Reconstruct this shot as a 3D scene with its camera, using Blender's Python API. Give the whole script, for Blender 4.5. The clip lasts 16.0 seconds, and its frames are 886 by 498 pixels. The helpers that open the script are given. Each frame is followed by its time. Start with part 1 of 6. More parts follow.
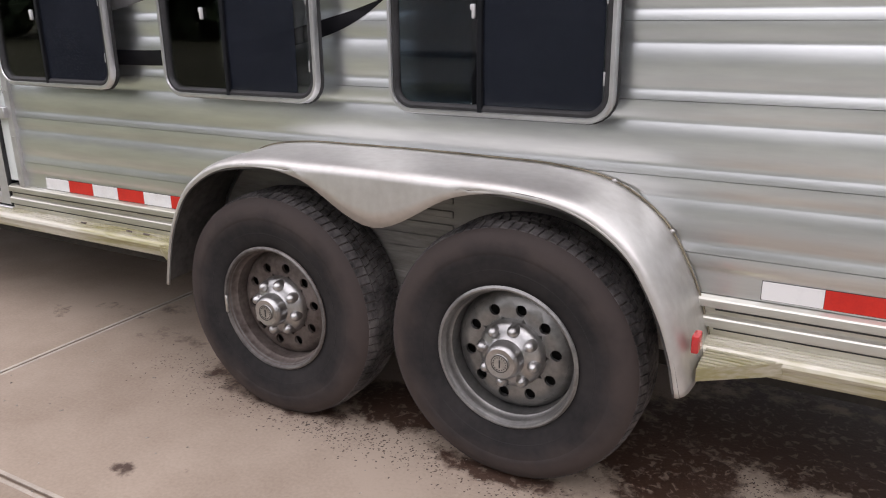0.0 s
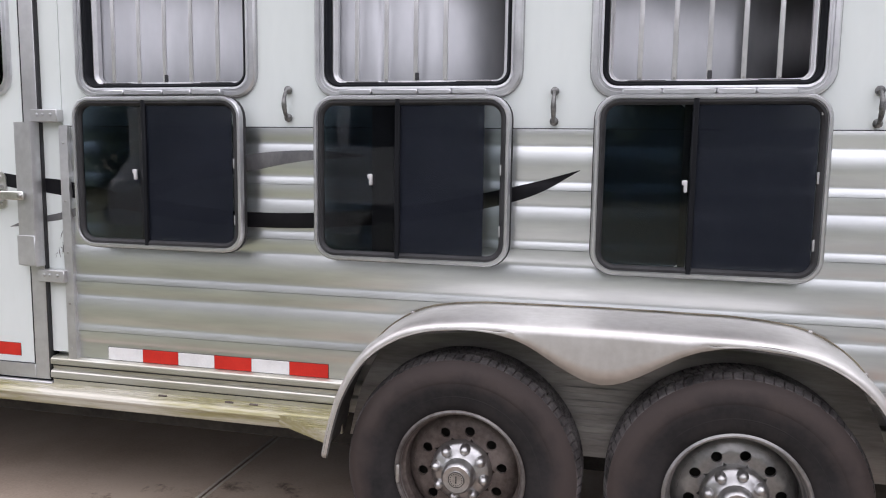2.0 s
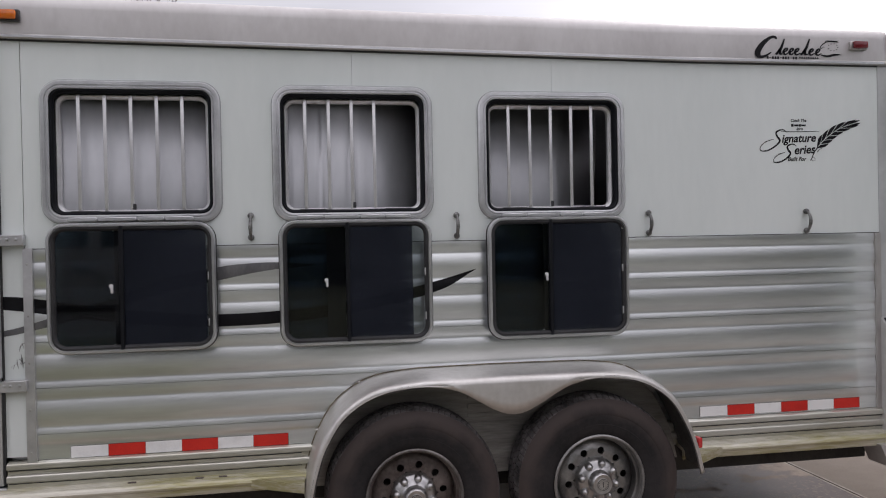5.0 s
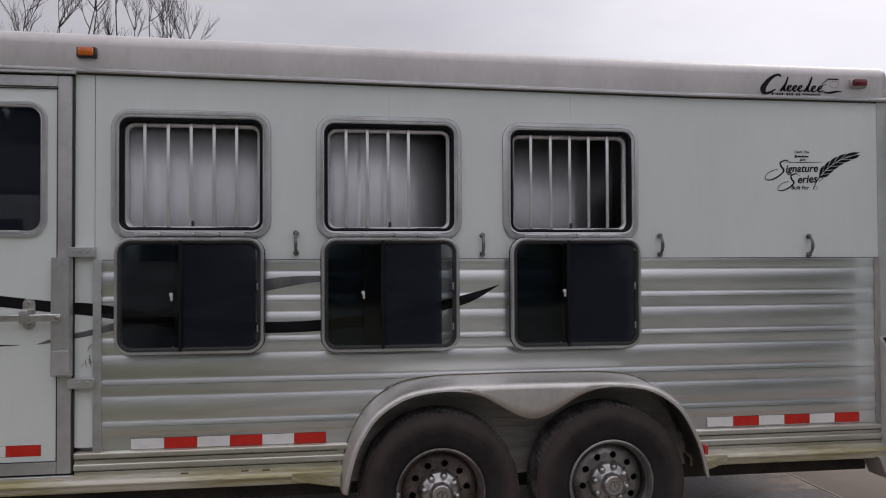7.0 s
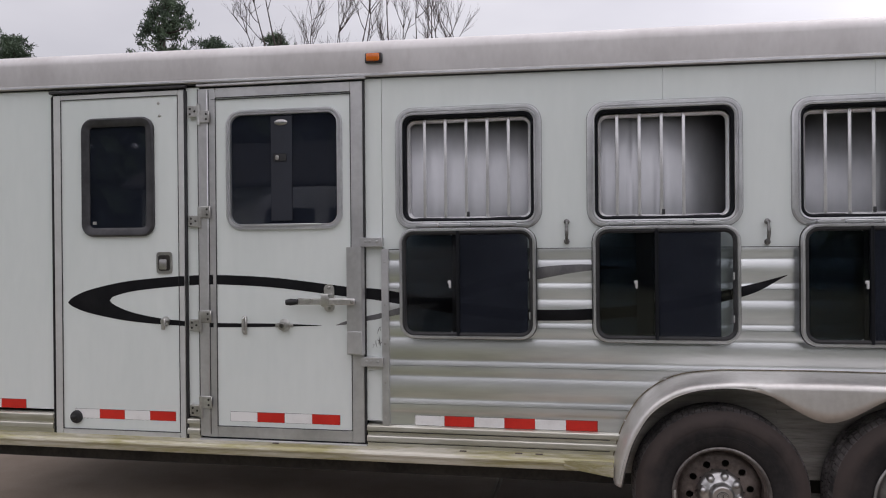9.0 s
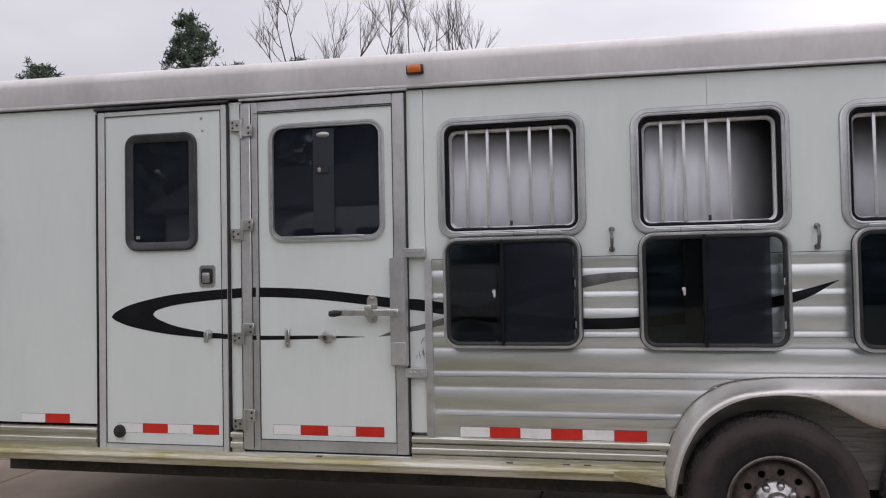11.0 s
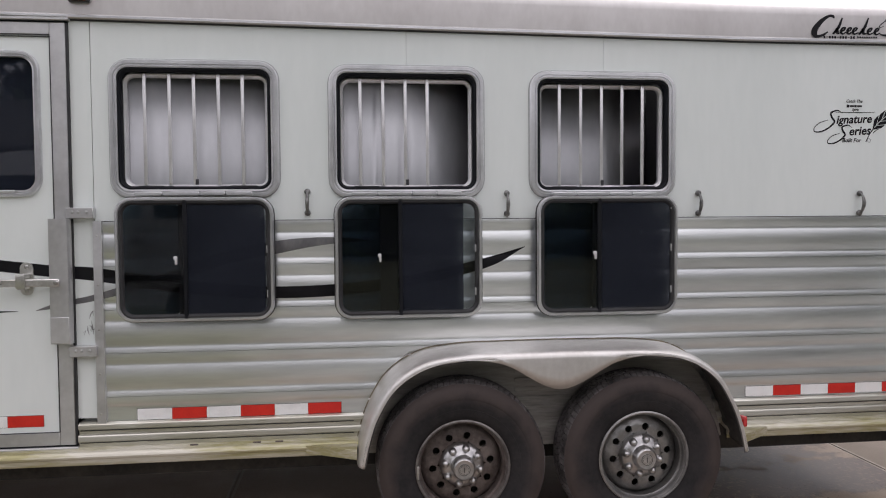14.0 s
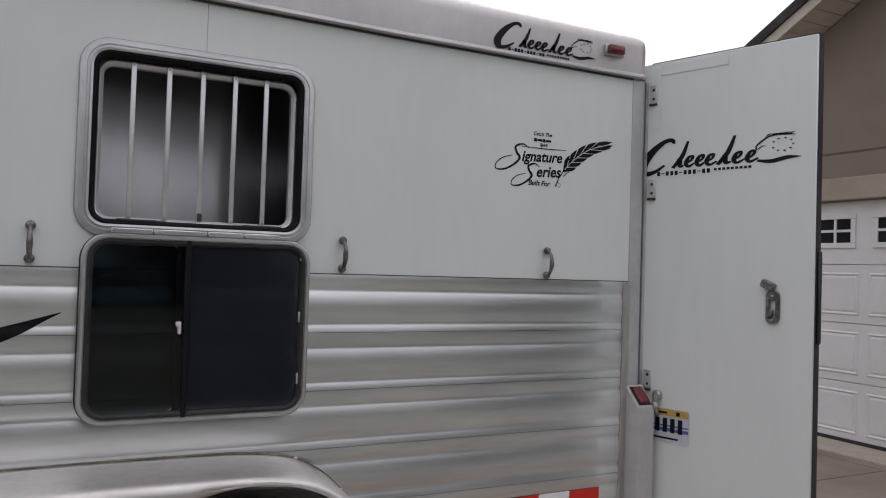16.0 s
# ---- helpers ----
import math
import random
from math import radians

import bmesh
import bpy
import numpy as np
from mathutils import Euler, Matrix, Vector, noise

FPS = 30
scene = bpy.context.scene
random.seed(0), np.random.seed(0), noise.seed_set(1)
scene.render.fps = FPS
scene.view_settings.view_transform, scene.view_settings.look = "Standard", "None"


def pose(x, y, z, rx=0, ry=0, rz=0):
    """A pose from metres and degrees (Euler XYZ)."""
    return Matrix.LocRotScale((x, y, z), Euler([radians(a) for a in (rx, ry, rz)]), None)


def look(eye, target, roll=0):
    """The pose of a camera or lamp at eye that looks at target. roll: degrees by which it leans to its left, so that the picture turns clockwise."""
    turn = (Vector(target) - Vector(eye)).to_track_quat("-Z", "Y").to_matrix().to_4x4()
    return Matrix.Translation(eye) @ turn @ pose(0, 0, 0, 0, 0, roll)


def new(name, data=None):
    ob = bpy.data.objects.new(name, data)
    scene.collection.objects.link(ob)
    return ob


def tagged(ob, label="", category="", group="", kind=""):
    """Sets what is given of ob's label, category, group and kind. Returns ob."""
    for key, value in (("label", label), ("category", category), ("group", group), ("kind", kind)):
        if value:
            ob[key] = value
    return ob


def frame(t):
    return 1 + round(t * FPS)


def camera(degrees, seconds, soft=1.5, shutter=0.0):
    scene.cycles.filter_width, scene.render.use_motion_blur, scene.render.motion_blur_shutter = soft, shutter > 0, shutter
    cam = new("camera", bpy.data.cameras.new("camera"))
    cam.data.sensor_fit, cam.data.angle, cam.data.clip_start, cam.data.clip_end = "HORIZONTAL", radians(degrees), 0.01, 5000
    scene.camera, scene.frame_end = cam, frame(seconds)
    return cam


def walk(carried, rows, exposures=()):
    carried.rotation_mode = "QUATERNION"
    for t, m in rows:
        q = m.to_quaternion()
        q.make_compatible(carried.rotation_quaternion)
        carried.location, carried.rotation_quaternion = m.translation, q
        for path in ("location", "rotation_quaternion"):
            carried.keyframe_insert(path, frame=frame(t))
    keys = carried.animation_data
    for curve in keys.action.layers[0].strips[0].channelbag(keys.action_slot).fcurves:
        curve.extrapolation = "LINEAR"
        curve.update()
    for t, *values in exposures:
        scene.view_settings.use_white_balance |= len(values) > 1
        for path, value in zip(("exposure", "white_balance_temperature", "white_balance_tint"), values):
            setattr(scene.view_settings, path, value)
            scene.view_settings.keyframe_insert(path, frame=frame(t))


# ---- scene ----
cam = camera(59.9, 16.0, soft=1.1)
PATH = [
    (0, (1.247, -2.023, 1.326), (0.316, -0.359, 0.721), -0.7),
    (0.3, (1.016, -2.099, 1.378), (0.217, -0.379, 0.750), -4.4),
    (0.5, (0.905, -2.172, 1.380), (0.221, -0.403, 0.748), -3.4),
    (0.8, (0.768, -2.307, 1.385), (0.239, -0.487, 0.757), -1.7),
    (1, (0.73, -2.383, 1.352), (0.192, -0.52, 0.861), -0.6),
    (1.3, (0.570, -2.458, 1.395), (-0.004, -0.591, 0.976), 0.9),
    (1.5, (0.423, -2.493, 1.403), (-0.156, -0.618, 1.014), 1.5),
    (2, (0.098, -2.546, 1.391), (-0.368, -0.616, 1.151), 0.8),
    (2.5, (-0.207, -2.638, 1.401), (-0.642, -0.693, 1.235), 0.1),
    (3, (-0.507, -2.659, 1.369), (-0.809, -0.684, 1.446), 1.2),
    (3.5, (-0.758, -2.847, 1.437), (-0.559, -0.861, 1.56), 3.01),
    (4, (-0.746, -3.103, 1.51), (-0.414, -1.13, 1.528), 0.4),
    (4.5, (-0.709, -3.366, 1.479), (-0.354, -1.398, 1.474), -1.25),
    (4.7, (-0.77, -3.433, 1.486), (-0.431, -1.462, 1.462), -1.27),
    (6.8, (-0.914, -3.857, 1.406), (-0.524, -1.896, 1.463), 0.29),
    (7, (-0.902, -3.847, 1.462), (-0.618, -1.868, 1.499), -0.27),
    (7.5, (-0.901, -3.851, 1.499), (-0.796, -1.855, 1.535), -0.68),
    (8, (-0.921, -3.864, 1.529), (-0.945, -1.864, 1.562), -0.2),
    (8.5, (-0.953, -3.851, 1.525), (-1.087, -1.855, 1.525), -0.02),
    (9, (-0.977, -3.841, 1.502), (-1.348, -1.876, 1.493), -0.47),
    (9.2, (-1.005, -3.831, 1.478), (-1.472, -1.886, 1.48), -0.6),
    (9.6, (-1.005, -3.835, 1.477), (-1.6, -1.926, 1.482), -0.7),
    (10.2, (-1.05, -3.845, 1.455), (-1.7, -1.954, 1.478), -0.9),
    (10.8, (-1.1, -3.852, 1.438), (-1.59, -1.913, 1.48), -1.1),
    (11.3, (-1.11, -3.857, 1.43), (-1.461, -1.889, 1.494), -1.25),
    (11.5, (-1.07, -3.841, 1.452), (-1.417, -1.872, 1.506), -1.44),
    (12, (-1.055, -3.825, 1.448), (-1.411, -1.858, 1.501), -1.62),
    (12.5, (-1.072, -3.825, 1.456), (-1.415, -1.855, 1.481), -1.13),
    (13, (-1.102, -3.817, 1.434), (-1.409, -1.841, 1.446), -0.63),
    (13.5, (-1.059, -3.739, 1.426), (-1.061, -1.739, 1.432), -1.15),
    (14, (-0.885, -3.593, 1.493), (-0.647, -1.609, 1.41), -0.4),
    (14.2, (-0.798, -3.492, 1.546), (-0.386, -1.538, 1.438), 2.9),
    (14.5, (-0.686, -3.35, 1.588), (-0.075, -1.451, 1.451), 2.29),
    (15, (-0.527, -3.016, 1.51), (0.469, -1.282, 1.541), 3.54),
    (15.5, (-0.289, -2.83, 1.517), (0.759, -1.127, 1.571), 1.06),
    (16, (-0.084, -2.533, 1.514), (0.816, -0.748, 1.565), 1.76),
]
EXPOSURES = [(0, 1.24, 6720, 10), (0.3, 1.34, 6670, 10), (0.5, 1.38, 6640, 10), (1.0, 1.4, 6560, 10), (1.5, 1.4, 6450, 10), (2.0, 1.32, 6460, 10), (2.5, 1.17, 6460, 10), (3.0, 1.08, 6520, 10), (3.5, 0.95, 6580, 10), (4.0, 0.7, 6580, 10), (4.7, 0.5, 6580, 10), (7, 0.02, 6580, 10), (7.5, 0.0, 6580, 10), (8, 0.08, 6590, 10), (8.5, 0.36, 6600, 10), (9.2, 0.52, 6600, 10), (11.5, 0.58, 6600, 10), (13, 0.6, 6620, 10), (14, 0.74, 6700, 10), (14.5, 0.74, 6700, 10), (15, 0.64, 6700, 10), (16, 0.26, 6580, 10)]
walk(cam, [(t, look(eye, target, roll)) for t, eye, target, roll in PATH], EXPOSURES)

# ---- world, sun, exposure ----
world = bpy.data.worlds.new("overcast_sky")
scene.world = world
world.use_nodes = True
wn, wl = world.node_tree.nodes, world.node_tree.links
wn.clear()
w_out, w_bg = wn.new("ShaderNodeOutputWorld"), wn.new("ShaderNodeBackground")
w_tc, w_map, w_noise, w_ramp = wn.new("ShaderNodeTexCoord"), wn.new("ShaderNodeMapping"), wn.new("ShaderNodeTexNoise"), wn.new("ShaderNodeValToRGB")
w_sky, w_mix, w_dot, w_grad, w_mul = wn.new("ShaderNodeTexSky"), wn.new("ShaderNodeMix"), wn.new("ShaderNodeVectorMath"), wn.new("ShaderNodeMapRange"), wn.new("ShaderNodeMix")
SUN_EL, SUN_AZ = radians(42), radians(62)  # azimuth clockwise from +y
w_sky.sky_type, w_sky.sun_disc, w_sky.sun_elevation, w_sky.sun_rotation = "NISHITA", False, SUN_EL, SUN_AZ
w_map.inputs["Scale"].default_value = (1.0, 1.0, 2.6)
w_noise.inputs["Scale"].default_value, w_noise.inputs["Detail"].default_value, w_noise.inputs["Roughness"].default_value = 1.6, 5.0, 0.5
w_ramp.color_ramp.elements[0].position, w_ramp.color_ramp.elements[1].position = 0.34, 0.66
w_ramp.color_ramp.elements[0].color, w_ramp.color_ramp.elements[1].color = (0.61, 0.578, 0.645, 1), (0.86, 0.825, 0.88, 1)
w_dot.operation = "DOT_PRODUCT"
w_dot.inputs[1].default_value = (math.sin(SUN_AZ) * math.cos(SUN_EL), math.cos(SUN_AZ) * math.cos(SUN_EL), math.sin(SUN_EL))
for key, value in (("From Min", 0.55), ("From Max", 1.0), ("To Min", 0.90), ("To Max", 1.38)):
    w_grad.inputs[key].default_value = value
w_mix.data_type = w_mul.data_type = "RGBA"
w_mul.blend_type = "MULTIPLY"
w_mul.inputs[0].default_value = 1.0
w_mix.inputs[0].default_value = 0.985
wl.new(w_tc.outputs["Generated"], w_map.inputs["Vector"])
wl.new(w_map.outputs["Vector"], w_noise.inputs["Vector"])
wl.new(w_noise.outputs["Fac"], w_ramp.inputs["Fac"])
wl.new(w_tc.outputs["Generated"], w_dot.inputs[0])
wl.new(w_dot.outputs["Value"], w_grad.inputs["Value"])
wl.new(w_ramp.outputs["Color"], w_mul.inputs[6])
w_far, w_side, w_cloud = wn.new("ShaderNodeMapRange"), wn.new("ShaderNodeMath"), wn.new("ShaderNodeVectorMath")
w_cloud.operation = "DOT_PRODUCT"
w_cloud.inputs[1].default_value = (0.50, -0.82, 0.28)
wl.new(w_tc.outputs["Generated"], w_cloud.inputs[0])
for key, value in (("From Min", -0.95), ("From Max", -0.40), ("To Min", 0.62), ("To Max", 1.0)):  # thicker cloud beyond the gooseneck
    w_far.inputs[key].default_value = value
w_side.operation = "MULTIPLY"
wl.new(w_cloud.outputs["Value"], w_far.inputs["Value"])
wl.new(w_far.outputs["Result"], w_side.inputs[0])
wl.new(w_grad.outputs["Result"], w_side.inputs[1])
wl.new(w_side.outputs[0], w_mul.inputs[7])
wl.new(w_sky.outputs["Color"], w_mix.inputs[6])
w_sep, w_alt, w_mul2 = wn.new("ShaderNodeSeparateXYZ"), wn.new("ShaderNodeMapRange"), wn.new("ShaderNodeMix")
w_mul2.data_type, w_mul2.blend_type = "RGBA", "MULTIPLY"
w_mul2.inputs[0].default_value = 1.0
for key, value in (("From Min", 0.0), ("From Max", 1.0), ("To Min", 0.64), ("To Max", 1.5)):  # an overcast sky is brightest overhead
    w_alt.inputs[key].default_value = value
wl.new(w_tc.outputs["Generated"], w_sep.inputs[0])
wl.new(w_sep.outputs["Z"], w_alt.inputs["Value"])
wl.new(w_mul.outputs[2], w_mul2.inputs[6])
wl.new(w_alt.outputs["Result"], w_mul2.inputs[7])
wl.new(w_mul2.outputs[2], w_mix.inputs[7])
wl.new(w_mix.outputs[2], w_bg.inputs["Color"])
w_bg.inputs["Strength"].default_value = 1.0
wl.new(w_bg.outputs["Background"], w_out.inputs["Surface"])

sun = new("sun", bpy.data.lights.new("sun", "SUN"))
sun.data.energy, sun.data.angle, sun.data.color = 0.7, radians(25), (1.0, 0.97, 0.93)
sun.matrix_world = look((12 * math.sin(SUN_AZ), 12 * math.cos(SUN_AZ), 12 * math.tan(SUN_EL)), (0, 0, 0))
scene.view_settings.exposure = 0.0


# ---- materials ----
def nodes_of(name):
    m = bpy.data.materials.new(name)
    m.use_nodes = True
    return m, m.node_tree.nodes, m.node_tree.links


def surface(name, dark, light, scale=3.0, fine=60.0, rough=0.5, spread=0.1, metal=0.0, bump=0.1, stretch=(1, 1, 1), coat=0.0, piece=0.0, contrast=(0.35, 0.65), spec=0.5):
    """A surface with colour varied at two scales, uneven gloss and a fine relief."""
    m, n, l = nodes_of(name)
    b = n["Principled BSDF"]
    tc, mp = n.new("ShaderNodeTexCoord"), n.new("ShaderNodeMapping")
    mp.inputs["Scale"].default_value = stretch
    big, small = n.new("ShaderNodeTexNoise"), n.new("ShaderNodeTexNoise")
    big.inputs["Scale"].default_value, big.inputs["Detail"].default_value, big.inputs["Roughness"].default_value = scale, 6, 0.6
    small.inputs["Scale"].default_value, small.inputs["Detail"].default_value = fine, 4
    add, ramp = n.new("ShaderNodeMath"), n.new("ShaderNodeValToRGB")
    add.operation = "MULTIPLY_ADD"
    add.inputs[1].default_value = 0.3
    sub = n.new("ShaderNodeMath")
    sub.operation = "SUBTRACT"
    sub.inputs[1].default_value = 0.15
    l.new(tc.outputs["Object"], mp.inputs["Vector"])
    l.new(mp.outputs["Vector"], big.inputs["Vector"])
    l.new(mp.outputs["Vector"], small.inputs["Vector"])
    l.new(small.outputs["Fac"], add.inputs[0])
    l.new(big.outputs["Fac"], add.inputs[2])
    l.new(add.outputs[0], sub.inputs[0])
    last = sub.outputs[0]
    if piece:
        info, pa = n.new("ShaderNodeObjectInfo"), n.new("ShaderNodeMath")
        pa.operation = "MULTIPLY_ADD"
        pa.inputs[1].default_value = piece
        l.new(info.outputs["Random"], pa.inputs[0])
        l.new(last, pa.inputs[2])
        last = pa.outputs[0]
    l.new(last, ramp.inputs["Fac"])
    ramp.color_ramp.elements[0].position, ramp.color_ramp.elements[1].position = contrast
    ramp.color_ramp.elements[0].color, ramp.color_ramp.elements[1].color = (*dark, 1), (*light, 1)
    l.new(ramp.outputs["Color"], b.inputs["Base Color"])
    rr = n.new("ShaderNodeMapRange")
    rr.inputs["To Min"].default_value, rr.inputs["To Max"].default_value = max(0.02, rough - spread), min(1, rough + spread)
    l.new(big.outputs["Fac"], rr.inputs["Value"])
    l.new(rr.outputs["Result"], b.inputs["Roughness"])
    b.inputs["Metallic"].default_value, b.inputs["Coat Weight"].default_value = metal, coat
    b.inputs["Specular IOR Level"].default_value = spec
    if bump:
        bp = n.new("ShaderNodeBump")
        bp.inputs["Strength"].default_value, bp.inputs["Distance"].default_value = bump, 0.004
        l.new(small.outputs["Fac"], bp.inputs["Height"])
        l.new(bp.outputs["Normal"], b.inputs["Normal"])
    return m


def tinted_glass(name, tint, gloss_rough=0.02, ior=1.4):
    """A thin tinted pane: light passes straight, tinted; the gloss follows Fresnel."""
    m, n, l = nodes_of(name)
    n.remove(n["Principled BSDF"])
    clear, gloss, fres, mix = n.new("ShaderNodeBsdfTransparent"), n.new("ShaderNodeBsdfGlossy"), n.new("ShaderNodeFresnel"), n.new("ShaderNodeMixShader")
    clear.inputs["Color"].default_value = (*tint, 1)
    gloss.inputs["Roughness"].default_value = gloss_rough
    fres.inputs["IOR"].default_value = ior
    l.new(fres.outputs["Fac"], mix.inputs["Fac"])
    l.new(clear.outputs["BSDF"], mix.inputs[1])
    l.new(gloss.outputs["BSDF"], mix.inputs[2])
    l.new(mix.outputs["Shader"], n["Material Output"].inputs["Surface"])
    return m


WHITE = surface("white_paint", (0.708, 0.757, 0.737), (0.766, 0.81, 0.79), 1.2, 25, 0.34, 0.06, bump=0.02, stretch=(1, 1, 0.25))
ALU = surface("bare_aluminium", (0.66, 0.68, 0.685), (0.86, 0.885, 0.875), 2.0, 14, 0.315, 0.05, metal=1.0, bump=0.0, stretch=(0.35, 1, 3.0))
# the mill's rolling marks run along the planks and spread gloss across them
grain = ALU.node_tree.nodes.new("ShaderNodeCombineXYZ")
grain.inputs[2].default_value = 1.0
ALU.node_tree.links.new(grain.outputs[0], ALU.node_tree.nodes["Principled BSDF"].inputs["Tangent"])
ALU.node_tree.nodes["Principled BSDF"].inputs["Anisotropic"].default_value = 0.45
# the last hand's width of the planks is dull
dull_at, dull_far, dull_mix = ALU.node_tree.nodes.new("ShaderNodeSeparateXYZ"), ALU.node_tree.nodes.new("ShaderNodeMapRange"), ALU.node_tree.nodes.new("ShaderNodeMix")
ALU.node_tree.links.new(ALU.node_tree.nodes["Texture Coordinate"].outputs["Object"], dull_at.inputs[0])
dull_far.inputs["From Min"].default_value, dull_far.inputs["From Max"].default_value = 1.915, 1.945
ALU.node_tree.links.new(dull_at.outputs["X"], dull_far.inputs["Value"])
ALU.node_tree.links.new(dull_far.outputs["Result"], dull_mix.inputs[0])
ALU.node_tree.links.new(ALU.node_tree.nodes["Principled BSDF"].inputs["Roughness"].links[0].from_socket, dull_mix.inputs[2])
dull_mix.inputs[3].default_value = 0.62
ALU.node_tree.links.new(dull_mix.outputs[0], ALU.node_tree.nodes["Principled BSDF"].inputs["Roughness"])
BAR = surface("bright_aluminium_bar", (0.60, 0.60, 0.605), (0.74, 0.74, 0.745), 5, 50, 0.36, 0.06, metal=0.6, bump=0.02)
SEAL_GREY = surface("grey_sealant_bead", (0.30, 0.31, 0.31), (0.42, 0.43, 0.43), 12, 60, 0.6, 0.08, bump=0.06)
ALU_DIRTY = surface("weathered_aluminium", (0.42, 0.40, 0.385), (0.62, 0.605, 0.59), 1.6, 30, 0.44, 0.1, metal=0.7, bump=0.05, stretch=(1.6, 1.6, 0.45))
ALU_FRAME = surface("satin_aluminium", (0.50, 0.502, 0.505), (0.64, 0.642, 0.645), 4, 40, 0.40, 0.08, metal=0.7, bump=0.03)
DOOR_EDGE = surface("pale_door_extrusion", (0.56, 0.565, 0.555), (0.66, 0.665, 0.655), 3, 40, 0.42, 0.06, metal=0.2, bump=0.02)
LATCH = surface("bright_zinc", (0.55, 0.54, 0.51), (0.72, 0.715, 0.69), 16, 90, 0.30, 0.08, metal=0.9, bump=0.04)
RAIL_SIDE = surface("weathered_rail_aluminium", (0.50, 0.482, 0.472), (0.61, 0.595, 0.585), 1.6, 30, 0.44, 0.08, metal=0.65, bump=0.04, stretch=(1.2, 1.6, 0.6))
WIN_FRAME = surface("bright_window_aluminium", (0.60, 0.605, 0.62), (0.76, 0.765, 0.78), 4, 40, 0.33, 0.08, metal=0.9, bump=0.02)
ALU_INNER = surface("mill_aluminium_sheet", (0.365, 0.373, 0.388), (0.485, 0.495, 0.512), 1.4, 24, 0.42, 0.08, metal=0.55, bump=0.04, stretch=(0.8, 0.8, 0.35))
# wheel well metal: grimed, and toned down for the shade the fender casts
WELL = surface("grimed_shaded_aluminium", (0.22, 0.208, 0.192), (0.42, 0.40, 0.37), 4, 40, 0.55, 0.1, metal=0.4, bump=0.1, stretch=(0.4, 1, 3))
# the fender's inner face: grime plus the shade over the tyres, as one dark colour
LINER = surface("grimed_shaded_fender_inside", (0.05, 0.047, 0.045), (0.13, 0.122, 0.115), 5, 40, 0.75, 0.1, metal=0.2, bump=0.15)
FENDER = surface("fender_aluminium", (0.56, 0.54, 0.51), (0.72, 0.705, 0.68), 2.2, 36, 0.45, 0.08, metal=0.8, bump=0.03)
RUB = surface("grimy_rub_rail_aluminium", (0.44, 0.42, 0.33), (0.64, 0.63, 0.57), 2.0, 22, 0.40, 0.1, metal=0.8, bump=0.04, stretch=(0.5, 2, 5), contrast=(0.30, 0.55))
RAIL_DIRTY = surface("algae_stained_aluminium", (0.40, 0.37, 0.20), (0.66, 0.635, 0.55), 2.2, 22, 0.5, 0.1, metal=0.5, bump=0.06, stretch=(0.5, 2, 5), contrast=(0.40, 0.60))
CHROME = surface("worn_chrome", (0.38, 0.375, 0.37), (0.58, 0.575, 0.57), 12, 80, 0.36, 0.08, metal=1.0, bump=0.03)
STEEL = surface("zinc_plated_steel", (0.38, 0.37, 0.35), (0.60, 0.60, 0.58), 14, 90, 0.38, 0.1, metal=0.9, bump=0.06)
IRON = surface("dark_cast_iron", (0.09, 0.09, 0.09), (0.26, 0.26, 0.25), 30, 120, 0.42, 0.1, metal=0.7, bump=0.1)
DOOR_SHADE = surface("blue_grey_window_shade", (0.012, 0.015, 0.024), (0.020, 0.024, 0.036), 3, 200, 0.7, 0.08, bump=0.05)
RUBBER = surface("tyre_rubber", (0.019, 0.0168, 0.0162), (0.046, 0.039, 0.0365), 5, 55, 0.78, 0.08, bump=0.25)


def tyre_side(cx, cz):
    """Black sidewall rubber, with a brown film of dust thickening towards the shoulder and worn patches."""
    m = surface("tyre_rubber", (0.0135, 0.0130, 0.0140), (0.030, 0.0275, 0.0280), 5, 55, 0.72, 0.08, bump=0.25, spec=0.28)
    n, l = m.node_tree.nodes, m.node_tree.links
    b = n["Principled BSDF"]
    base, geo, off, flat, reach, ranged = b.inputs["Base Color"].links[0].from_socket, n.new("ShaderNodeNewGeometry"), n.new("ShaderNodeVectorMath"), n.new("ShaderNodeVectorMath"), n.new("ShaderNodeVectorMath"), n.new("ShaderNodeMapRange")
    off.operation, flat.operation, reach.operation = "SUBTRACT", "MULTIPLY", "LENGTH"
    off.inputs[1].default_value, flat.inputs[1].default_value = (cx, 0, cz), (1, 0, 1)
    l.new(geo.outputs["Position"], off.inputs[0])
    l.new(off.outputs[0], flat.inputs[0])
    l.new(flat.outputs[0], reach.inputs[0])
    patch, shift = n.new("ShaderNodeTexNoise"), n.new("ShaderNodeMath")
    patch.inputs["Scale"].default_value, patch.inputs["Detail"].default_value = 11, 7
    l.new(geo.outputs["Position"], patch.inputs["Vector"])
    shift.operation = "MULTIPLY_ADD"
    shift.inputs[1].default_value = 0.11
    l.new(patch.outputs["Fac"], shift.inputs[0])
    l.new(reach.outputs["Value"], shift.inputs[2])
    for key, value in (("From Min", 0.335), ("From Max", 0.400), ("To Min", 0.0), ("To Max", 0.85)):
        ranged.inputs[key].default_value = value
    l.new(shift.outputs[0], ranged.inputs["Value"])
    dust = n.new("ShaderNodeMix")
    dust.data_type = "RGBA"
    dust.inputs[7].default_value = (0.064, 0.050, 0.046, 1)
    l.new(ranged.outputs["Result"], dust.inputs[0])
    l.new(base, dust.inputs[6])
    l.new(dust.outputs[2], b.inputs["Base Color"])
    return m


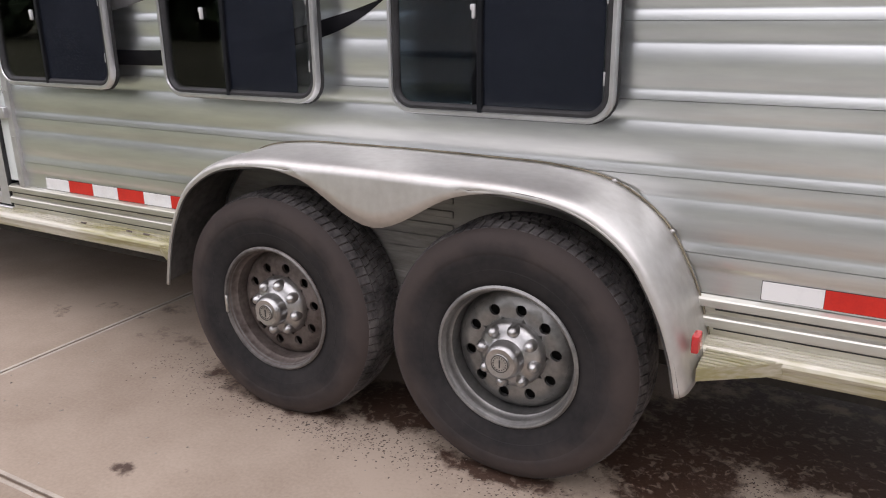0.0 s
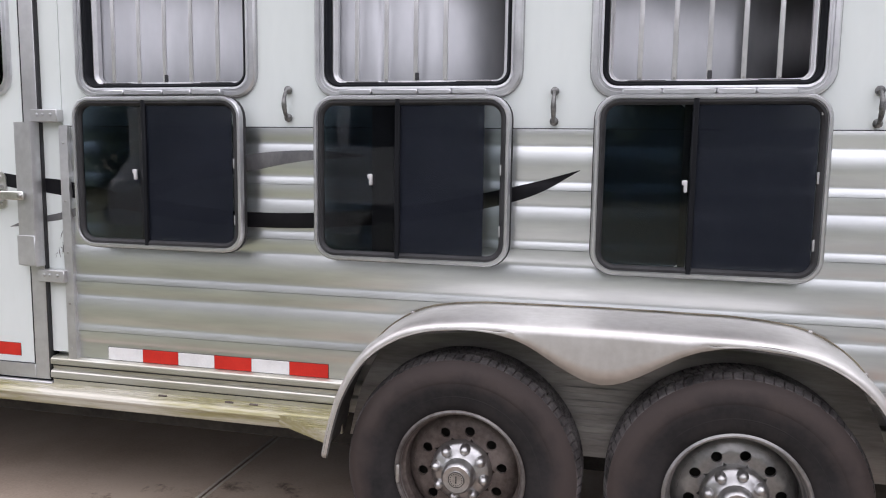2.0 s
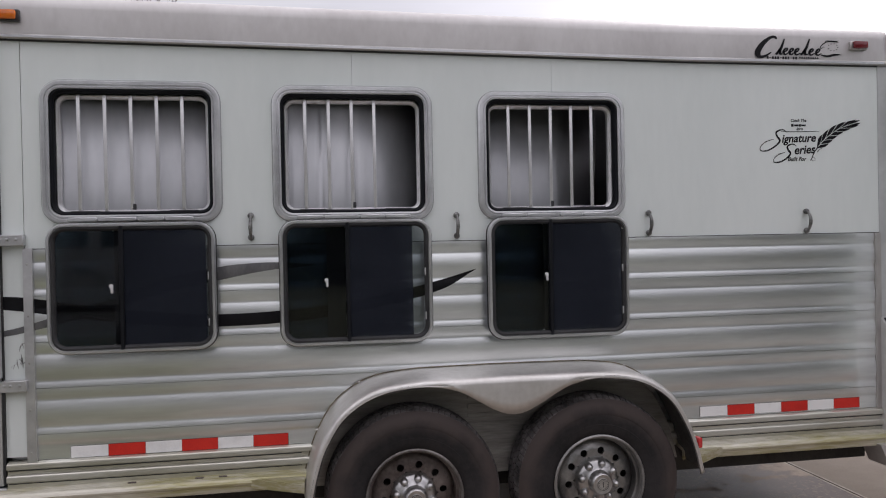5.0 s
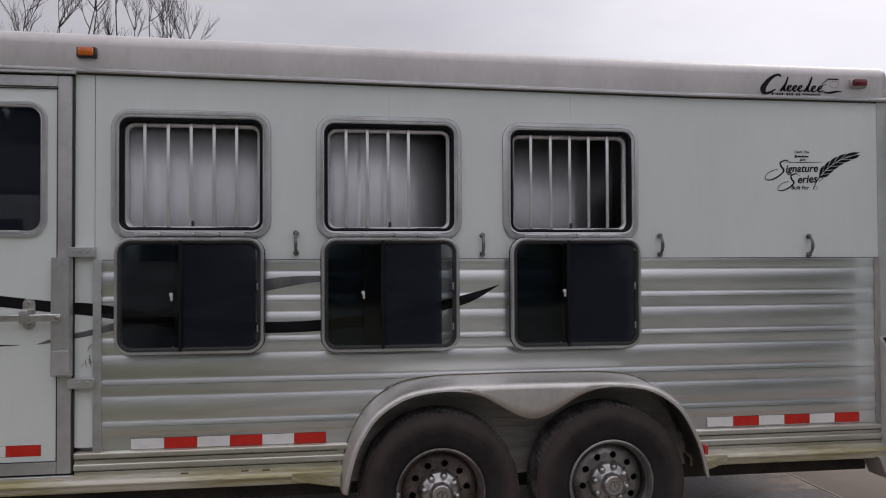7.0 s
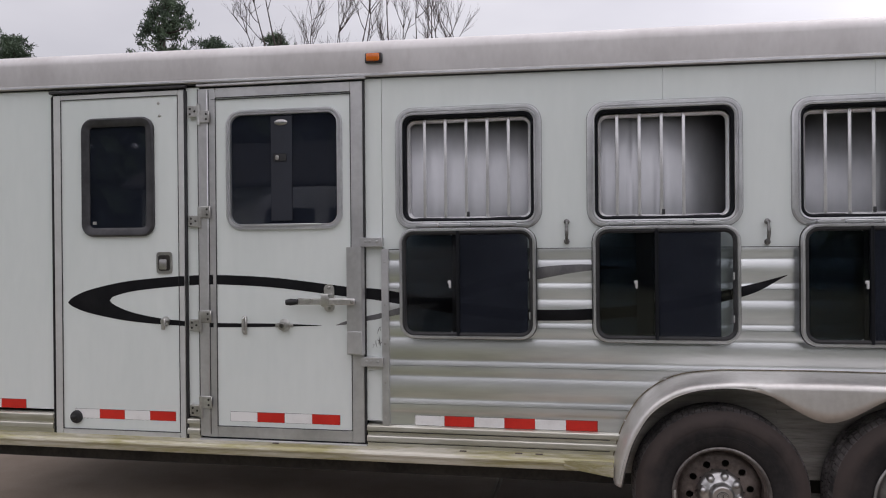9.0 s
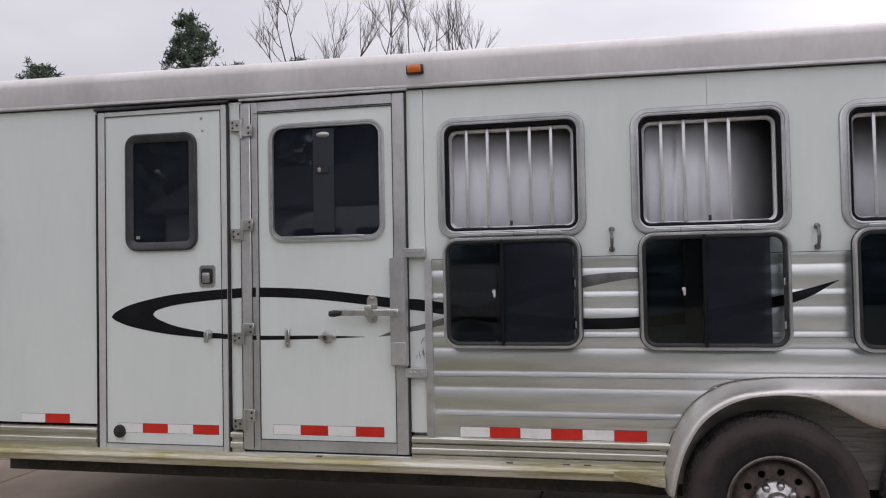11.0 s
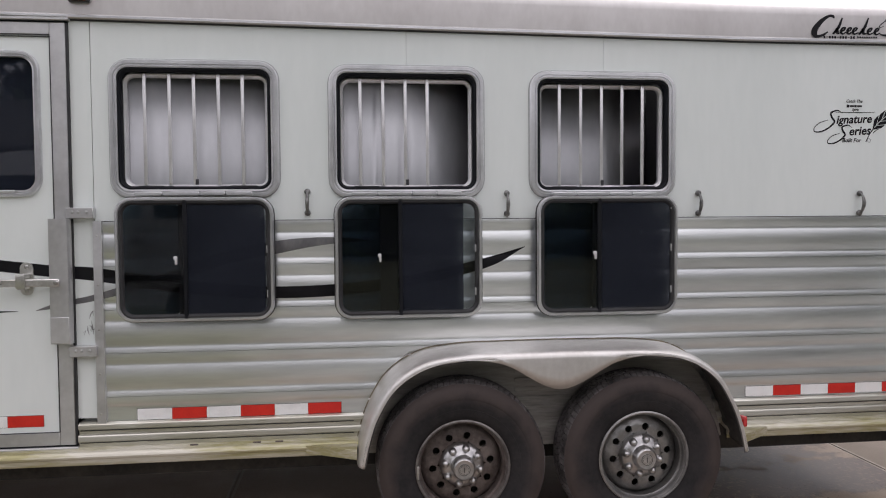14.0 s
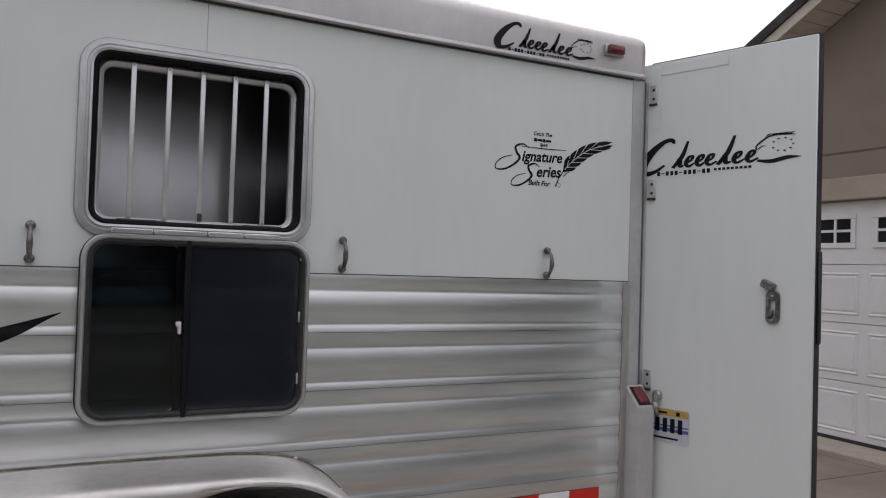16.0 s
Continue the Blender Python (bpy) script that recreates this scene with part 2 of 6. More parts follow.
# tread blocks lighter than the tyre, standing for their lit edges
TREAD = surface("lightened_tread_rubber", (0.022, 0.020, 0.020), (0.15, 0.137, 0.135), 11, 70, 0.82, 0.08, bump=0.35)
GASKET = surface("black_gasket_rubber", (0.012, 0.012, 0.013), (0.03, 0.03, 0.032), 10, 60, 0.6, 0.1, bump=0.08)
RIM_GREY = surface("silver_painted_steel", (0.17, 0.168, 0.165), (0.31, 0.305, 0.295), 7, 70, 0.36, 0.1, metal=0.7, bump=0.05)
RIM_RUST_EDGE = surface("dusty_rim_edge", (0.10, 0.092, 0.088), (0.25, 0.24, 0.23), 5, 60, 0.5, 0.1, metal=0.5, bump=0.08)
RIM_EDGE = surface("worn_rim_edge", (0.19, 0.188, 0.184), (0.33, 0.326, 0.318), 9, 70, 0.42, 0.1, metal=0.6, bump=0.05)
RIM_RUST = surface("brake_dust_rusty_steel", (0.062, 0.046, 0.040), (0.195, 0.165, 0.150), 6, 60, 0.62, 0.1, metal=0.3, bump=0.12)
BLACK = surface("black_vinyl", (0.004, 0.004, 0.006), (0.009, 0.009, 0.011), 8, 60, 0.5, 0.06, bump=0.02, spec=0.2)
GREY_VINYL = surface("grey_vinyl", (0.10, 0.10, 0.105), (0.17, 0.17, 0.17), 4, 60, 0.4, 0.06, bump=0.02, stretch=(2, 1, 1))
SHADE = surface("black_mesh_screen", (0.0115, 0.0145, 0.0225), (0.019, 0.0228, 0.034), 5, 400, 0.75, 0.08, bump=0.1, spec=0.12)
def let_through(m, share):
    """Open a surface's weave: part of the light goes straight through."""
    n, l = m.node_tree.nodes, m.node_tree.links
    clear, mix = n.new("ShaderNodeBsdfTransparent"), n.new("ShaderNodeMixShader")
    mix.inputs["Fac"].default_value = share
    l.new(n["Principled BSDF"].outputs["BSDF"], mix.inputs[1])
    l.new(clear.outputs["BSDF"], mix.inputs[2])
    l.new(mix.outputs["Shader"], n["Material Output"].inputs["Surface"])


let_through(SHADE, 0.36)
STILE = surface("black_stile", (0.004, 0.005, 0.007), (0.008, 0.009, 0.012), 9, 60, 0.6, 0.08, bump=0.02, spec=0.2)
DARK_TRIM = surface("dark_grey_plastic", (0.022, 0.022, 0.025), (0.05, 0.05, 0.054), 9, 60, 0.45, 0.08, bump=0.04)
TAPE_RED = surface("red_reflective_tape", (0.55, 0.018, 0.012), (0.68, 0.03, 0.018), 6, 160, 0.4, 0.06, bump=0.05)
TAPE_WHITE = surface("white_reflective_tape", (0.74, 0.74, 0.73), (0.86, 0.86, 0.85), 9, 160, 0.4, 0.06, bump=0.05, contrast=(0.25, 0.5))
AMBER = surface("amber_lens", (0.62, 0.13, 0.01), (0.78, 0.20, 0.015), 20, 90, 0.2, 0.05, bump=0.1, coat=0.4)
BRIGHT_RED = surface("bright_red_lens", (0.50, 0.03, 0.03), (0.62, 0.05, 0.05), 20, 90, 0.25, 0.05, bump=0.1, coat=0.4)
RED_LENS = surface("red_lens", (0.11, 0.006, 0.012), (0.18, 0.011, 0.018), 20, 90, 0.22, 0.05, bump=0.1, coat=0.4)
DARK_METAL = surface("dark_underframe_steel", (0.015, 0.014, 0.013), (0.05, 0.046, 0.04), 5, 40, 0.75, 0.1, bump=0.2)
GLASS = tinted_glass("tinted_window_glass", (0.72, 0.74, 0.75), ior=1.42)
GLASS_TINT = tinted_glass("green_tinted_glass", (0.36, 0.41, 0.45), ior=1.1)
GLASS_DARK = tinted_glass("smoked_window_glass", (0.80, 0.83, 0.88), ior=1.5)
STUCCO = surface("taupe_stucco", (0.215, 0.176, 0.146), (0.275, 0.23, 0.193), 0.8, 90, 0.9, 0.05, bump=0.5)
STUCCO_TRIM = surface("beige_stucco_trim", (0.35, 0.30, 0.238), (0.42, 0.367, 0.298), 2, 90, 0.88, 0.05, bump=0.35)
GARAGE_WHITE = surface("white_garage_paint", (0.68, 0.675, 0.67), (0.76, 0.755, 0.75), 1.5, 40, 0.45, 0.06, bump=0.04)
SOFFIT = surface("cream_soffit_board", (0.50, 0.45, 0.39), (0.60, 0.55, 0.48), 3, 60, 0.7, 0.06, bump=0.05)
SHINGLE = surface("charcoal_shingle", (0.02, 0.02, 0.022), (0.06, 0.058, 0.056), 6, 120, 0.9, 0.05, bump=0.5, piece=0.2)
BARK = surface("grey_bark", (0.035, 0.026, 0.024), (0.085, 0.068, 0.062), 9, 60, 0.9, 0.05, bump=0.6, stretch=(1, 1, 0.3))
NEEDLES = surface("pine_needles", (0.025, 0.045, 0.028), (0.07, 0.105, 0.06), 2, 30, 0.75, 0.1, bump=0)
WOODS = surface("woodland_foliage", (0.018, 0.035, 0.016), (0.055, 0.085, 0.035), 0.5, 8, 0.85, 0.08, bump=0)
GRASS = surface("winter_lawn", (0.088, 0.094, 0.056), (0.152, 0.153, 0.098), 0.35, 12, 0.95, 0.03, bump=0.5)


def concrete():
    """Driveway concrete with wet dirt washed out round the tyres, shade painted in under the trailer, and small spots.
    """
    m = surface("driveway_concrete", (0.235, 0.181, 0.137), (0.340, 0.276, 0.218), 1.3, 90, 0.82, 0.07, bump=0.25, piece=0.05)
    n, l = m.node_tree.nodes, m.node_tree.links
    b = n["Principled BSDF"]
    base, rough = b.inputs["Base Color"].links[0].from_socket, b.inputs["Roughness"].links[0].from_socket
    geo, warp, warp_mix = n.new("ShaderNodeNewGeometry"), n.new("ShaderNodeTexNoise"), n.new("ShaderNodeMix")
    warp.inputs["Scale"].default_value, warp.inputs["Detail"].default_value = 7.0, 9
    warp.inputs["Roughness"].default_value = 0.68
    l.new(geo.outputs["Position"], warp.inputs["Vector"])
    masks = []
    # middle x, middle y, reach x, reach y, strength
    # the large rear patches hold wet dirt and the trailer's shade together
    for cx, cy, rx, ry, hard in ((1.22, 0.38, 0.66, 0.34, 1.35), (0.88, 0.02, 0.26, 0.27, 1.1), (0.72, 0.10, 0.3, 0.3, 1.1), (1.95, 0.48, 0.75, 0.34, 1.4), (1.30, 0.95, 1.25, 0.50, 1.0), (-0.05, -0.02, 0.34, 0.20, 1.1), (-0.40, -0.17, 0.44, 0.12, 0.86), (-0.76, -0.09, 0.22, 0.13, 0.80), (0.40, -0.22, 0.40, 0.10, 0.80), (-0.60, -0.74, 0.10, 0.06, 0.85), (-1.35, 0.28, 0.42, 0.16, 0.5), (-1.91, -0.01, 0.24, 0.13, 0.48), (-1.64, 0.14, 0.36, 0.15, 0.50), (-1.18, 0.02, 0.36, 0.17, 0.50), (-0.42, -0.66, 0.06, 0.04, 0.7), (3.4, 0.2, 1.2, 0.7, 0.42)):
        off, div, length, ranged = n.new("ShaderNodeVectorMath"), n.new("ShaderNodeVectorMath"), n.new("ShaderNodeVectorMath"), n.new("ShaderNodeMapRange")
        off.operation, div.operation, length.operation = "SUBTRACT", "DIVIDE", "LENGTH"
        off.inputs[1].default_value, div.inputs[1].default_value = (cx, cy, 0), (rx, ry, 1000)
        l.new(geo.outputs["Position"], off.inputs[0])
        l.new(off.outputs[0], div.inputs[0])
        l.new(div.outputs[0], length.inputs[0])
        for key, value in (("From Min", 0.25), ("From Max", 1.25), ("To Min", hard), ("To Max", 0.0)):
            ranged.inputs[key].default_value = value
        l.new(length.outputs["Value"], ranged.inputs["Value"])
        masks.append(ranged.outputs["Result"])
    total = masks[0]
    for other in masks[1:]:
        mx = n.new("ShaderNodeMath")
        mx.operation = "MAXIMUM"
        l.new(total, mx.inputs[0])
        l.new(other, mx.inputs[1])
        total = mx.outputs[0]
    edge, cut = n.new("ShaderNodeMath"), n.new("ShaderNodeMapRange")
    edge.operation = "MULTIPLY_ADD"
    edge.inputs[1].default_value = 1.7
    l.new(warp.outputs["Fac"], edge.inputs[0])
    l.new(total, edge.inputs[2])
    for key, value in (("From Min", 1.34), ("From Max", 1.58)):
        cut.inputs[key].default_value = value
    l.new(edge.outputs[0], cut.inputs["Value"])
    # dried flecks break the wet patch up
    fleck, fl = n.new("ShaderNodeTexNoise"), n.new("ShaderNodeMapRange")
    fleck.inputs["Scale"].default_value, fleck.inputs["Detail"].default_value, fleck.inputs["Distortion"].default_value = 34, 8, 0.9
    l.new(geo.outputs["Position"], fleck.inputs["Vector"])
    for key, value in (("From Min", 0.36), ("From Max", 0.46), ("To Min", 0.50), ("To Max", 1.0)):
        fl.inputs[key].default_value = value
    l.new(fleck.outputs["Fac"], fl.inputs["Value"])
    both = n.new("ShaderNodeMath")
    both.operation = "MULTIPLY"
    l.new(cut.outputs["Result"], both.inputs[0])
    l.new(fl.outputs["Result"], both.inputs[1])
    tone, rmix = n.new("ShaderNodeMix"), n.new("ShaderNodeMix")
    tone.data_type = "RGBA"
    tone.inputs[7].default_value = (0.052, 0.027, 0.017, 1)
    rmix.inputs[3].default_value = 0.55
    l.new(both.outputs[0], tone.inputs[0])
    l.new(base, tone.inputs[6])
    l.new(tone.outputs[2], b.inputs["Base Color"])
    l.new(both.outputs[0], rmix.inputs[0])
    l.new(rough, rmix.inputs[2])
    l.new(rmix.outputs[0], b.inputs["Roughness"])
    return m


CONCRETE = concrete()
CONCRETE_PALE = surface("weathered_grey_concrete", (0.168, 0.170, 0.158), (0.235, 0.236, 0.222), 1.3, 90, 0.84, 0.07, bump=0.25, piece=0.05)
# slabs towards the garage are darker and browner
CONCRETE_DARK = surface("darker_driveway_concrete", (0.185, 0.150, 0.118), (0.265, 0.222, 0.180), 1.3, 90, 0.82, 0.07, bump=0.25, piece=0.05)


# ---- mesh helpers ----
def finish(name, bm, material, smooth=40):
    bmesh.ops.recalc_face_normals(bm, faces=bm.faces)
    mesh = bpy.data.meshes.new(name)
    bm.to_mesh(mesh)
    bm.free()
    for p in mesh.polygons:
        p.use_smooth = smooth > 0
    if smooth > 0:
        mesh.set_sharp_from_angle(angle=radians(smooth))
    mesh.materials.append(material)
    return new(name, mesh)


def part(name, bm, material, parent, label="", smooth=40):
    """One mesh object under a thing or under a part."""
    ob = finish(name, bm, material, smooth)
    ob.parent = parent
    return tagged(ob, label)


def thing(name, label, category, group="", kind=""):
    return tagged(new(name), label, category, group, kind)


def box(bm, x0, x1, y0, y1, z0, z1, bevel=0.0, seg=1):
    made = bmesh.ops.create_cube(bm, size=1.0, matrix=Matrix.Translation(((x0 + x1) / 2, (y0 + y1) / 2, (z0 + z1) / 2)) @ Matrix.Diagonal((abs(x1 - x0), abs(y1 - y0), abs(z1 - z0), 1)))
    if bevel:
        edges = list({e for v in made["verts"] for e in v.link_edges})
        bmesh.ops.bevel(bm, geom=edges, offset=bevel, segments=seg, affect="EDGES", profile=0.5)
    return bm


def boxed(*sizes, bevel=0.0, seg=1):
    bm = bmesh.new()
    return box(bm, *sizes, bevel=bevel, seg=seg)


def loft(bm, rings, closed_ring=True, caps=True, closed_path=False):
    rows = [[bm.verts.new(p) for p in ring] for ring in rings]
    n = len(rows[0])
    pairs = list(zip(rows, rows[1:])) + ([(rows[-1], rows[0])] if closed_path else [])
    for a, b in pairs:
        for i in range(n if closed_ring else n - 1):
            j = (i + 1) % n
            bm.faces.new((a[i], a[j], b[j], b[i]))
    if caps and closed_ring and not closed_path:
        bm.faces.new(rows[0])
        bm.faces.new(rows[-1])
    return bm


def along_x(bm, profile, x0, x1):
    """A closed profile of (y, z) drawn out along x."""
    return loft(bm, [[(x, y, z) for y, z in profile] for x in (x0, x1)])


def rounded(x0, x1, z0, z1, r, n=6):
    """The outline of a rounded rectangle in x and z, and its outward ways."""
    out = []
    for cx, cz, a0 in ((x1 - r, z1 - r, 0), (x0 + r, z1 - r, 90), (x0 + r, z0 + r, 180), (x1 - r, z0 + r, 270)):
        for k in range(n + 1):
            a = radians(a0 + 90 * k / n)
            out.append((cx + r * math.cos(a), cz + r * math.sin(a), math.cos(a), math.sin(a)))
    return out


def ring_frame(bm, x0, x1, z0, z1, r, section):
    """A frame round a rounded rectangle; section: closed outline of (outward, y)."""
    return loft(bm, [[(x + o * nx, y, z + o * nz) for o, y in section] for x, z, nx, nz in rounded(x0, x1, z0, z1, r)], closed_path=True)


def plate(bm, x0, x1, z0, z1, r, y0, y1):
    o = rounded(x0, x1, z0, z1, r)
    return loft(bm, [[(x, y, z) for x, z, _, _ in o] for y in (y0, y1)])


def tube(bm, points, radius, sides=8):
    """A round bar through points; radius: one number, or one for each point."""
    pts = [Vector(p) for p in points]
    rad = radius if isinstance(radius, (list, tuple)) else [radius] * len(pts)
    rings, side = [], None
    for i, p in enumerate(pts):
        d = (pts[min(i + 1, len(pts) - 1)] - pts[max(i - 1, 0)]).normalized()
        if side is None:
            side = d.orthogonal().normalized()
        side = (side - d * side.dot(d)).normalized()
        other = d.cross(side)
        rings.append([p + rad[i] * (math.cos(2 * math.pi * k / sides) * side + math.sin(2 * math.pi * k / sides) * other) for k in range(sides)])
    return loft(bm, rings)


def turned(bm, cx, cz, section, n=48, closed=True):
    """A body turned round an axis along y through (cx, cz); section: (radius, y)."""
    return loft(bm, [[(cx + r * math.sin(2 * math.pi * k / n), y, cz + r * math.cos(2 * math.pi * k / n)) for r, y in section] for k in range(n)], closed_ring=closed, closed_path=True, caps=False)


def curve_through(points, steps=8):
    """Points on a smooth curve through the given ones (any number of coordinates)."""
    p = [np.array(q, float) for q in points]
    p = [2 * p[0] - p[1]] + p + [2 * p[-1] - p[-2]]
    out = []
    for i in range(1, len(p) - 2):
        for k in range(steps):
            t = k / steps
            out.append(0.5 * (2 * p[i] + (p[i + 1] - p[i - 1]) * t + (2 * p[i - 1] - 5 * p[i] + 4 * p[i + 1] - p[i + 2]) * t * t + (3 * p[i] - p[i - 1] - 3 * p[i + 1] + p[i + 2]) * t**3))
    return [tuple(q) for q in out + [p[-2]]]


def sheet(bm, x0, x1, y0, y1, z0, z1, holes=()):
    """An upright wall in x and z with rectangular holes (x0, x1, z0, z1) cut through it."""
    xs = sorted({x0, x1, *(min(max(v, x0), x1) for h in holes for v in h[:2])})
    zs = sorted({z0, z1, *(min(max(v, z0), z1) for h in holes for v in h[2:])})
    full = lambda i, k: 0 <= i < len(xs) - 1 and 0 <= k < len(zs) - 1 and not any(h[0] < (xs[i] + xs[i + 1]) / 2 < h[1] and h[2] < (zs[k] + zs[k + 1]) / 2 < h[3] for h in holes)
    cache = {}

    def v(i, y, k):
        if (i, y, k) not in cache:
            cache[(i, y, k)] = bm.verts.new((xs[i], y, zs[k]))
        return cache[(i, y, k)]

    for i in range(len(xs) - 1):
        for k in range(len(zs) - 1):
            if not full(i, k):
                continue
            for y in (y0, y1):
                bm.faces.new((v(i, y, k), v(i + 1, y, k), v(i + 1, y, k + 1), v(i, y, k + 1)))
            for di, dk, a, b in ((-1, 0, (i, k), (i, k + 1)), (1, 0, (i + 1, k), (i + 1, k + 1)), (0, -1, (i, k), (i + 1, k)), (0, 1, (i, k + 1), (i + 1, k + 1))):
                if not full(i + di, k + dk):
                    bm.faces.new((v(a[0], y0, a[1]), v(b[0], y0, b[1]), v(b[0], y1, b[1]), v(a[0], y1, a[1])))
    return bm


def ribbon(bm, points, place):
    """A flat stroke: points of (u, v, width); place turns (u, v) into a point of the surface."""
    rows = []
    for i, (u, v, w) in enumerate(points):
        a, b = points[max(i - 1, 0)], points[min(i + 1, len(points) - 1)]
        du, dv = b[0] - a[0], b[1] - a[1]
        d = math.hypot(du, dv) or 1
        rows.append((bm.verts.new(place(u - dv / d * w / 2, v + du / d * w / 2)), bm.verts.new(place(u + dv / d * w / 2, v - du / d * w / 2))))
    for (a, b), (c, d) in zip(rows, rows[1:]):
        bm.faces.new((a, b, d, c))
    return bm


def written(name, text, size, m, material, parent, label="", bold=0.0):
    """Letters of the built-in font as a flat mesh at the pose m."""
    font = bpy.data.curves.new(name, "FONT")
    font.body, font.size, font.align_x, font.shear, font.resolution_u, font.offset = text, size, "CENTER", 0.25, 3, bold
    made = bpy.data.objects.new(name, font)
    scene.collection.objects.link(made)
    mesh = bpy.data.meshes.new_from_object(made.evaluated_get(bpy.context.evaluated_depsgraph_get()))
    bpy.data.objects.remove(made)
    mesh.transform(m)
    mesh.materials.clear()
    mesh.materials.append(material)
    ob = new(name, mesh)
    ob.parent = parent
    return tagged(ob, label)


# ---- horse trailer: measures ----
BODY_FRONT, BODY_REAR, BODY_WIDE = -4.62, 2.13, 2.05
SIDING_TOP, SIDING_LOW, LIP = 1.483, 0.583, 2.340
PLANK_EDGES = (1.483, 1.283, 1.086, 0.889, 0.692, 0.583)
WINDOWS = ((-1.943, -1.203, 1.589, 2.203), (-0.979, -0.258, 1.586, 2.194), (-0.038, 0.682, 1.582, 2.180))  # outer frames: x from and to, z from and to
LEAVES = ((-1.912, -1.228, 1.037), (-0.957, -0.280, 1.031), (-0.017, 0.666, 1.024))  # hanging leaves: x from and to, foot


def step(a, b, x):
    t = min(max((x - a) / (b - a), 0.0), 1.0)
    return t * t * (3 - 2 * t)


def arc(u, middle, half):
    """A convex roll of the siding, an even bow from valley to valley."""
    d = (u - middle + 0.5) % 1.0 - 0.5
    return 1 - abs(d / half) ** 2.0


def siding_depth(z):
    """How far the rolled siding stands out at the height z: a narrow roll over each joint, a wide one between, meeting in tight valleys."""
    total = 0.0
    for dz in (-0.007, -0.0035, 0.0, 0.0035, 0.007):
        u = ((1.283 - z - dz) / 0.197) % 1.0
        total += max(0.0080 * arc(u, 0.545, 0.295), 0.0062 * arc(u, 0.045, 0.205), 0.0) / 5
    return total * step(0.640, 0.66, z)


def risen(bm):
    """Lift what belongs to the roof: it climbs gently towards the nose."""
    for v in bm.verts:
        v.co.z += 0.011 * max(0.0, 1.0 - v.co.x)
    return bm


trailer = thing("horse_trailer", "white and bare aluminium gooseneck horse trailer parked on concrete", "trailer")

# side walls of white sheet, seam by seam
holes = [(a + 0.032, b - 0.032, c + 0.032, d - 0.032) for a, b, c, d in WINDOWS]
for x0, x1, z0 in ((-2.018, -0.6206, SIDING_TOP), (-0.6194, 0.3244, SIDING_TOP), (0.3256, 2.068, SIDING_TOP), (-2.108, -2.021, 0.60), (-3.112, -3.034, 0.60), (BODY_FRONT + 0.03, -3.924, 0.60)):
    part("wall_panel", sheet(bmesh.new(), x0, x1, 0.0, 0.035, z0, LIP + 0.09, holes), WHITE, trailer)
part("wall_lining", sheet(bmesh.new(), -2.10, 2.10, 0.036, 0.05, 0.45, LIP, holes), ALU_INNER, trailer)
part("door_header", boxed(-3.924, -2.108, 0.0, 0.035, 2.366, LIP + 0.09), WHITE, trailer)

# rolled siding, plank by plank
for top, low in zip(PLANK_EDGES, PLANK_EDGES[1:]):
    bm, rows = bmesh.new(), []
    heights = np.linspace(low + 0.0008, top - 0.0008, max(6, int((top - low) / 0.0015)))
    front = [(-siding_depth(z), z) for z in heights]
    along_x(bm, front + [(0.02, heights[-1]), (0.02, heights[0])], -1.985, 2.035)
    part("siding_plank", bm, ALU, trailer, "rolled bare aluminium plank", smooth=30)
bm = bmesh.new()
along_x(bm, [(0.0, 0.575), (-0.018, 0.575), (-0.020, 0.60), (-0.020, 1.46), (-0.016, 1.487), (0.0, 1.487)], -2.022, -1.985)
trim = part("siding_trim", bm, ALU_FRAME, trailer)
for z in (0.62, 0.80, 1.0, 1.2, 1.42):
    bm = bmesh.new()
    turned(bm, -2.005, z, [(0.0005, -0.0235), (0.003, -0.023), (0.0045, -0.020), (0.0005, -0.020)], 10)
    part("rivet", bm, STEEL, trim)
along_px = [(0.0, 0.583), (-0.014, 0.583), (-0.016, 1.479), (0.0, 1.483)]
part("siding_trim", along_x(bmesh.new(), along_px, 2.036, 2.066), ALU_DIRTY, trailer)

# roof rail with its bead, roof, far wall, floor, ends
rail = [(0.04, LIP), (-0.020, LIP), (-0.025, LIP + 0.005), (-0.025, LIP + 0.013), (-0.017, LIP + 0.019), (-0.012, LIP + 0.022), (-0.014, LIP + 0.132)]
rail += [(-0.014 + 0.046 * (1 - math.cos(radians(a))), LIP + 0.132 + 0.063 * math.sin(radians(a))) for a in (15, 30, 45, 60, 75, 90)]
rail += [(0.10, LIP + 0.200), (0.10, LIP + 0.15), (0.04, LIP + 0.12)]
rail_ob = part("roof_rail", risen(loft(bmesh.new(), [[(x, y, z) for y, z in rail] for x in (-7.1, 1.0, 2.10)])), RAIL_SIDE, trailer, "weathered aluminium roof rail")
bm = bmesh.new()
cap = [[(2.10 + 0.045 * math.sin(radians(a)), y + 0.045 * (1 - math.cos(radians(a))) * (1 if y < 0.05 else 0), z - 0.012 * (1 - math.cos(radians(a))) * (1 if z > LIP + 0.1 else 0)) for y, z in rail] for a in (0, 25, 50, 75, 90)]
part("rail_corner", loft(bm, cap), RAIL_SIDE, rail_ob)
bm = bmesh.new()
crown = [(0.10 + 1.87 * k / 12, LIP + 0.194 + 0.05 * math.sin(math.pi * k / 12)) for k in range(13)]
loft(bm, [[(x, y, z) for y, z in crown + [(y, z - 0.02) for y, z in reversed(crown)]] for x in (-7.1, 1.0, 2.12)])
risen(bm)
part("roof", bm, ALU_DIRTY, trailer)
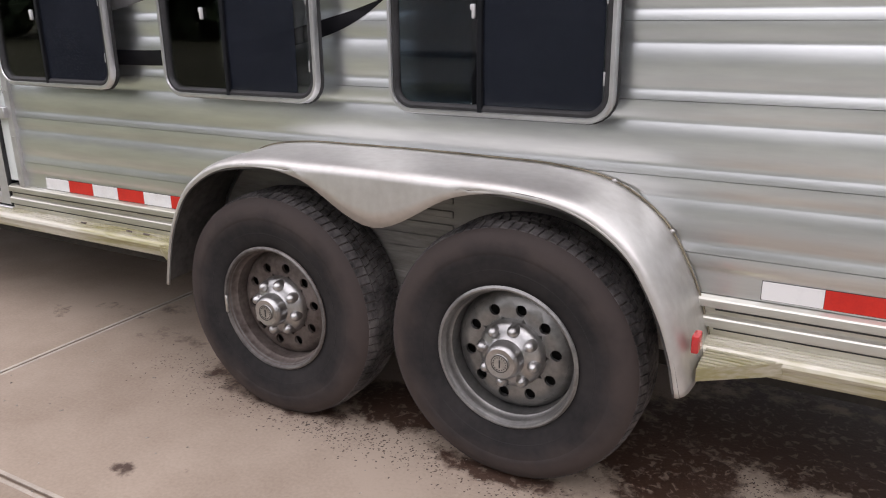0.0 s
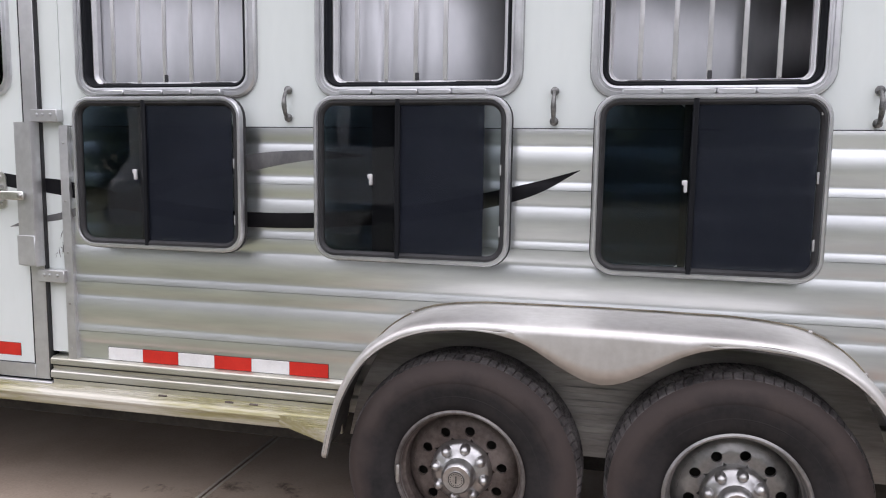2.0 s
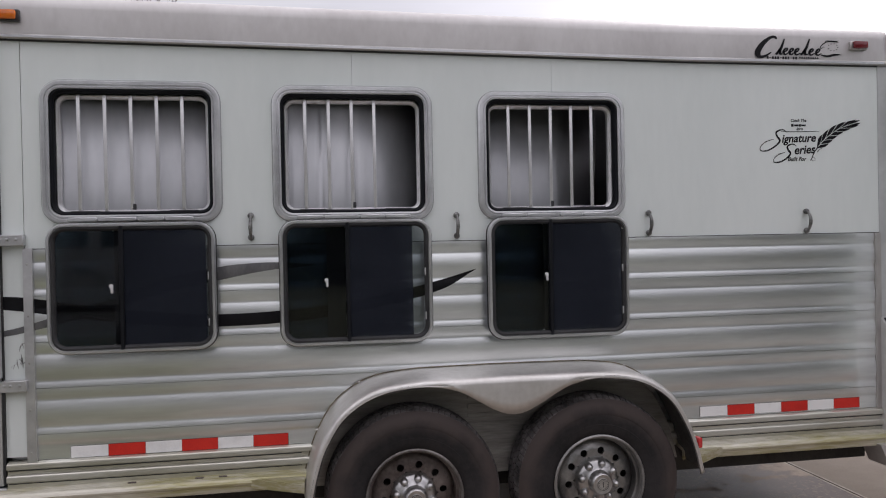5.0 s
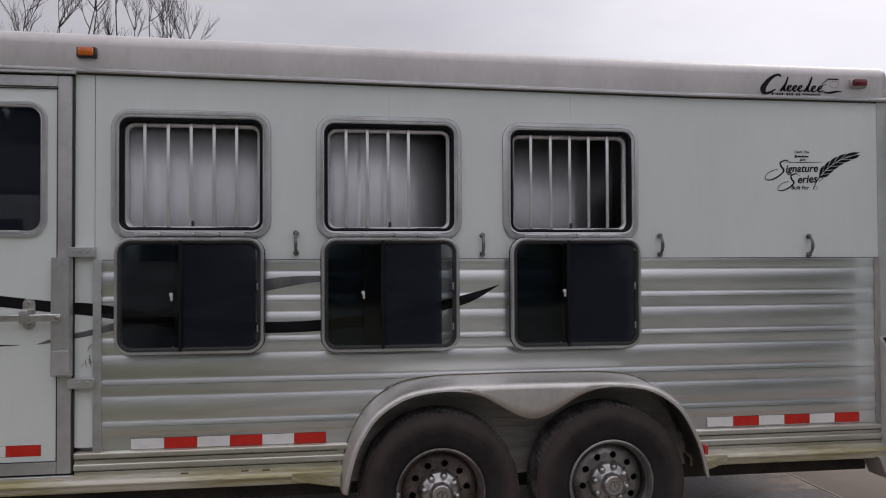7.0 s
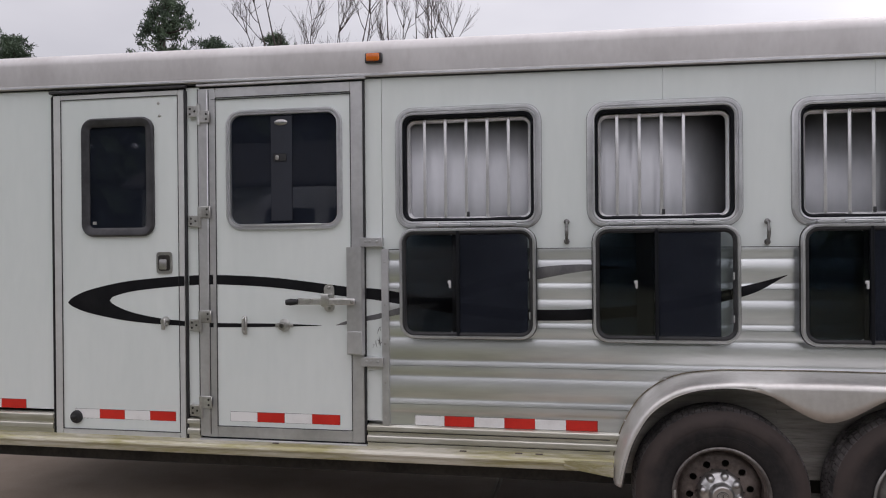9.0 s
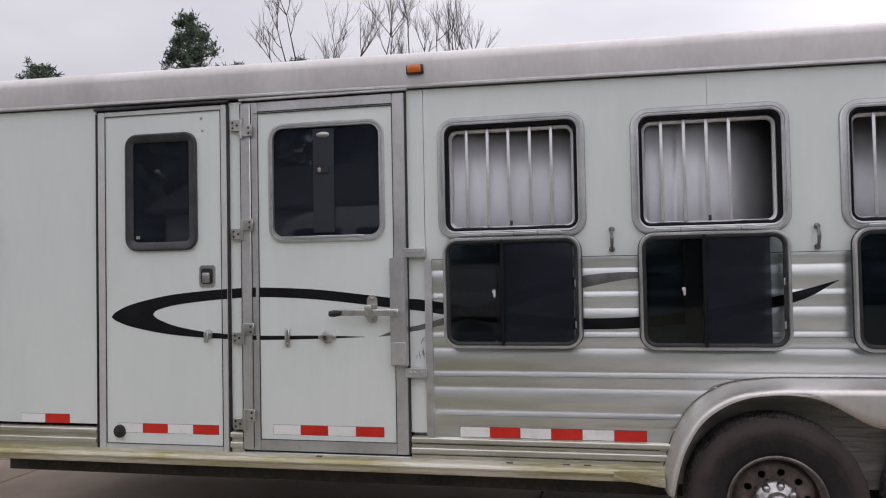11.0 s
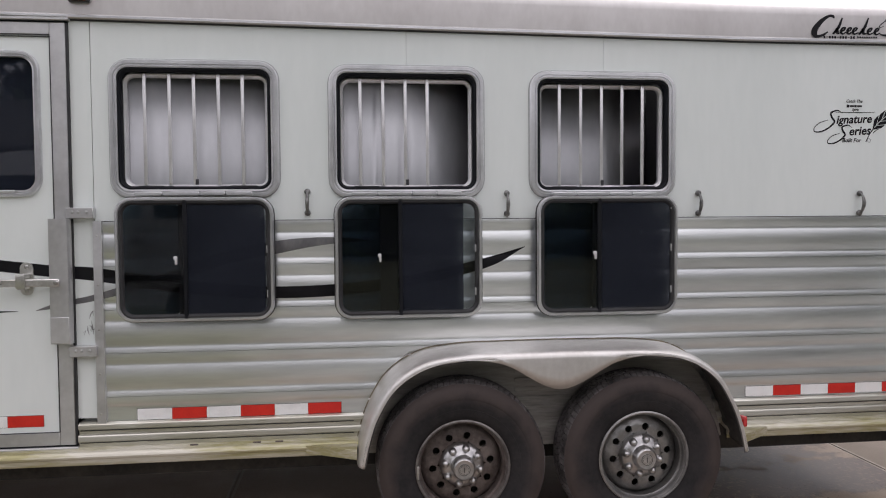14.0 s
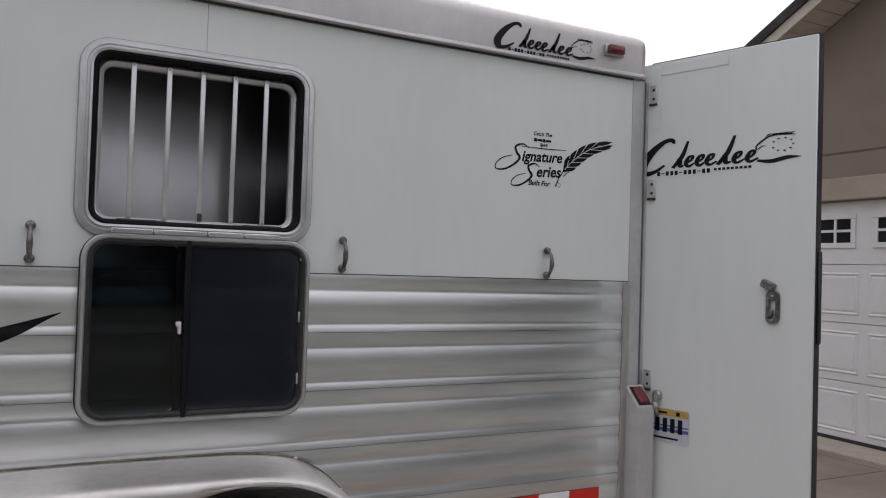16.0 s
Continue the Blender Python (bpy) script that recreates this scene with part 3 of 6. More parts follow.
part("far_wall", boxed(-4.62, 2.12, BODY_WIDE - 0.05, BODY_WIDE, 0.43, LIP + 0.20), ALU_INNER, trailer)
part("floor_deck", boxed(-4.6, 2.12, 0.051, BODY_WIDE - 0.051, 0.42, 0.47), DARK_METAL, trailer)
part("rear_wall", boxed(2.085, 2.12, 0.056, BODY_WIDE - 0.052, 0.475, LIP + 0.15), ALU_INNER, trailer)
part("front_wall", boxed(BODY_FRONT - 0.02, BODY_FRONT + 0.025, 0.03, BODY_WIDE - 0.052, 0.43, LIP + 0.12), ALU_DIRTY, trailer)
part("tack_wall", boxed(-2.16, -2.125, 0.06, BODY_WIDE - 0.052, 0.475, LIP + 0.15), ALU_INNER, trailer)
bm = bmesh.new()
along_x(bm, [(0.03, 0.44), (-0.006, 0.44), (-0.012, 0.45), (-0.012, LIP + 0.05), (0.03, LIP + 0.05)], BODY_FRONT - 0.045, BODY_FRONT + 0.029)
part("front_corner_post", bm, ALU_DIRTY, trailer)
bm = bmesh.new()
corner = [(2.070, 0.0), (2.118, -0.004), (2.135, 0.002), (2.145, 0.016), (2.148, 0.055), (2.07, 0.055)]
loft(bm, [[(x, y, z) for x, y in corner] for z in (0.45, LIP - 0.003)])
part("rear_corner_post", bm, surface("satin_white_aluminium", (0.52, 0.53, 0.53), (0.64, 0.65, 0.65), 3, 30, 0.42, 0.06, metal=0.4, bump=0.03), trailer)

# thin dark strips close under the roof rail's lip
for x0, x1 in ((-4.60, 1.0), (1.0005, 2.066)):
    part("lip_under_strip", risen(boxed(x0, x1, -0.006, -0.0004, LIP - 0.007, LIP - 0.0004)), DARK_TRIM, rail_ob)
for x0, x1 in ((-7.09, 1.0), (1.0005, 2.09)):
    part("rail_bead", risen(boxed(x0, x1, -0.0285, -0.0252, LIP + 0.0035, LIP + 0.0145, bevel=0.001)), WIN_FRAME, rail_ob, "bright edge bead")
part("panel_seam", boxed(-1.984, 2.066, -0.0030, -0.0003, SIDING_TOP - 0.0005, SIDING_TOP + 0.0028), DARK_TRIM, trailer)

# gooseneck: raised nose in front of the box
bm = bmesh.new()
sheet(bm, -7.05, BODY_FRONT - 0.05, 0.0, 0.035, 1.742, LIP + 0.10)
nose = part("nose_side", bm, WHITE, trailer, "white raised gooseneck nose")
part("nose_floor", boxed(-7.05, BODY_FRONT - 0.03, 0.04, BODY_WIDE - 0.05, 1.60, 1.64), ALU_DIRTY, nose)
part("nose_front", boxed(-7.09, -7.052, 0.0, BODY_WIDE, 1.60, LIP + 0.12), WHITE, nose)
bm = bmesh.new()
along_x(bm, [(0.03, 1.548), (-0.034, 1.548), (-0.034, 1.575), (-0.022, 1.585), (-0.022, 1.705), (-0.034, 1.715), (-0.034, 1.740), (0.03, 1.740)], -7.06, BODY_FRONT + 0.045)
part("nose_beam", bm, ALU_FRAME, trailer, "aluminium channel beam under the nose")

# rub rail and running board
rub = [(0.03, 0.582), (-0.006, 0.582), (-0.019, 0.5765), (-0.0225, 0.5725), (-0.0235, 0.568), (-0.0235, 0.553), (-0.010, 0.549), (-0.009, 0.531), (-0.021, 0.5255), (-0.0245, 0.5215), (-0.0255, 0.517), (-0.0255, 0.499), (-0.012, 0.494), (-0.010, 0.468), (0.03, 0.468)]
for x0, x1 in ((BODY_FRONT - 0.03, -3.926), (-3.110, -3.036), (-2.104, 2.064)):
    part("rub_rail", along_x(bmesh.new(), rub, x0, x1), RUB, trailer, "grooved aluminium rub rail with green algae", smooth=20)
board = [(0.0, 0.470)]
for k in range(4):
    y = -0.013 - 0.012 * k
    board += [(y, 0.472 - 0.003 * k), (y - 0.006, 0.472 - 0.003 * k), (y - 0.007, 0.468 - 0.003 * k), (y - 0.0115, 0.467 - 0.003 * k)]
board += [(-0.059, 0.463), (-0.066, 0.461), (-0.074, 0.454), (-0.078, 0.445), (-0.076, 0.436), (-0.070, 0.432), (-0.069, 0.412), (-0.066, 0.405), (-0.058, 0.408), (-0.058, 0.446), (0.0, 0.455)]
for x0, x1 in ((-2.10, -0.88), (0.95, 2.06)):
    # dark strips under the rub rail's lips paint the shade of its grooves
    for z in (0.5435, 0.4885):
        part("groove_shade_strip", boxed(x0, x1, -0.0135, -0.0085, z, z + 0.0035), DARK_TRIM, trailer)
for x0, x1 in ((BODY_FRONT - 0.06, -0.86), (0.93, 2.06)):
    part("running_board", along_x(bmesh.new(), board, x0, x1), RAIL_DIRTY, trailer, "grooved running board stained green", smooth=20)
for sx, tip in ((-1.10, -0.868), (1.135, 0.948)):
    bm = bmesh.new()
    reach = -0.205
    loft(bm, [[(x, y, z) for x, y in [(sx, -0.0745), (tip, reach), (tip, -0.0745)]] for z in (0.420, 0.455)])
    gusset = part("board_gusset", bm, RAIL_DIRTY, trailer, "triangular tread plate stained green")
    for k in range(6):
        y = -0.086 - 0.018 * k
        f = (y + 0.0745) / (reach + 0.0745)
        a, b = sorted((sx + (tip - sx) * f, tip))
        part("tread_rib", boxed(a, b, y - 0.005, y + 0.005, 0.4555, 0.460), RAIL_DIRTY, gusset)
# small rust-coloured blocks stand for rusty stains round dark slots
for x, z in ((-2.62, 0.4705), (-1.62, 0.4705), (-1.34, 0.4705), (-1.24, 0.4705)):
    part("rust_stain_block", boxed(x, x + 0.036, -0.034, -0.026, z - 0.006, z + 0.0005, bevel=0.002), RIM_RUST, trailer)
part("chassis_beam", boxed(-4.6, 2.05, 0.10, 0.18, 0.30, 0.418, bevel=0.004), DARK_METAL, trailer)
part("chassis_beam", boxed(-4.6, 2.05, 1.86, 1.94, 0.30, 0.418, bevel=0.004), DARK_METAL, trailer)
for k in range(9):
    x = -4.2 + 0.74 * k
    part("cross_member", boxed(x, x + 0.05, 0.181, 1.859, 0.33, 0.418), DARK_METAL, trailer)
bm = bmesh.new()
loft(bm, [[(1.98, y, 0.416), (2.15, y, 0.416), (2.15, y, 0.30), (2.12, y, 0.29), (2.03, y, 0.30)] for y in (-0.10, 0.05)])
part("rear_bumper_foot", bm, ALU_FRAME, trailer)
part("rubber_bumper", boxed(2.152, 2.185, -0.07, 0.02, 0.31, 0.39, bevel=0.012, seg=2), GASKET, trailer)
for x in (-0.41, 0.44):
    bm = bmesh.new()
    tube(bm, [(x, -0.06, 0.385), (x, 2.1, 0.385)], 0.045, 12)
    part("axle", bm, DARK_METAL, trailer)


# ---- windows over the stalls ----
def stall_window(x0, x1, low, top, a, b, foot, bars, cut, shade_to, pull):
    """A drop-down window: the barred opening, and below it the glazed leaf hanging from its hinge."""
    bm = bmesh.new()
    ring_frame(bm, x0, x1, low, top, 0.085, [(0, 0.0), (0, -0.012), (-0.006, -0.019), (-0.018, -0.019), (-0.020, -0.013), (-0.026, -0.013), (-0.029, -0.019), (-0.036, -0.018), (-0.038, 0.0), (-0.038, 0.058), (-0.028, 0.058), (-0.028, 0.0)])
    opening = part("window_frame", bm, WIN_FRAME, trailer, "rounded aluminium window frame")
    bm = bmesh.new()
    ring_frame(bm, x0 - 0.004, x1 + 0.004, low - 0.004, top + 0.004, 0.089, [(0, -0.0005), (0, -0.004), (-0.004, -0.006), (-0.0045, -0.0005)])
    part("sealant", bm, SEAL_GREY, opening)
    # black seal, widened to stand for the deep shade inside the frame as well
    bm = bmesh.new()
    ring_frame(bm, x0 + 0.038, x1 - 0.038, low + 0.038, top - 0.038, 0.052, [(0.002, 0.0), (0.002, -0.012), (-0.004, -0.0155), (-0.012, -0.008), (-0.014, 0.0), (-0.014, 0.021), (0.002, 0.021)])
    part("seal", bm, STILE, opening)
    # head of the inner frame lowered, so the dark band above it is broader
    bm = bmesh.new()
    ring_frame(bm, x0 + 0.047, x1 - 0.047, low + 0.040, top - 0.052, 0.05, [(0, 0.034), (-0.003, 0.025), (-0.008, 0.022), (-0.013, 0.025), (-0.016, 0.031), (-0.020, 0.034), (-0.020, 0.056), (0, 0.056)])
    part("inner_frame", bm, BAR, opening)
    for x in bars:
        bar = part("bar", boxed(x - 0.0078, x + 0.0078, 0.0135, 0.0215, low + 0.050, top - 0.056, bevel=0.0028, seg=2), BAR, opening)
        for z in (low + 0.062, top - 0.066):
            bm = bmesh.new()
            turned(bm, x, z, [(0.0004, 0.0115), (0.003, 0.0118), (0.0036, 0.0134), (0.0004, 0.0134)], 8)
            part("rivet", bm, STEEL, bar)
    mid = (x0 + x1) / 2
    part("bar_catch", boxed(mid - 0.006, mid + 0.008, 0.006, 0.013, low + 0.058, low + 0.084, bevel=0.002), DARK_TRIM, opening)
    for p, q in ((x0 + 0.115, x0 + 0.23), (x1 - 0.22, x1 - 0.10)):
        part("slide_rail", boxed(p, q, -0.012, 0.02, low + 0.047, low + 0.054, bevel=0.002), DARK_TRIM, opening)
    for p, q in ((mid - 0.26, mid - 0.142), (mid - 0.140, mid + 0.018), (mid + 0.020, mid + 0.132), (mid + 0.134, mid + 0.25)):
        part("hinge", boxed(p, q, -0.05, -0.016, low + 0.006, low + 0.026, bevel=0.004), WIN_FRAME, opening)
    part("hinge_plate", boxed(mid - 0.10, mid + 0.12, -0.004, 0.012, low + 0.036, low + 0.054, bevel=0.003), BAR, opening)
    # hanging leaf
    head = 1.589
    bm = bmesh.new()
    ring_frame(bm, a, b, foot, head, 0.075, [(0, -0.052), (0, -0.080), (-0.005, -0.086), (-0.013, -0.086), (-0.015, -0.081), (-0.022, -0.081), (-0.024, -0.076), (-0.024, -0.052)])
    leaf = part("drop_window", bm, WIN_FRAME, trailer, "dark sliding window leaf hanging open")
    # dark ring behind the leaf: its outer seal and the shade line round it
    bm = bmesh.new()
    ring_frame(bm, a - 0.004, b + 0.004, foot - 0.004, head + 0.002, 0.079, [(0, -0.051), (0, -0.060), (-0.003, -0.064), (-0.006, -0.051)])
    part("seal_shade_ring", bm, GASKET, leaf)
    bm = bmesh.new()
    plate(bm, a + 0.022, b - 0.022, foot + 0.022, head - 0.022, 0.055, -0.069, -0.066)
    part("glass", bm, GLASS, leaf).visible_shadow = False
    bm = bmesh.new()
    ring_frame(bm, a + 0.0155, b - 0.0155, foot + 0.0155, head - 0.0155, 0.060, [(0, -0.0805), (-0.001, -0.0825), (-0.009, -0.0825), (-0.016, -0.076), (-0.018, -0.070), (-0.018, -0.0645), (-0.010, -0.0645)])
    part("seal", bm, GASKET, leaf)
    bm = bmesh.new()
    loft(bm, [[(x, y, z) for x, z in ((cut, foot + 0.022), (shade_to, foot + 0.03), (shade_to, head - 0.03), (cut, head - 0.022))] for y in (-0.0725, -0.0705)])
    part("insect_screen", bm, SHADE, leaf, "black insect screen")
    part("meeting_stile", boxed(cut - 0.011, cut + 0.006, -0.084, -0.060, foot + 0.004, head - 0.004, bevel=0.003), STILE, leaf)
    part("sash_stile", boxed(cut - (0.095 if shade_to < b - 0.08 else 0.034), cut - 0.012, -0.0655, -0.058, foot + 0.03, head - 0.03), STILE, leaf)
    bm = bmesh.new()
    plate(bm, a + 0.026, cut - 0.02, foot + 0.028, head - 0.028, 0.045, -0.0575, -0.055)
    part("sliding_pane", bm, GLASS_TINT, leaf).visible_shadow = False
    bm = boxed(pull - 0.004, pull + 0.006, -0.084, -0.070, 1.290, 1.328, bevel=0.003)
    box(bm, pull - 0.010, pull + 0.004, -0.082, -0.072, 1.312, 1.328, bevel=0.003)
    part("latch", bm, surface("white_plastic", (0.6, 0.6, 0.6), (0.75, 0.75, 0.75), 9, 60, 0.4, 0.05, bump=0.02), leaf, "small white plastic latch")
    for k in range(3):
        z = foot + 0.10 + 0.20 * k
        part("clip", boxed(b - 0.034, b - 0.027, -0.080, -0.072, z, z + 0.035, bevel=0.002), ALU_FRAME, leaf)
    return opening


BARS = ((-1.797, -1.689, -1.582, -1.474, -1.367), (-0.835, -0.729, -0.625, -0.522), (0.113, 0.218, 0.321, 0.423, 0.525))
for opening, leaf, bars, cut, shade_to, pull in zip(WINDOWS, LEAVES, BARS, (-1.611, -0.656, 0.285), (-1.268, -0.368, 0.630), (-1.655, -0.753, 0.262)):
    stall_window(*opening, *leaf, bars, cut, shade_to, pull)

# slanted stall dividers of folded sheet behind the openings
for x, run, near, lean, back, flat, curl, folds in ((-2.06, 1.06, 0.066, 0.02, 0.06, 0.0, 1.6, 0.002), (-1.06, 0.98, 0.066, 0.03, 0.42, 0.45, 1.8, 0.006), (-0.11, 0.95, 0.10, 0.22, 0.45, 0.56, 1.25, 0.0), (0.85, 0.80, 0.12, 0.1, 0.5, 0.0, 1.6, 0.0)):
    bm, path = bmesh.new(), []
    for k in range(61):
        s = k / 60
        fold = folds if (s * 7.0) % 1.0 < 0.16 and s < 0.5 else 0.0
        bend = max(0.0, s - flat) / (1 - flat)
        path.append((x + run * s, near + lean * s + back * bend ** curl + fold))
    loft(bm, [[(px, py, z) for px, py in path] for z in (0.85, 2.33)], closed_ring=False, caps=False)
    ob = part("stall_divider", bm, ALU_INNER, trailer, "folded aluminium stall divider", smooth=20)
    ob.modifiers.new("thickness", "SOLIDIFY").thickness = 0.012


# ---- doors ----
def side_door(name, x0, x1, z0, z1, edge, label, first, frame_material):
    """A framed leaf; first: width of its frame on the -x side."""
    bm = bmesh.new()
    o = 0.006
    for a, b, c, d in ((x0 + o, x0 + o + first, z0 + o, z1 - o), (x1 - o - edge, x1 - o, z0 + o, z1 - o)):
        box(bm, a, b, -0.014, 0.03, c, d, bevel=0.003)
    for c, d in ((z0 + o, z0 + o + edge * 0.9), (z1 - o - edge * 0.8, z1 - o)):
        box(bm, x0 + o + first + 0.0005, x1 - o - edge - 0.0005, -0.0135, 0.03, c, d, bevel=0.003)
    door = part(name, bm, frame_material, trailer, label)
    part("door_skin", boxed(x0 + o + first, x1 - o - edge, -0.009, 0.028, z0 + o + edge * 0.9, z1 - o - edge * 0.8), WHITE, door)
    a, b, c, d = x0 + o + first, x1 - o - edge, z0 + o + edge * 0.9, z1 - o - edge * 0.8
    for sa, sb, sc, sd in ((a - 0.0005, a + 0.0022, c, d), (b - 0.0022, b + 0.0005, c, d), (a + 0.0023, b - 0.0023, c - 0.0005, c + 0.0022), (a + 0.0023, b - 0.0023, d - 0.0022, d + 0.0005)):
        part("skin_seam", boxed(sa, sb, -0.0148, -0.0088, sc, sd), DARK_TRIM, door)
    for sa, sb, sc, sd in ((x0 + 0.0005, x0 + o - 0.0005, z0 + o, z1 - o), (x1 - o + 0.0005, x1 - 0.0005, z0 + o, z1 - o), (x0 + 0.0005, x1 - 0.0005, z0 + 0.0005, z0 + o - 0.0005), (x0 + 0.0005, x1 - 0.0005, z1 - o + 0.0005, z1 - 0.0005)):
        part("gap_seal", boxed(sa, sb, -0.0105, 0.03, sc, sd), STILE, door)
    bm = bmesh.new()
    sheet(bm, x0 - 0.002, x1 + 0.002, 0.0305, 0.034, z0 - 0.002, z1 + 0.002)
    part("door_seal", bm, GASKET, door)
    return door


rear_door = side_door("stock_door", -3.030, -2.112, 0.478, 2.362, 0.066, "white side door with aluminium frame, shut", 0.086, ALU_FRAME)
front_door = side_door("tack_door", -3.920, -3.116, 0.462, 2.362, 0.034, "white side door with dark framed window, shut", 0.046, DOOR_EDGE)
for door, x0, x1, z0, z1 in ((rear_door, -3.030, -2.112, 0.478, 2.362), (front_door, -3.920, -3.116, 0.462, 2.362)):
    part("drip_edge", boxed(x0 - 0.012, x1 + 0.012, -0.028, -0.001, z1 + 0.002, z1 + 0.016, bevel=0.003), DARK_TRIM if door is front_door else ALU_FRAME, door)
part("edge_seal", boxed(-3.118, -3.106, -0.016, 0.0, 0.47, 2.35, bevel=0.003), GASKET, front_door)
part("edge_seal", boxed(-3.931, -3.919, -0.012, 0.0, 0.47, 2.35, bevel=0.003), GASKET, front_door)
part("threshold", boxed(-3.04, -2.105, -0.024, 0.0, 0.462, 0.477, bevel=0.003), ALU_FRAME, rear_door)

for a, b, c, d in ((-3.0400, -3.0365, 0.49, 2.352), (-2.9775, -2.9742, 0.50, 2.345), (-2.1165, -2.1085, 0.49, 2.352), (-2.962, -2.180, 2.2925, 2.2955)):
    part("edge_seal", boxed(a, b, -0.0158, -0.0005, c, d), GASKET, rear_door)

# window of the rear side door: framed dark glass with the inner latch bar
bm = bmesh.new()
ring_frame(bm, -2.875, -2.228, 1.594, 2.230, 0.084, [(0, -0.008), (0, -0.020), (-0.005, -0.026), (-0.014, -0.026), (-0.017, -0.020), (-0.023, -0.020), (-0.027, -0.024), (-0.030, -0.010)])
part("door_window", bm, WIN_FRAME, rear_door, "dark window in a rounded aluminium frame")
bm = bmesh.new()
plate(bm, -2.847, -2.256, 1.622, 2.202, 0.058, -0.0135, -0.0105)
part("glass", bm, GLASS_DARK, rear_door).visible_shadow = False
bm = bmesh.new()
plate(bm, -2.848, -2.255, 1.621, 2.203, 0.058, -0.0100, -0.0092)
part("window_shade", bm, DOOR_SHADE, rear_door)
part("latch_bar", boxed(-2.620, -2.502, -0.0180, -0.0140, 1.640, 2.19, bevel=0.002), DOOR_SHADE, rear_door)
bm = bmesh.new()
bmesh.ops.create_uvsphere(bm, u_segments=16, v_segments=8, radius=1.0, matrix=Matrix.Translation((-2.563, -0.018, 2.158)) @ Matrix.Diagonal((0.037, 0.009, 0.017, 1)))
part("oval_badge", bm, CHROME, rear_door)
part("slide_latch", boxed(-2.604, -2.532, -0.0215, -0.0185, 1.953, 1.992, bevel=0.003), GASKET, rear_door)
part("latch_tab", boxed(-2.592, -2.574, -0.026, -0.0205, 1.960, 1.984, bevel=0.003), STEEL, rear_door)
part("drip_strip", boxed(-2.79, -2.34, -0.031, -0.0265, 1.612, 1.624, bevel=0.002), ALU, rear_door)

# window of the front side door: broad dark plastic frame
bm = bmesh.new()
ring_frame(bm, -3.736, -3.298, 1.566, 2.218, 0.070, [(0, -0.008), (0, -0.022), (-0.008, -0.030), (-0.036, -0.026), (-0.048, -0.016), (-0.048, -0.008)])
part("door_window", bm, DARK_TRIM, front_door, "dark window in a broad grey plastic frame")
bm = bmesh.new()
plate(bm, -3.692, -3.342, 1.610, 2.174, 0.035, -0.0130, -0.0100)
part("glass", bm, GLASS_DARK, front_door).visible_shadow = False
bm = bmesh.new()
plate(bm, -3.694, -3.340, 1.608, 2.176, 0.035, -0.0098, -0.0092)
part("window_shade", bm, DOOR_SHADE, front_door)
part("maker_stamp", boxed(-3.672, -3.650, -0.0145, -0.0135, 1.633, 1.650), STEEL, front_door)

# furniture of the front side door
bm = bmesh.new()
plate(bm, -3.288, -3.196, 1.362, 1.480, 0.018, -0.016, -0.0085)
part("paddle_latch", bm, CHROME, front_door, "chrome paddle latch")
bm = bmesh.new()
plate(bm, -3.276, -3.208, 1.378, 1.462, 0.012, -0.0185, -0.0165)
part("recess", bm, DARK_METAL, front_door)
part("pull", boxed(-3.266, -3.222, -0.030, -0.0190, 1.384, 1.440, bevel=0.006, seg=2), CHROME, front_door)
bm = bmesh.new()
turned(bm, -3.240, 1.103, [(0.0005, -0.036), (0.018, -0.034), (0.022, -0.026), (0.026, -0.012), (0.026, -0.008), (0.0005, -0.008)], 20)
box(bm, -3.252, -3.228, -0.042, -0.033, 1.060, 1.12, bevel=0.004)
part("hasp", bm, STEEL, front_door)
bm = bmesh.new()
turned(bm, -3.785, 0.565, [(0.0005, -0.050), (0.010, -0.050), (0.014, -0.045), (0.014, -0.030), (0.032, -0.026), (0.036, -0.018), (0.036, -0.008), (0.0005, -0.008)], 24)
part("door_bumper", bm, GASKET, front_door, "black rubber door stop")
for x, z in ((-3.272, 2.29), (-3.265, 2.222)):
    bm = bmesh.new()
    turned(bm, x, z, [(0.0005, -0.0135), (0.006, -0.0125), (0.009, -0.0090), (0.0005, -0.0085)], 10)
    part("screw", bm, STEEL, front_door)


def butt_hinge(x, z, high):
    """Two offset leaves round a knuckle, with screws; high is +1 where the body's leaf sits above the door's."""
    bm = bmesh.new()
    za, zb = (z + 0.012, z - 0.020) if high > 0 else (z - 0.028, z + 0.020)
    box(bm, x - 0.068, x - 0.006, -0.024, -0.0005, za - 0.030, za + 0.030, bevel=0.003)
    box(bm, x + 0.006, x + 0.064, -0.034, -0.0228, zb - 0.032, zb + 0.032, bevel=0.003)
    tube(bm, [(x, -0.028, z - 0.062), (x, -0.028, z + 0.050)], 0.010, 10)
    ob = part("hinge", bm, STEEL, rear_door, "zinc plated strap hinge")
    for sx, sz, y in ((x - 0.052, za + 0.014, -0.024), (x - 0.052, za - 0.014, -0.024), (x - 0.026, za, -0.024), (x + 0.046, zb + 0.014, -0.034), (x + 0.046, zb - 0.014, -0.034)):
        bm = bmesh.new()
        turned(bm, sx, sz, [(0.0005, y - 0.0042), (0.004, y - 0.0035), (0.0065, y - 0.0002), (0.0005, y + 0.0002)], 10)
        part("screw", bm, DARK_METAL, ob)
    return ob


part("hinge_post", boxed(-3.034, -2.978, -0.0225, -0.0145, 0.49, 2.352, bevel=0.004), ALU_FRAME, rear_door)
for z in (2.222, 1.672, 1.112, 0.652):
    butt_hinge(-3.026, z, 1 if z > 2 else -1)
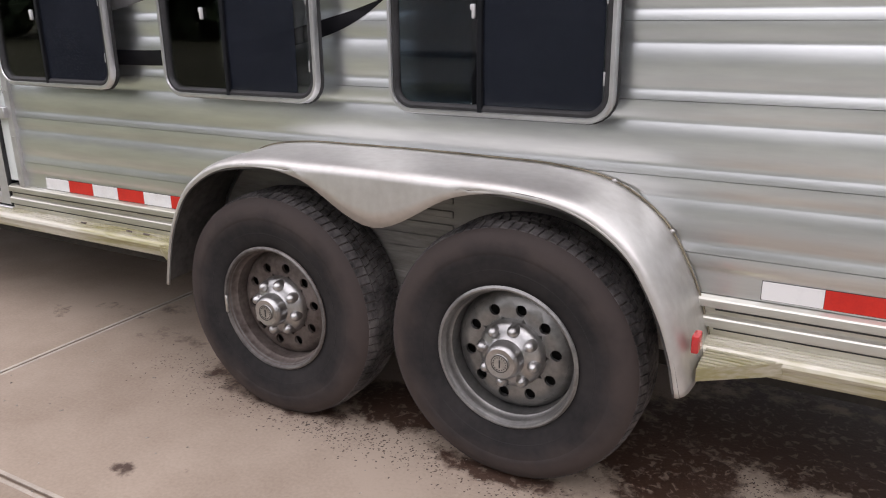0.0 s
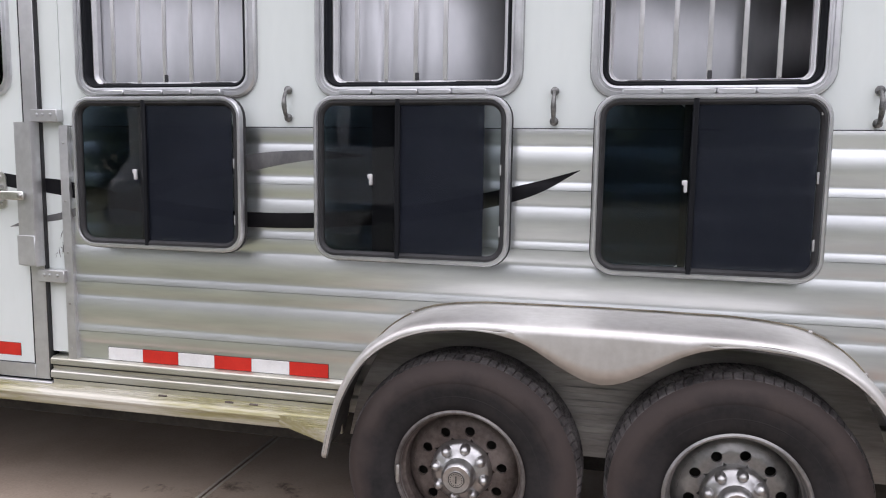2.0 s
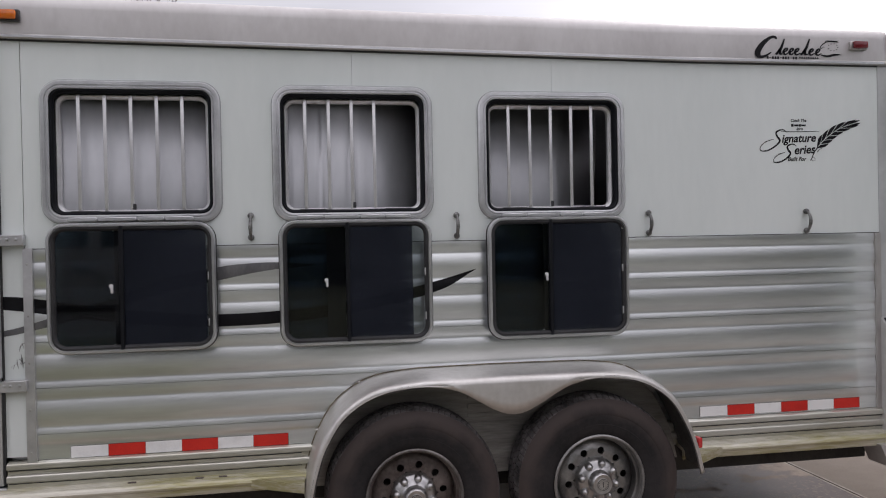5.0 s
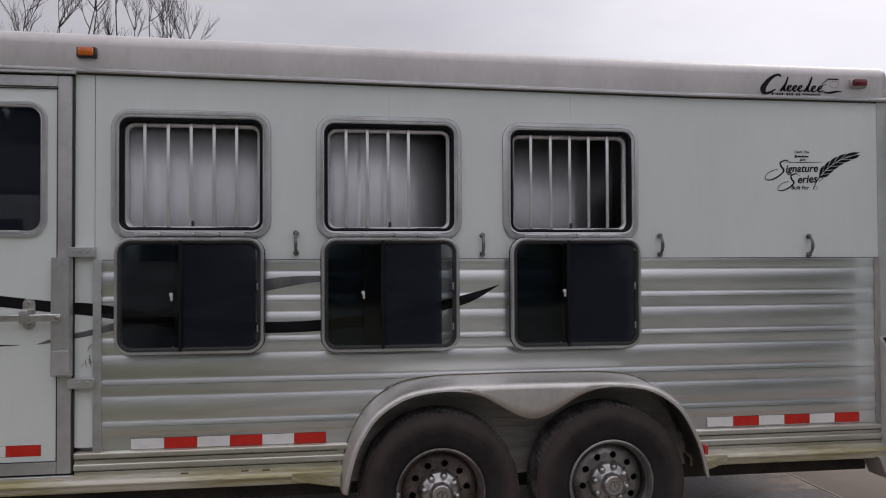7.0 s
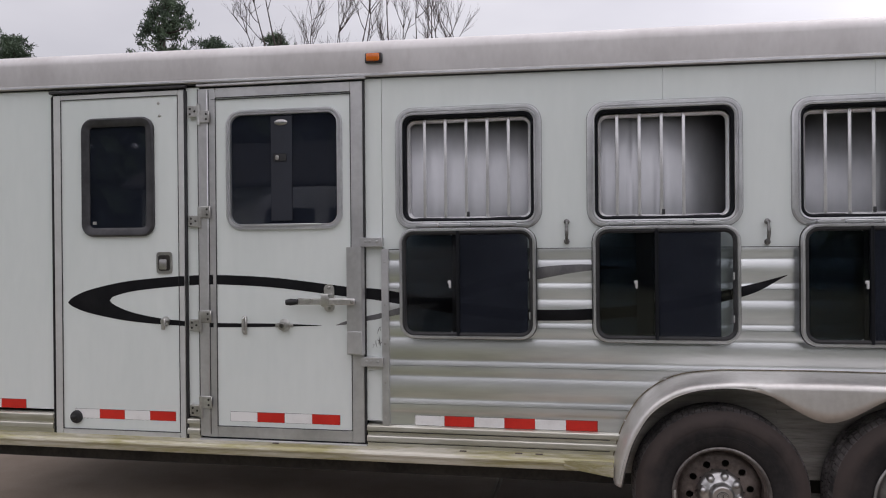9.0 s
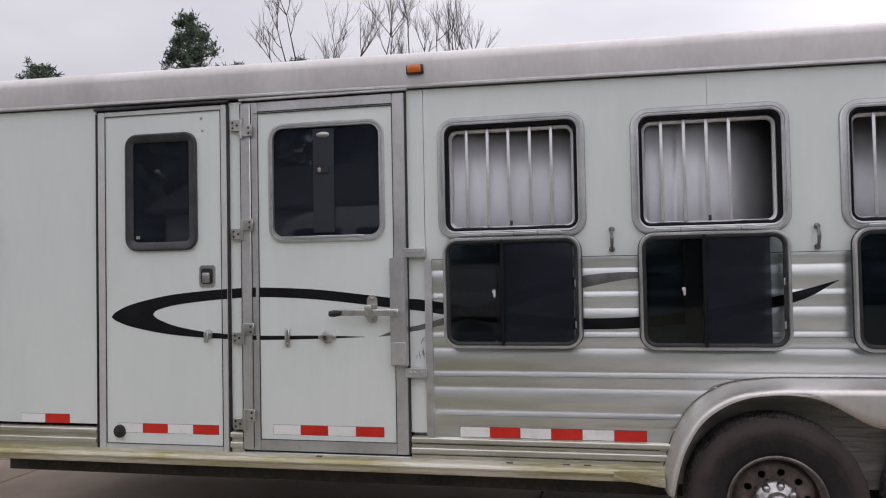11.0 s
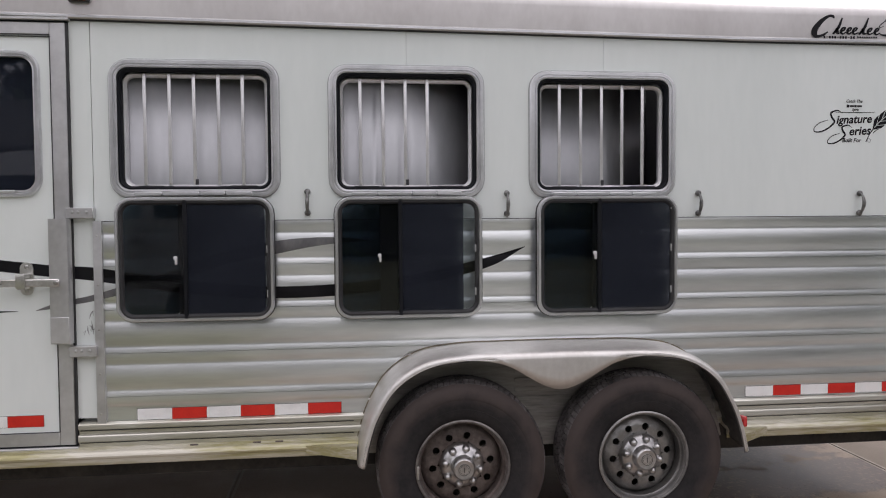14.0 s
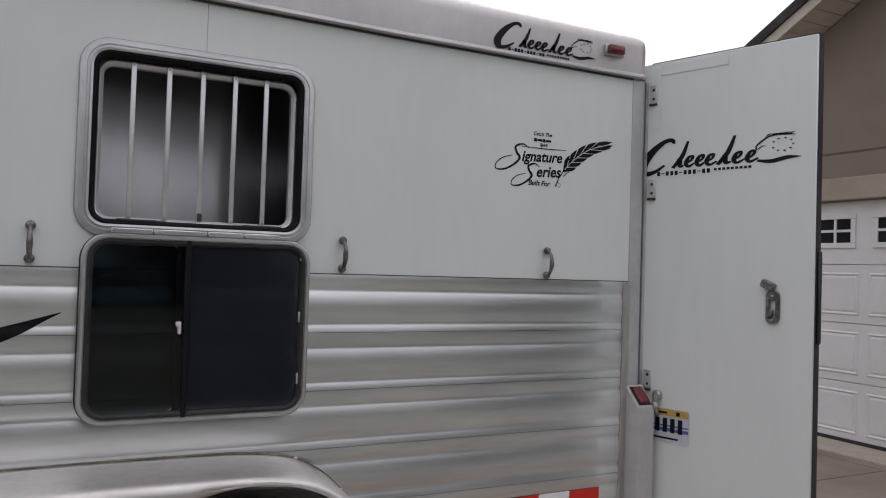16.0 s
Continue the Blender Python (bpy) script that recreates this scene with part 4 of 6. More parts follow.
for z in (1.520, 0.905):
    bm = boxed(-2.130, -2.012, -0.040, -0.0005, z - 0.022, z + 0.026, bevel=0.003)
    for dx in (0.02, 0.045, 0.08):
        turned(bm, -2.130 + dx + 0.01, z + 0.006, [(0.0005, -0.046), (0.005, -0.045), (0.007, -0.040), (0.0005, -0.039)], 8)
    part("bracket", bm, ALU_FRAME, rear_door)
bm = bmesh.new()
loft(bm, [[(-2.200, -0.0145, z), (-2.200, -0.046, z), (-2.150, -0.058, z), (-2.118, -0.058, z), (-2.112, -0.050, z), (-2.112, -0.0145, z)] for z in (0.945, 1.497)])
part("slam_guard", bm, ALU_FRAME, rear_door, "folded aluminium bar guard")
bm = boxed(-2.195, -2.116, -0.064, -0.059, 0.95, 1.065, bevel=0.002)
part("guard_plate", bm, ALU_FRAME, rear_door)

# bar latch, hasp and ring of the rear side door
bm = boxed(-2.455, -2.150, -0.076, -0.066, 1.202, 1.235, bevel=0.004)
part("bar_latch", bm, LATCH, rear_door, "steel bar latch with black grip")
bm = bmesh.new()
tube(bm, [(-2.520, -0.072, 1.214), (-2.495, -0.072, 1.215), (-2.455, -0.072, 1.217)], [0.014, 0.018, 0.014], 12)
part("grip", bm, GASKET, rear_door)
bm = bmesh.new()
plate(bm, -2.334, -2.278, 1.160, 1.306, 0.027, -0.015, -0.0095)
mount = part("latch_plate", bm, LATCH, rear_door)
for z in (1.286, 1.180):
    bm = bmesh.new()
    turned(bm, -2.306, z, [(0.0005, -0.022), (0.006, -0.021), (0.010, -0.015), (0.0005, -0.0148)], 14)
    part("rivet", bm, STEEL, mount)
bm = boxed(-2.326, -2.286, -0.088, -0.0775, 1.196, 1.258, bevel=0.004, seg=2)
for c, d in ((1.238, 1.256), (1.190, 1.201)):
    box(bm, -2.324, -2.288, -0.0770, -0.0155, c, d, bevel=0.002)
part("latch_keeper", bm, LATCH, rear_door)
bm = bmesh.new()
turned(bm, -2.163, 1.2185, [(0.0005, -0.083), (0.007, -0.082), (0.011, -0.0765), (0.0005, -0.0762)], 14)
part("pivot_rivet", bm, STEEL, rear_door)
bm = boxed(-2.788, -2.764, -0.028, -0.0095, 1.040, 1.135, bevel=0.005)
tube(bm, [(-2.776, -0.030, 1.05), (-2.776, -0.045, 1.06), (-2.776, -0.045, 1.12), (-2.776, -0.030, 1.13)], 0.005, 8)
part("hasp", bm, STEEL, rear_door)
bm = bmesh.new()
turned(bm, -2.555, 1.088, [(0.012, -0.050), (0.022, -0.048), (0.025, -0.040), (0.022, -0.030), (0.030, -0.016), (0.034, -0.0095), (0.010, -0.0095), (0.010, -0.040)], 20)
box(bm, -2.605, -2.505, -0.018, -0.0095, 1.078, 1.098, bevel=0.004)
part("lock_escutcheon", bm, STEEL, rear_door)

# grab handles
for x, rise in ((-1.080, 0.010), (-0.150, 0.0), (0.800, -0.003), (1.648, -0.006)):
    bm = bmesh.new()
    for z in (1.507, 1.603):
        bmesh.ops.create_uvsphere(bm, u_segments=12, v_segments=8, radius=0.0145, matrix=Matrix.Translation((x, -0.012, z)))
    tube(bm, curve_through([(x, -0.012, 1.504), (x, -0.032, 1.517), (x, -0.044, 1.540), (x, -0.046, 1.556), (x, -0.044, 1.572), (x, -0.032, 1.593), (x, -0.012, 1.606)], 3), [0.0055, 0.006, 0.0065, 0.007, 0.0075, 0.008, 0.0085, 0.009, 0.009, 0.009, 0.0085, 0.008, 0.0075, 0.007, 0.0065, 0.006, 0.0055, 0.005, 0.005][:19], 10)
    bm.transform(Matrix.Translation((0, 0, rise)))
    part("tie_handle", bm, IRON, trailer, "dark cast metal tie handle")

# fender over both wheels
TOP = [(-0.868, 0.405), (-0.842, 0.52), (-0.800, 0.640), (-0.715, 0.770), (-0.575, 0.858), (-0.40, 0.888), (-0.20, 0.893), (0.04, 0.895), (0.28, 0.893), (0.48, 0.888), (0.655, 0.858), (0.790, 0.770), (0.872, 0.640), (0.918, 0.52), (0.945, 0.405)]
EDGE = [(-0.842, 0.400), (-0.817, 0.51), (-0.775, 0.625), (-0.695, 0.745), (-0.565, 0.828), (-0.40, 0.860), (-0.215, 0.838), (0.04, 0.722), (0.300, 0.838), (0.485, 0.862), (0.645, 0.828), (0.770, 0.745), (0.847, 0.625), (0.892, 0.51), (0.920, 0.400)]
tops, edges = curve_through(TOP, 8), curve_through(EDGE, 8)
bm = bmesh.new()
rings = []
for i, ((x, z), (ex, ez)) in enumerate(zip(tops, edges)):
    a, b = tops[max(i - 1, 0)], tops[min(i + 1, len(tops) - 1)]
    tx, tz = b[0] - a[0], b[1] - a[1]
    d = math.hypot(tx, tz)
    nx, nz = tz / d, -tx / d  # inward, away from the crown
    at = lambda y, s: (x + nx * s, y, z + nz * s)
    rings.append([at(0.0, -0.004), at(-0.03, 0.0), at(-0.20, 0.004), at(-0.245, 0.008), at(-0.262, 0.014), at(-0.272, 0.024), at(-0.2735, 0.036), (ex + (x - ex) * 0.3, -0.274, ez + (z - ez) * 0.3), (ex, -0.273, ez)])
loft(bm, rings, closed_ring=False, caps=False)
fender = part("fender", bm, FENDER, trailer, "dull aluminium tandem fender with scalloped skirt", smooth=50)
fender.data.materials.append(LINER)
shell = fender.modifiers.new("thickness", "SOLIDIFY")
shell.thickness, shell.material_offset = -0.005, 1  # inner face coloured dark for both road grime and shade
bm = bmesh.new()
inside = [(x * 0.975 + 0.001, z - 0.012) for x, z in tops[::3]]
loft(bm, [[(x, y, z) for x, z in inside] for y in (-0.006, -0.0265)])
well = part("wheel_well_panel", bm, WELL, trailer, "dull grimed panel behind the wheels, toned down for shade")
for k in range(9):
    z = 0.44 + 0.044 * k
    part("groove_rib", boxed(-0.12, 0.17, -0.0325, -0.027, z, z + 0.022, bevel=0.002), WELL, well)
bm = bmesh.new()
rim_line = []
for i in range(4, len(tops) - 4, 2):
    tx, tz = tops[i + 1][0] - tops[i - 1][0], tops[i + 1][1] - tops[i - 1][1]
    d = math.hypot(tx, tz)
    rim_line.append((tops[i][0] - tz / d * 0.0095, -0.0125, tops[i][1] + tx / d * 0.0095))
tube(bm, rim_line, 0.0030, 6)
SEALANT = surface("grimy_brown_sealant", (0.12, 0.10, 0.065), (0.30, 0.265, 0.19), 14, 80, 0.7, 0.1, bump=0.3)
seam = part("weld_seam", bm, SEALANT, fender, "grimy brown seam sealant")
for x, y, z in (rim_line[6], rim_line[13], rim_line[38], rim_line[43]):
    bm = bmesh.new()
    bmesh.ops.create_icosphere(bm, subdivisions=2, radius=1.0, matrix=Matrix.Translation((x, -0.0155, z)) @ Matrix.Diagonal((0.008, 0.004, 0.006, 1)))
    part("weld_blob", bm, ALU_DIRTY, seam)
bm = boxed(0.932, 0.952, -0.222, -0.172, 0.500, 0.548, bevel=0.006, seg=2)
part("marker_light", bm, BRIGHT_RED, fender, "small red marker light")


# ---- wheels ----
def wheel(cx, cz, rim_material, lip_material, label):
    bm = bmesh.new()
    section = [(0.205, -0.222), (0.214, -0.232), (0.240, -0.240), (0.285, -0.250), (0.318, -0.252), (0.345, -0.246), (0.362, -0.238), (0.373, -0.226), (0.378, -0.214), (0.379, -0.134), (0.378, -0.054), (0.373, -0.040), (0.350, -0.022), (0.30, -0.015), (0.24, -0.026), (0.205, -0.046)]
    turned(bm, cx, cz, section, 72)
    side = tyre_side(cx, cz)
    tyre = part("tyre", bm, side, trailer, label)
    bm = bmesh.new()
    turned(bm, cx, cz, [(0.303, -0.2500), (0.308, -0.2521), (0.318, -0.2530), (0.345, -0.2474), (0.3635, -0.2390), (0.3745, -0.2265), (0.374, -0.215), (0.36, -0.23)], 72)
    part("shoulder", bm, side, tyre, "dusty worn tyre shoulder")
    # tread blocks in five rows, and shoulder lugs
    bm = bmesh.new()
    count = 84
    for row, (y0, y1) in enumerate(((-0.226, -0.188), (-0.182, -0.154), (-0.148, -0.120), (-0.114, -0.086), (-0.080, -0.042))):
        for k in range(count):
            a0, a1 = 2 * math.pi * (k + 0.09 + 0.37 * (row % 2)) / count, 2 * math.pi * (k + 0.91 + 0.37 * (row % 2)) / count
            if math.cos((a0 + a1) / 2) < -0.97:
                continue
            lean = 0.18 * (1 if row in (0, 4) else -1) * (a1 - a0)
            drop0, drop1 = (0.010 if row == 0 else 0.0), (0.010 if row == 4 else 0.0)
            ring = lambda r, d0, d1: [(cx + (r - d) * math.sin(a), y, cz + (r - d) * math.cos(a)) for a, y, d in ((a0, y0, d0), (a1, y0, d0), (a1 + lean, y1, d1), (a0 + lean, y1, d1))]
            loft(bm, [ring(0.374, drop0, drop1), ring(0.3865, drop0, drop1)])
    part("tread", bm, TREAD, tyre, smooth=0)
    bm = bmesh.new()
    turned(bm, cx, cz, [(0.257, -0.2425), (0.262, -0.2456), (0.267, -0.2440)], 64)
    part("sidewall_rib", bm, side, tyre)
    # rim: barrel, flange and disc with round hand holes
    bm = bmesh.new()
    turned(bm, cx, cz, [(0.212, -0.228), (0.215, -0.236), (0.209, -0.240), (0.200, -0.232), (0.196, -0.216), (0.1945, -0.206), (0.188, -0.200), (0.186, -0.150), (0.184, -0.10), (0.192, -0.05), (0.206, -0.04), (0.206, -0.20)], 64)
    rim = part("rim", bm, rim_material, trailer)
    bm = bmesh.new()
    turned(bm, cx, cz, [(0.197, -0.223), (0.204, -0.2405), (0.209, -0.242), (0.214, -0.238), (0.204, -0.236)], 64)
    part("rim_lip", bm, lip_material, rim)
    bm = bmesh.new()
    n = 10
    dish = lambda r: -0.176 - 0.012 * step(0.165, 0.145, r) + 0.010 * step(0.11, 0.085, r)
    pos = lambda r, a: (cx + r * math.sin(a), dish(r), cz + r * math.cos(a))
    for k in range(n):
        am, half = 2 * math.pi * (k + 0.3) / n, math.pi / n
        outer, inner, hole_out, hole_in = [], [], [], []
        m = 16
        for q in range(m):
            th = 2 * math.pi * q / m + math.pi / 4
            hx, hy = math.cos(th), math.sin(th)
            s = 1 / max(abs(hx), abs(hy))
            outer.append(bm.verts.new(pos(0.132 + 0.033 * hy * s, am + half * hx * s)))
            hr, ha = 0.132 + 0.0170 * hy, am + 0.0165 * hx / 0.132
            hole_out.append(bm.verts.new(pos(hr, ha)))
            p = pos(hr, ha)
            hole_in.append(bm.verts.new((p[0], p[1] + 0.012, p[2])))
        for q in range(m):
            j = (q + 1) % m
            bm.faces.new((outer[q], outer[j], hole_out[j], hole_out[q]))
            bm.faces.new((hole_out[q], hole_out[j], hole_in[j], hole_in[q]))
    turned(bm, cx, cz, [(0.165, dish(0.165)), (0.174, -0.170), (0.180, -0.158), (0.187, -0.150)], 60, closed=False)
    turned(bm, cx, cz, [(0.099, dish(0.099)), (0.094, dish(0.094)), (0.088, dish(0.088)), (0.05, dish(0.05))], 60, closed=False)
    bmesh.ops.remove_doubles(bm, verts=bm.verts, dist=0.0006)
    part("disc", bm, rim_material, rim, smooth=30)
    bm = bmesh.new()
    turned(bm, cx, cz, [(0.0005, -0.12), (0.183, -0.12), (0.183, -0.10), (0.0005, -0.10)], 48)
    part("brake_drum", bm, DARK_METAL, rim)
    # chromed cover over nuts and bearing cap
    bm = bmesh.new()
    turned(bm, cx, cz, [(0.0005, -0.170), (0.098, -0.170), (0.102, -0.182), (0.099, -0.198), (0.090, -0.211), (0.074, -0.220), (0.062, -0.224), (0.055, -0.230), (0.053, -0.254), (0.050, -0.266), (0.043, -0.273), (0.030, -0.271), (0.0005, -0.271)], 48)
    hub = part("hub_cover", bm, CHROME, trailer, "worn chrome hub cover")
    for k in range(8):
        a = 2 * math.pi * (k + 0.25) / 8
        bm = bmesh.new()
        bmesh.ops.create_uvsphere(bm, u_segments=14, v_segments=10, radius=1.0, matrix=Matrix.Translation((cx + 0.080 * math.sin(a), -0.212, cz + 0.080 * math.cos(a))) @ Matrix.Diagonal((0.0185, 0.030, 0.0185, 1)))
        part("nut_dome", bm, CHROME, hub)
    bm = bmesh.new()
    turned(bm, cx, cz, [(0.0005, -0.2745), (0.027, -0.2740), (0.028, -0.2715), (0.0005, -0.2712)], 32)
    part("cap_badge", bm, STEEL, hub)
    bm = bmesh.new()
    turned(bm, cx, cz, [(0.024, -0.2757), (0.026, -0.2757), (0.026, -0.2747), (0.024, -0.2747)], 32)
    box(bm, cx - 0.0018, cx + 0.0018, -0.2760, -0.2747, cz - 0.012, cz + 0.012)
    for k in range(16):
        a = 2 * math.pi * k / 16
        box(bm, cx + 0.019 * math.sin(a) - 0.0014, cx + 0.019 * math.sin(a) + 0.0014, -0.2758, -0.2747, cz + 0.019 * math.cos(a) - 0.0014, cz + 0.019 * math.cos(a) + 0.0014)
    part("cap_mark", bm, DARK_TRIM, hub)
    bm = bmesh.new()
    tube(bm, [(cx + 0.140, -0.205, cz + 0.138), (cx + 0.148, -0.232, cz + 0.146)], 0.0045, 8)
    part("valve_stem", bm, GASKET, rim)
    return tyre


wheel(-0.398, 0.375, RIM_RUST, RIM_RUST_EDGE, "black tyre on a rusty dusty steel rim")
wheel(0.442, 0.383, RIM_GREY, RIM_EDGE, "black tyre on a silver painted steel rim")

# clip-on balance weight of the front rim
part("balance_weight", boxed(-0.606, -0.595, -0.246, -0.236, 0.33, 0.39, bevel=0.003), STEEL, trailer)


# ---- lamps, tapes ----
bm = boxed(-2.098, -2.008, -0.030, -0.010, 2.444, 2.494, bevel=0.004)
base = part("clearance_light", bm, DARK_TRIM, trailer, "amber clearance light on the roof rail")
part("lens", boxed(-2.088, -2.018, -0.050, -0.0305, 2.449, 2.489, bevel=0.008, seg=2), AMBER, base)
base = part("clearance_light", boxed(1.900, 1.996, -0.030, -0.010, 2.414, 2.458, bevel=0.004), ALU_DIRTY, trailer, "red clearance light on the roof rail")
part("lens", boxed(1.907, 1.985, -0.050, -0.0305, 2.417, 2.455, bevel=0.008, seg=2), RED_LENS, base)


def tape(x0, pitch, top, y, first_red, count, parent=trailer):
    part("tape_backing", boxed(x0 - 0.0010, x0 + pitch * count + 0.0010, y - 0.0006, y, top - 0.0512, top + 0.0014), DARK_TRIM, parent, "grimy edge of the tape")
    for k in range(count):
        red = (k % 2 == 0) == first_red
        bm = boxed(x0 + pitch * k + 0.0006, x0 + pitch * (k + 1) - 0.0006, y - 0.0016, y - 0.0008, top - 0.050, top)
        part("tape_piece", bm, TAPE_RED if red else TAPE_WHITE, parent, "red reflective tape" if red else "white reflective tape", smooth=0)


tape(-1.854, 0.1527, 0.634, -0.0012, False, 6)
tape(1.057, 0.147, 0.640, -0.0012, False, 6)
tape(-2.865, 0.1530, 0.622, -0.0092, False, 4)
tape(-3.797, 0.1530, 0.610, -0.0092, False, 4)
tape(-4.432, 0.159, 0.650, -0.0002, False, 2)


# ---- decals ----
def band(upper, lower, x0, x1, depth, name, material, steps=60, rows=14):
    """A strip between two curves (lists of x, z), laid on a surface of the given depth."""
    ux, uz = zip(*upper)
    lx, lz = zip(*lower)
    bm, grid = bmesh.new(), []
    for i in range(steps + 1):
        x = x0 + (x1 - x0) * i / steps
        a, b = float(np.interp(x, ux, uz)), float(np.interp(x, lx, lz))
        grid.append([bm.verts.new((x, -depth(b + (a - b) * k / rows), b + (a - b) * k / rows)) for k in range(rows + 1)])
    for p, q in zip(grid, grid[1:]):
        for k in range(rows):
            bm.faces.new((p[k], q[k], q[k + 1], p[k + 1]))
    return part(name, bm, material, trailer)


fine = lambda pts: curve_through(pts, 10)
HOOK_TOP = fine([(-3.835, 1.202), (-3.80, 1.232), (-3.70, 1.272), (-3.50, 1.315), (-3.30, 1.337), (-3.10, 1.350), (-2.93, 1.354), (-2.60, 1.338), (-2.20, 1.291), (-2.016, 1.277), (-1.70, 1.225), (-1.40, 1.190), (-1.215, 1.180), (-0.945, 1.188), (-0.60, 1.225), (-0.248, 1.300), (-0.06, 1.352)])
HOOK_TOP_IN = fine([(-3.575, 1.215), (-3.55, 1.236), (-3.45, 1.262), (-3.30, 1.281), (-3.10, 1.297), (-2.93, 1.303), (-2.60, 1.286), (-2.20, 1.239), (-2.016, 1.217), (-1.70, 1.165), (-1.40, 1.132), (-1.215, 1.125), (-0.945, 1.133), (-0.60, 1.172), (-0.248, 1.252), (-0.06, 1.350)])
HOOK_LOW = fine([(-3.835, 1.200), (-3.80, 1.176), (-3.70, 1.143), (-3.50, 1.106), (-3.30, 1.087), (-3.167, 1.080), (-2.94, 1.073), (-2.60, 1.079), (-2.349, 1.088)])
HOOK_LOW_IN = fine([(-3.575, 1.213), (-3.55, 1.190), (-3.45, 1.152), (-3.30, 1.122), (-3.167, 1.108), (-2.94, 1.096), (-2.60, 1.096), (-2.349, 1.090)])
flat = lambda off: (lambda z: off)
on_siding = lambda z: siding_depth(z) + 0.0012
SKIN = 0.0100
band(HOOK_TOP, HOOK_LOW, -3.834, -3.575, flat(SKIN), "stripe_decal", BLACK, 30)
band(HOOK_TOP, HOOK_TOP_IN, -3.575, -3.160, flat(SKIN), "stripe_decal", BLACK, 30)
band(HOOK_LOW_IN, HOOK_LOW, -3.575, -3.160, flat(SKIN), "stripe_decal", BLACK, 30)
for a, b, off in ((-3.156, -3.1235, 0.0150), (-3.104, -3.048, 0.0010), (-2.988, -2.956, 0.0150), (-2.956, -2.205, SKIN), (-2.108, -2.024, 0.0010)):
    band(HOOK_TOP, HOOK_TOP_IN, a, b, flat(off), "stripe_decal", BLACK, 12 if b - a < 0.2 else 40)
    if b < -2.1:
        band(HOOK_LOW_IN, HOOK_LOW, a, min(b, -2.350), flat(off), "stripe_decal", BLACK, 12 if b - a < 0.2 else 40)
band(HOOK_TOP, HOOK_TOP_IN, -1.985, -0.062, on_siding, "stripe_decal", BLACK, 120, 30)
TAIL_TOP = fine([(-2.273, 1.092), (-2.20, 1.118), (-2.10, 1.141), (-2.018, 1.160), (-1.70, 1.255), (-1.45, 1.345), (-1.222, 1.389), (-1.08, 1.402), (-0.953, 1.403), (-0.80, 1.390)])
TAIL_LOW = fine([(-2.273, 1.090), (-2.20, 1.098), (-2.10, 1.116), (-2.018, 1.131), (-1.70, 1.205), (-1.45, 1.285), (-1.222, 1.330), (-1.08, 1.358), (-0.953, 1.375), (-0.80, 1.386)])
band(TAIL_TOP, TAIL_LOW, -2.272, -2.205, flat(SKIN), "grey_stripe_decal", GREY_VINYL, 14)
band(TAIL_TOP, TAIL_LOW, -2.108, -2.024, flat(0.0010), "grey_stripe_decal", GREY_VINYL, 14)
band(TAIL_TOP, TAIL_LOW, -1.985, -0.802, on_siding, "grey_stripe_decal", GREY_VINYL, 80, 24)

# scuff on the post below the latch
bm = bmesh.new()
random.seed(5)
for k in range(9):
    u, v = -2.082 + 0.05 * random.random(), 0.975 + 0.10 * random.random()
    ribbon(bm, [(u, v, 0.001), (u + 0.010 * random.uniform(-1, 1), v + 0.02, 0.005), (u + 0.014 * random.uniform(-1, 1), v + 0.045 * random.random(), 0.001)], lambda a, b: (a, -0.0007, b))
part("scuff_marks", bm, surface("grey_scuff", (0.16, 0.16, 0.16), (0.3, 0.3, 0.3), 20, 60, 0.6), trailer)


def stroke(bm, points, place, steps=7, bold=1.35):
    return ribbon(bm, [(u, v, w * bold) for u, v, w in curve_through(points, steps)], place)


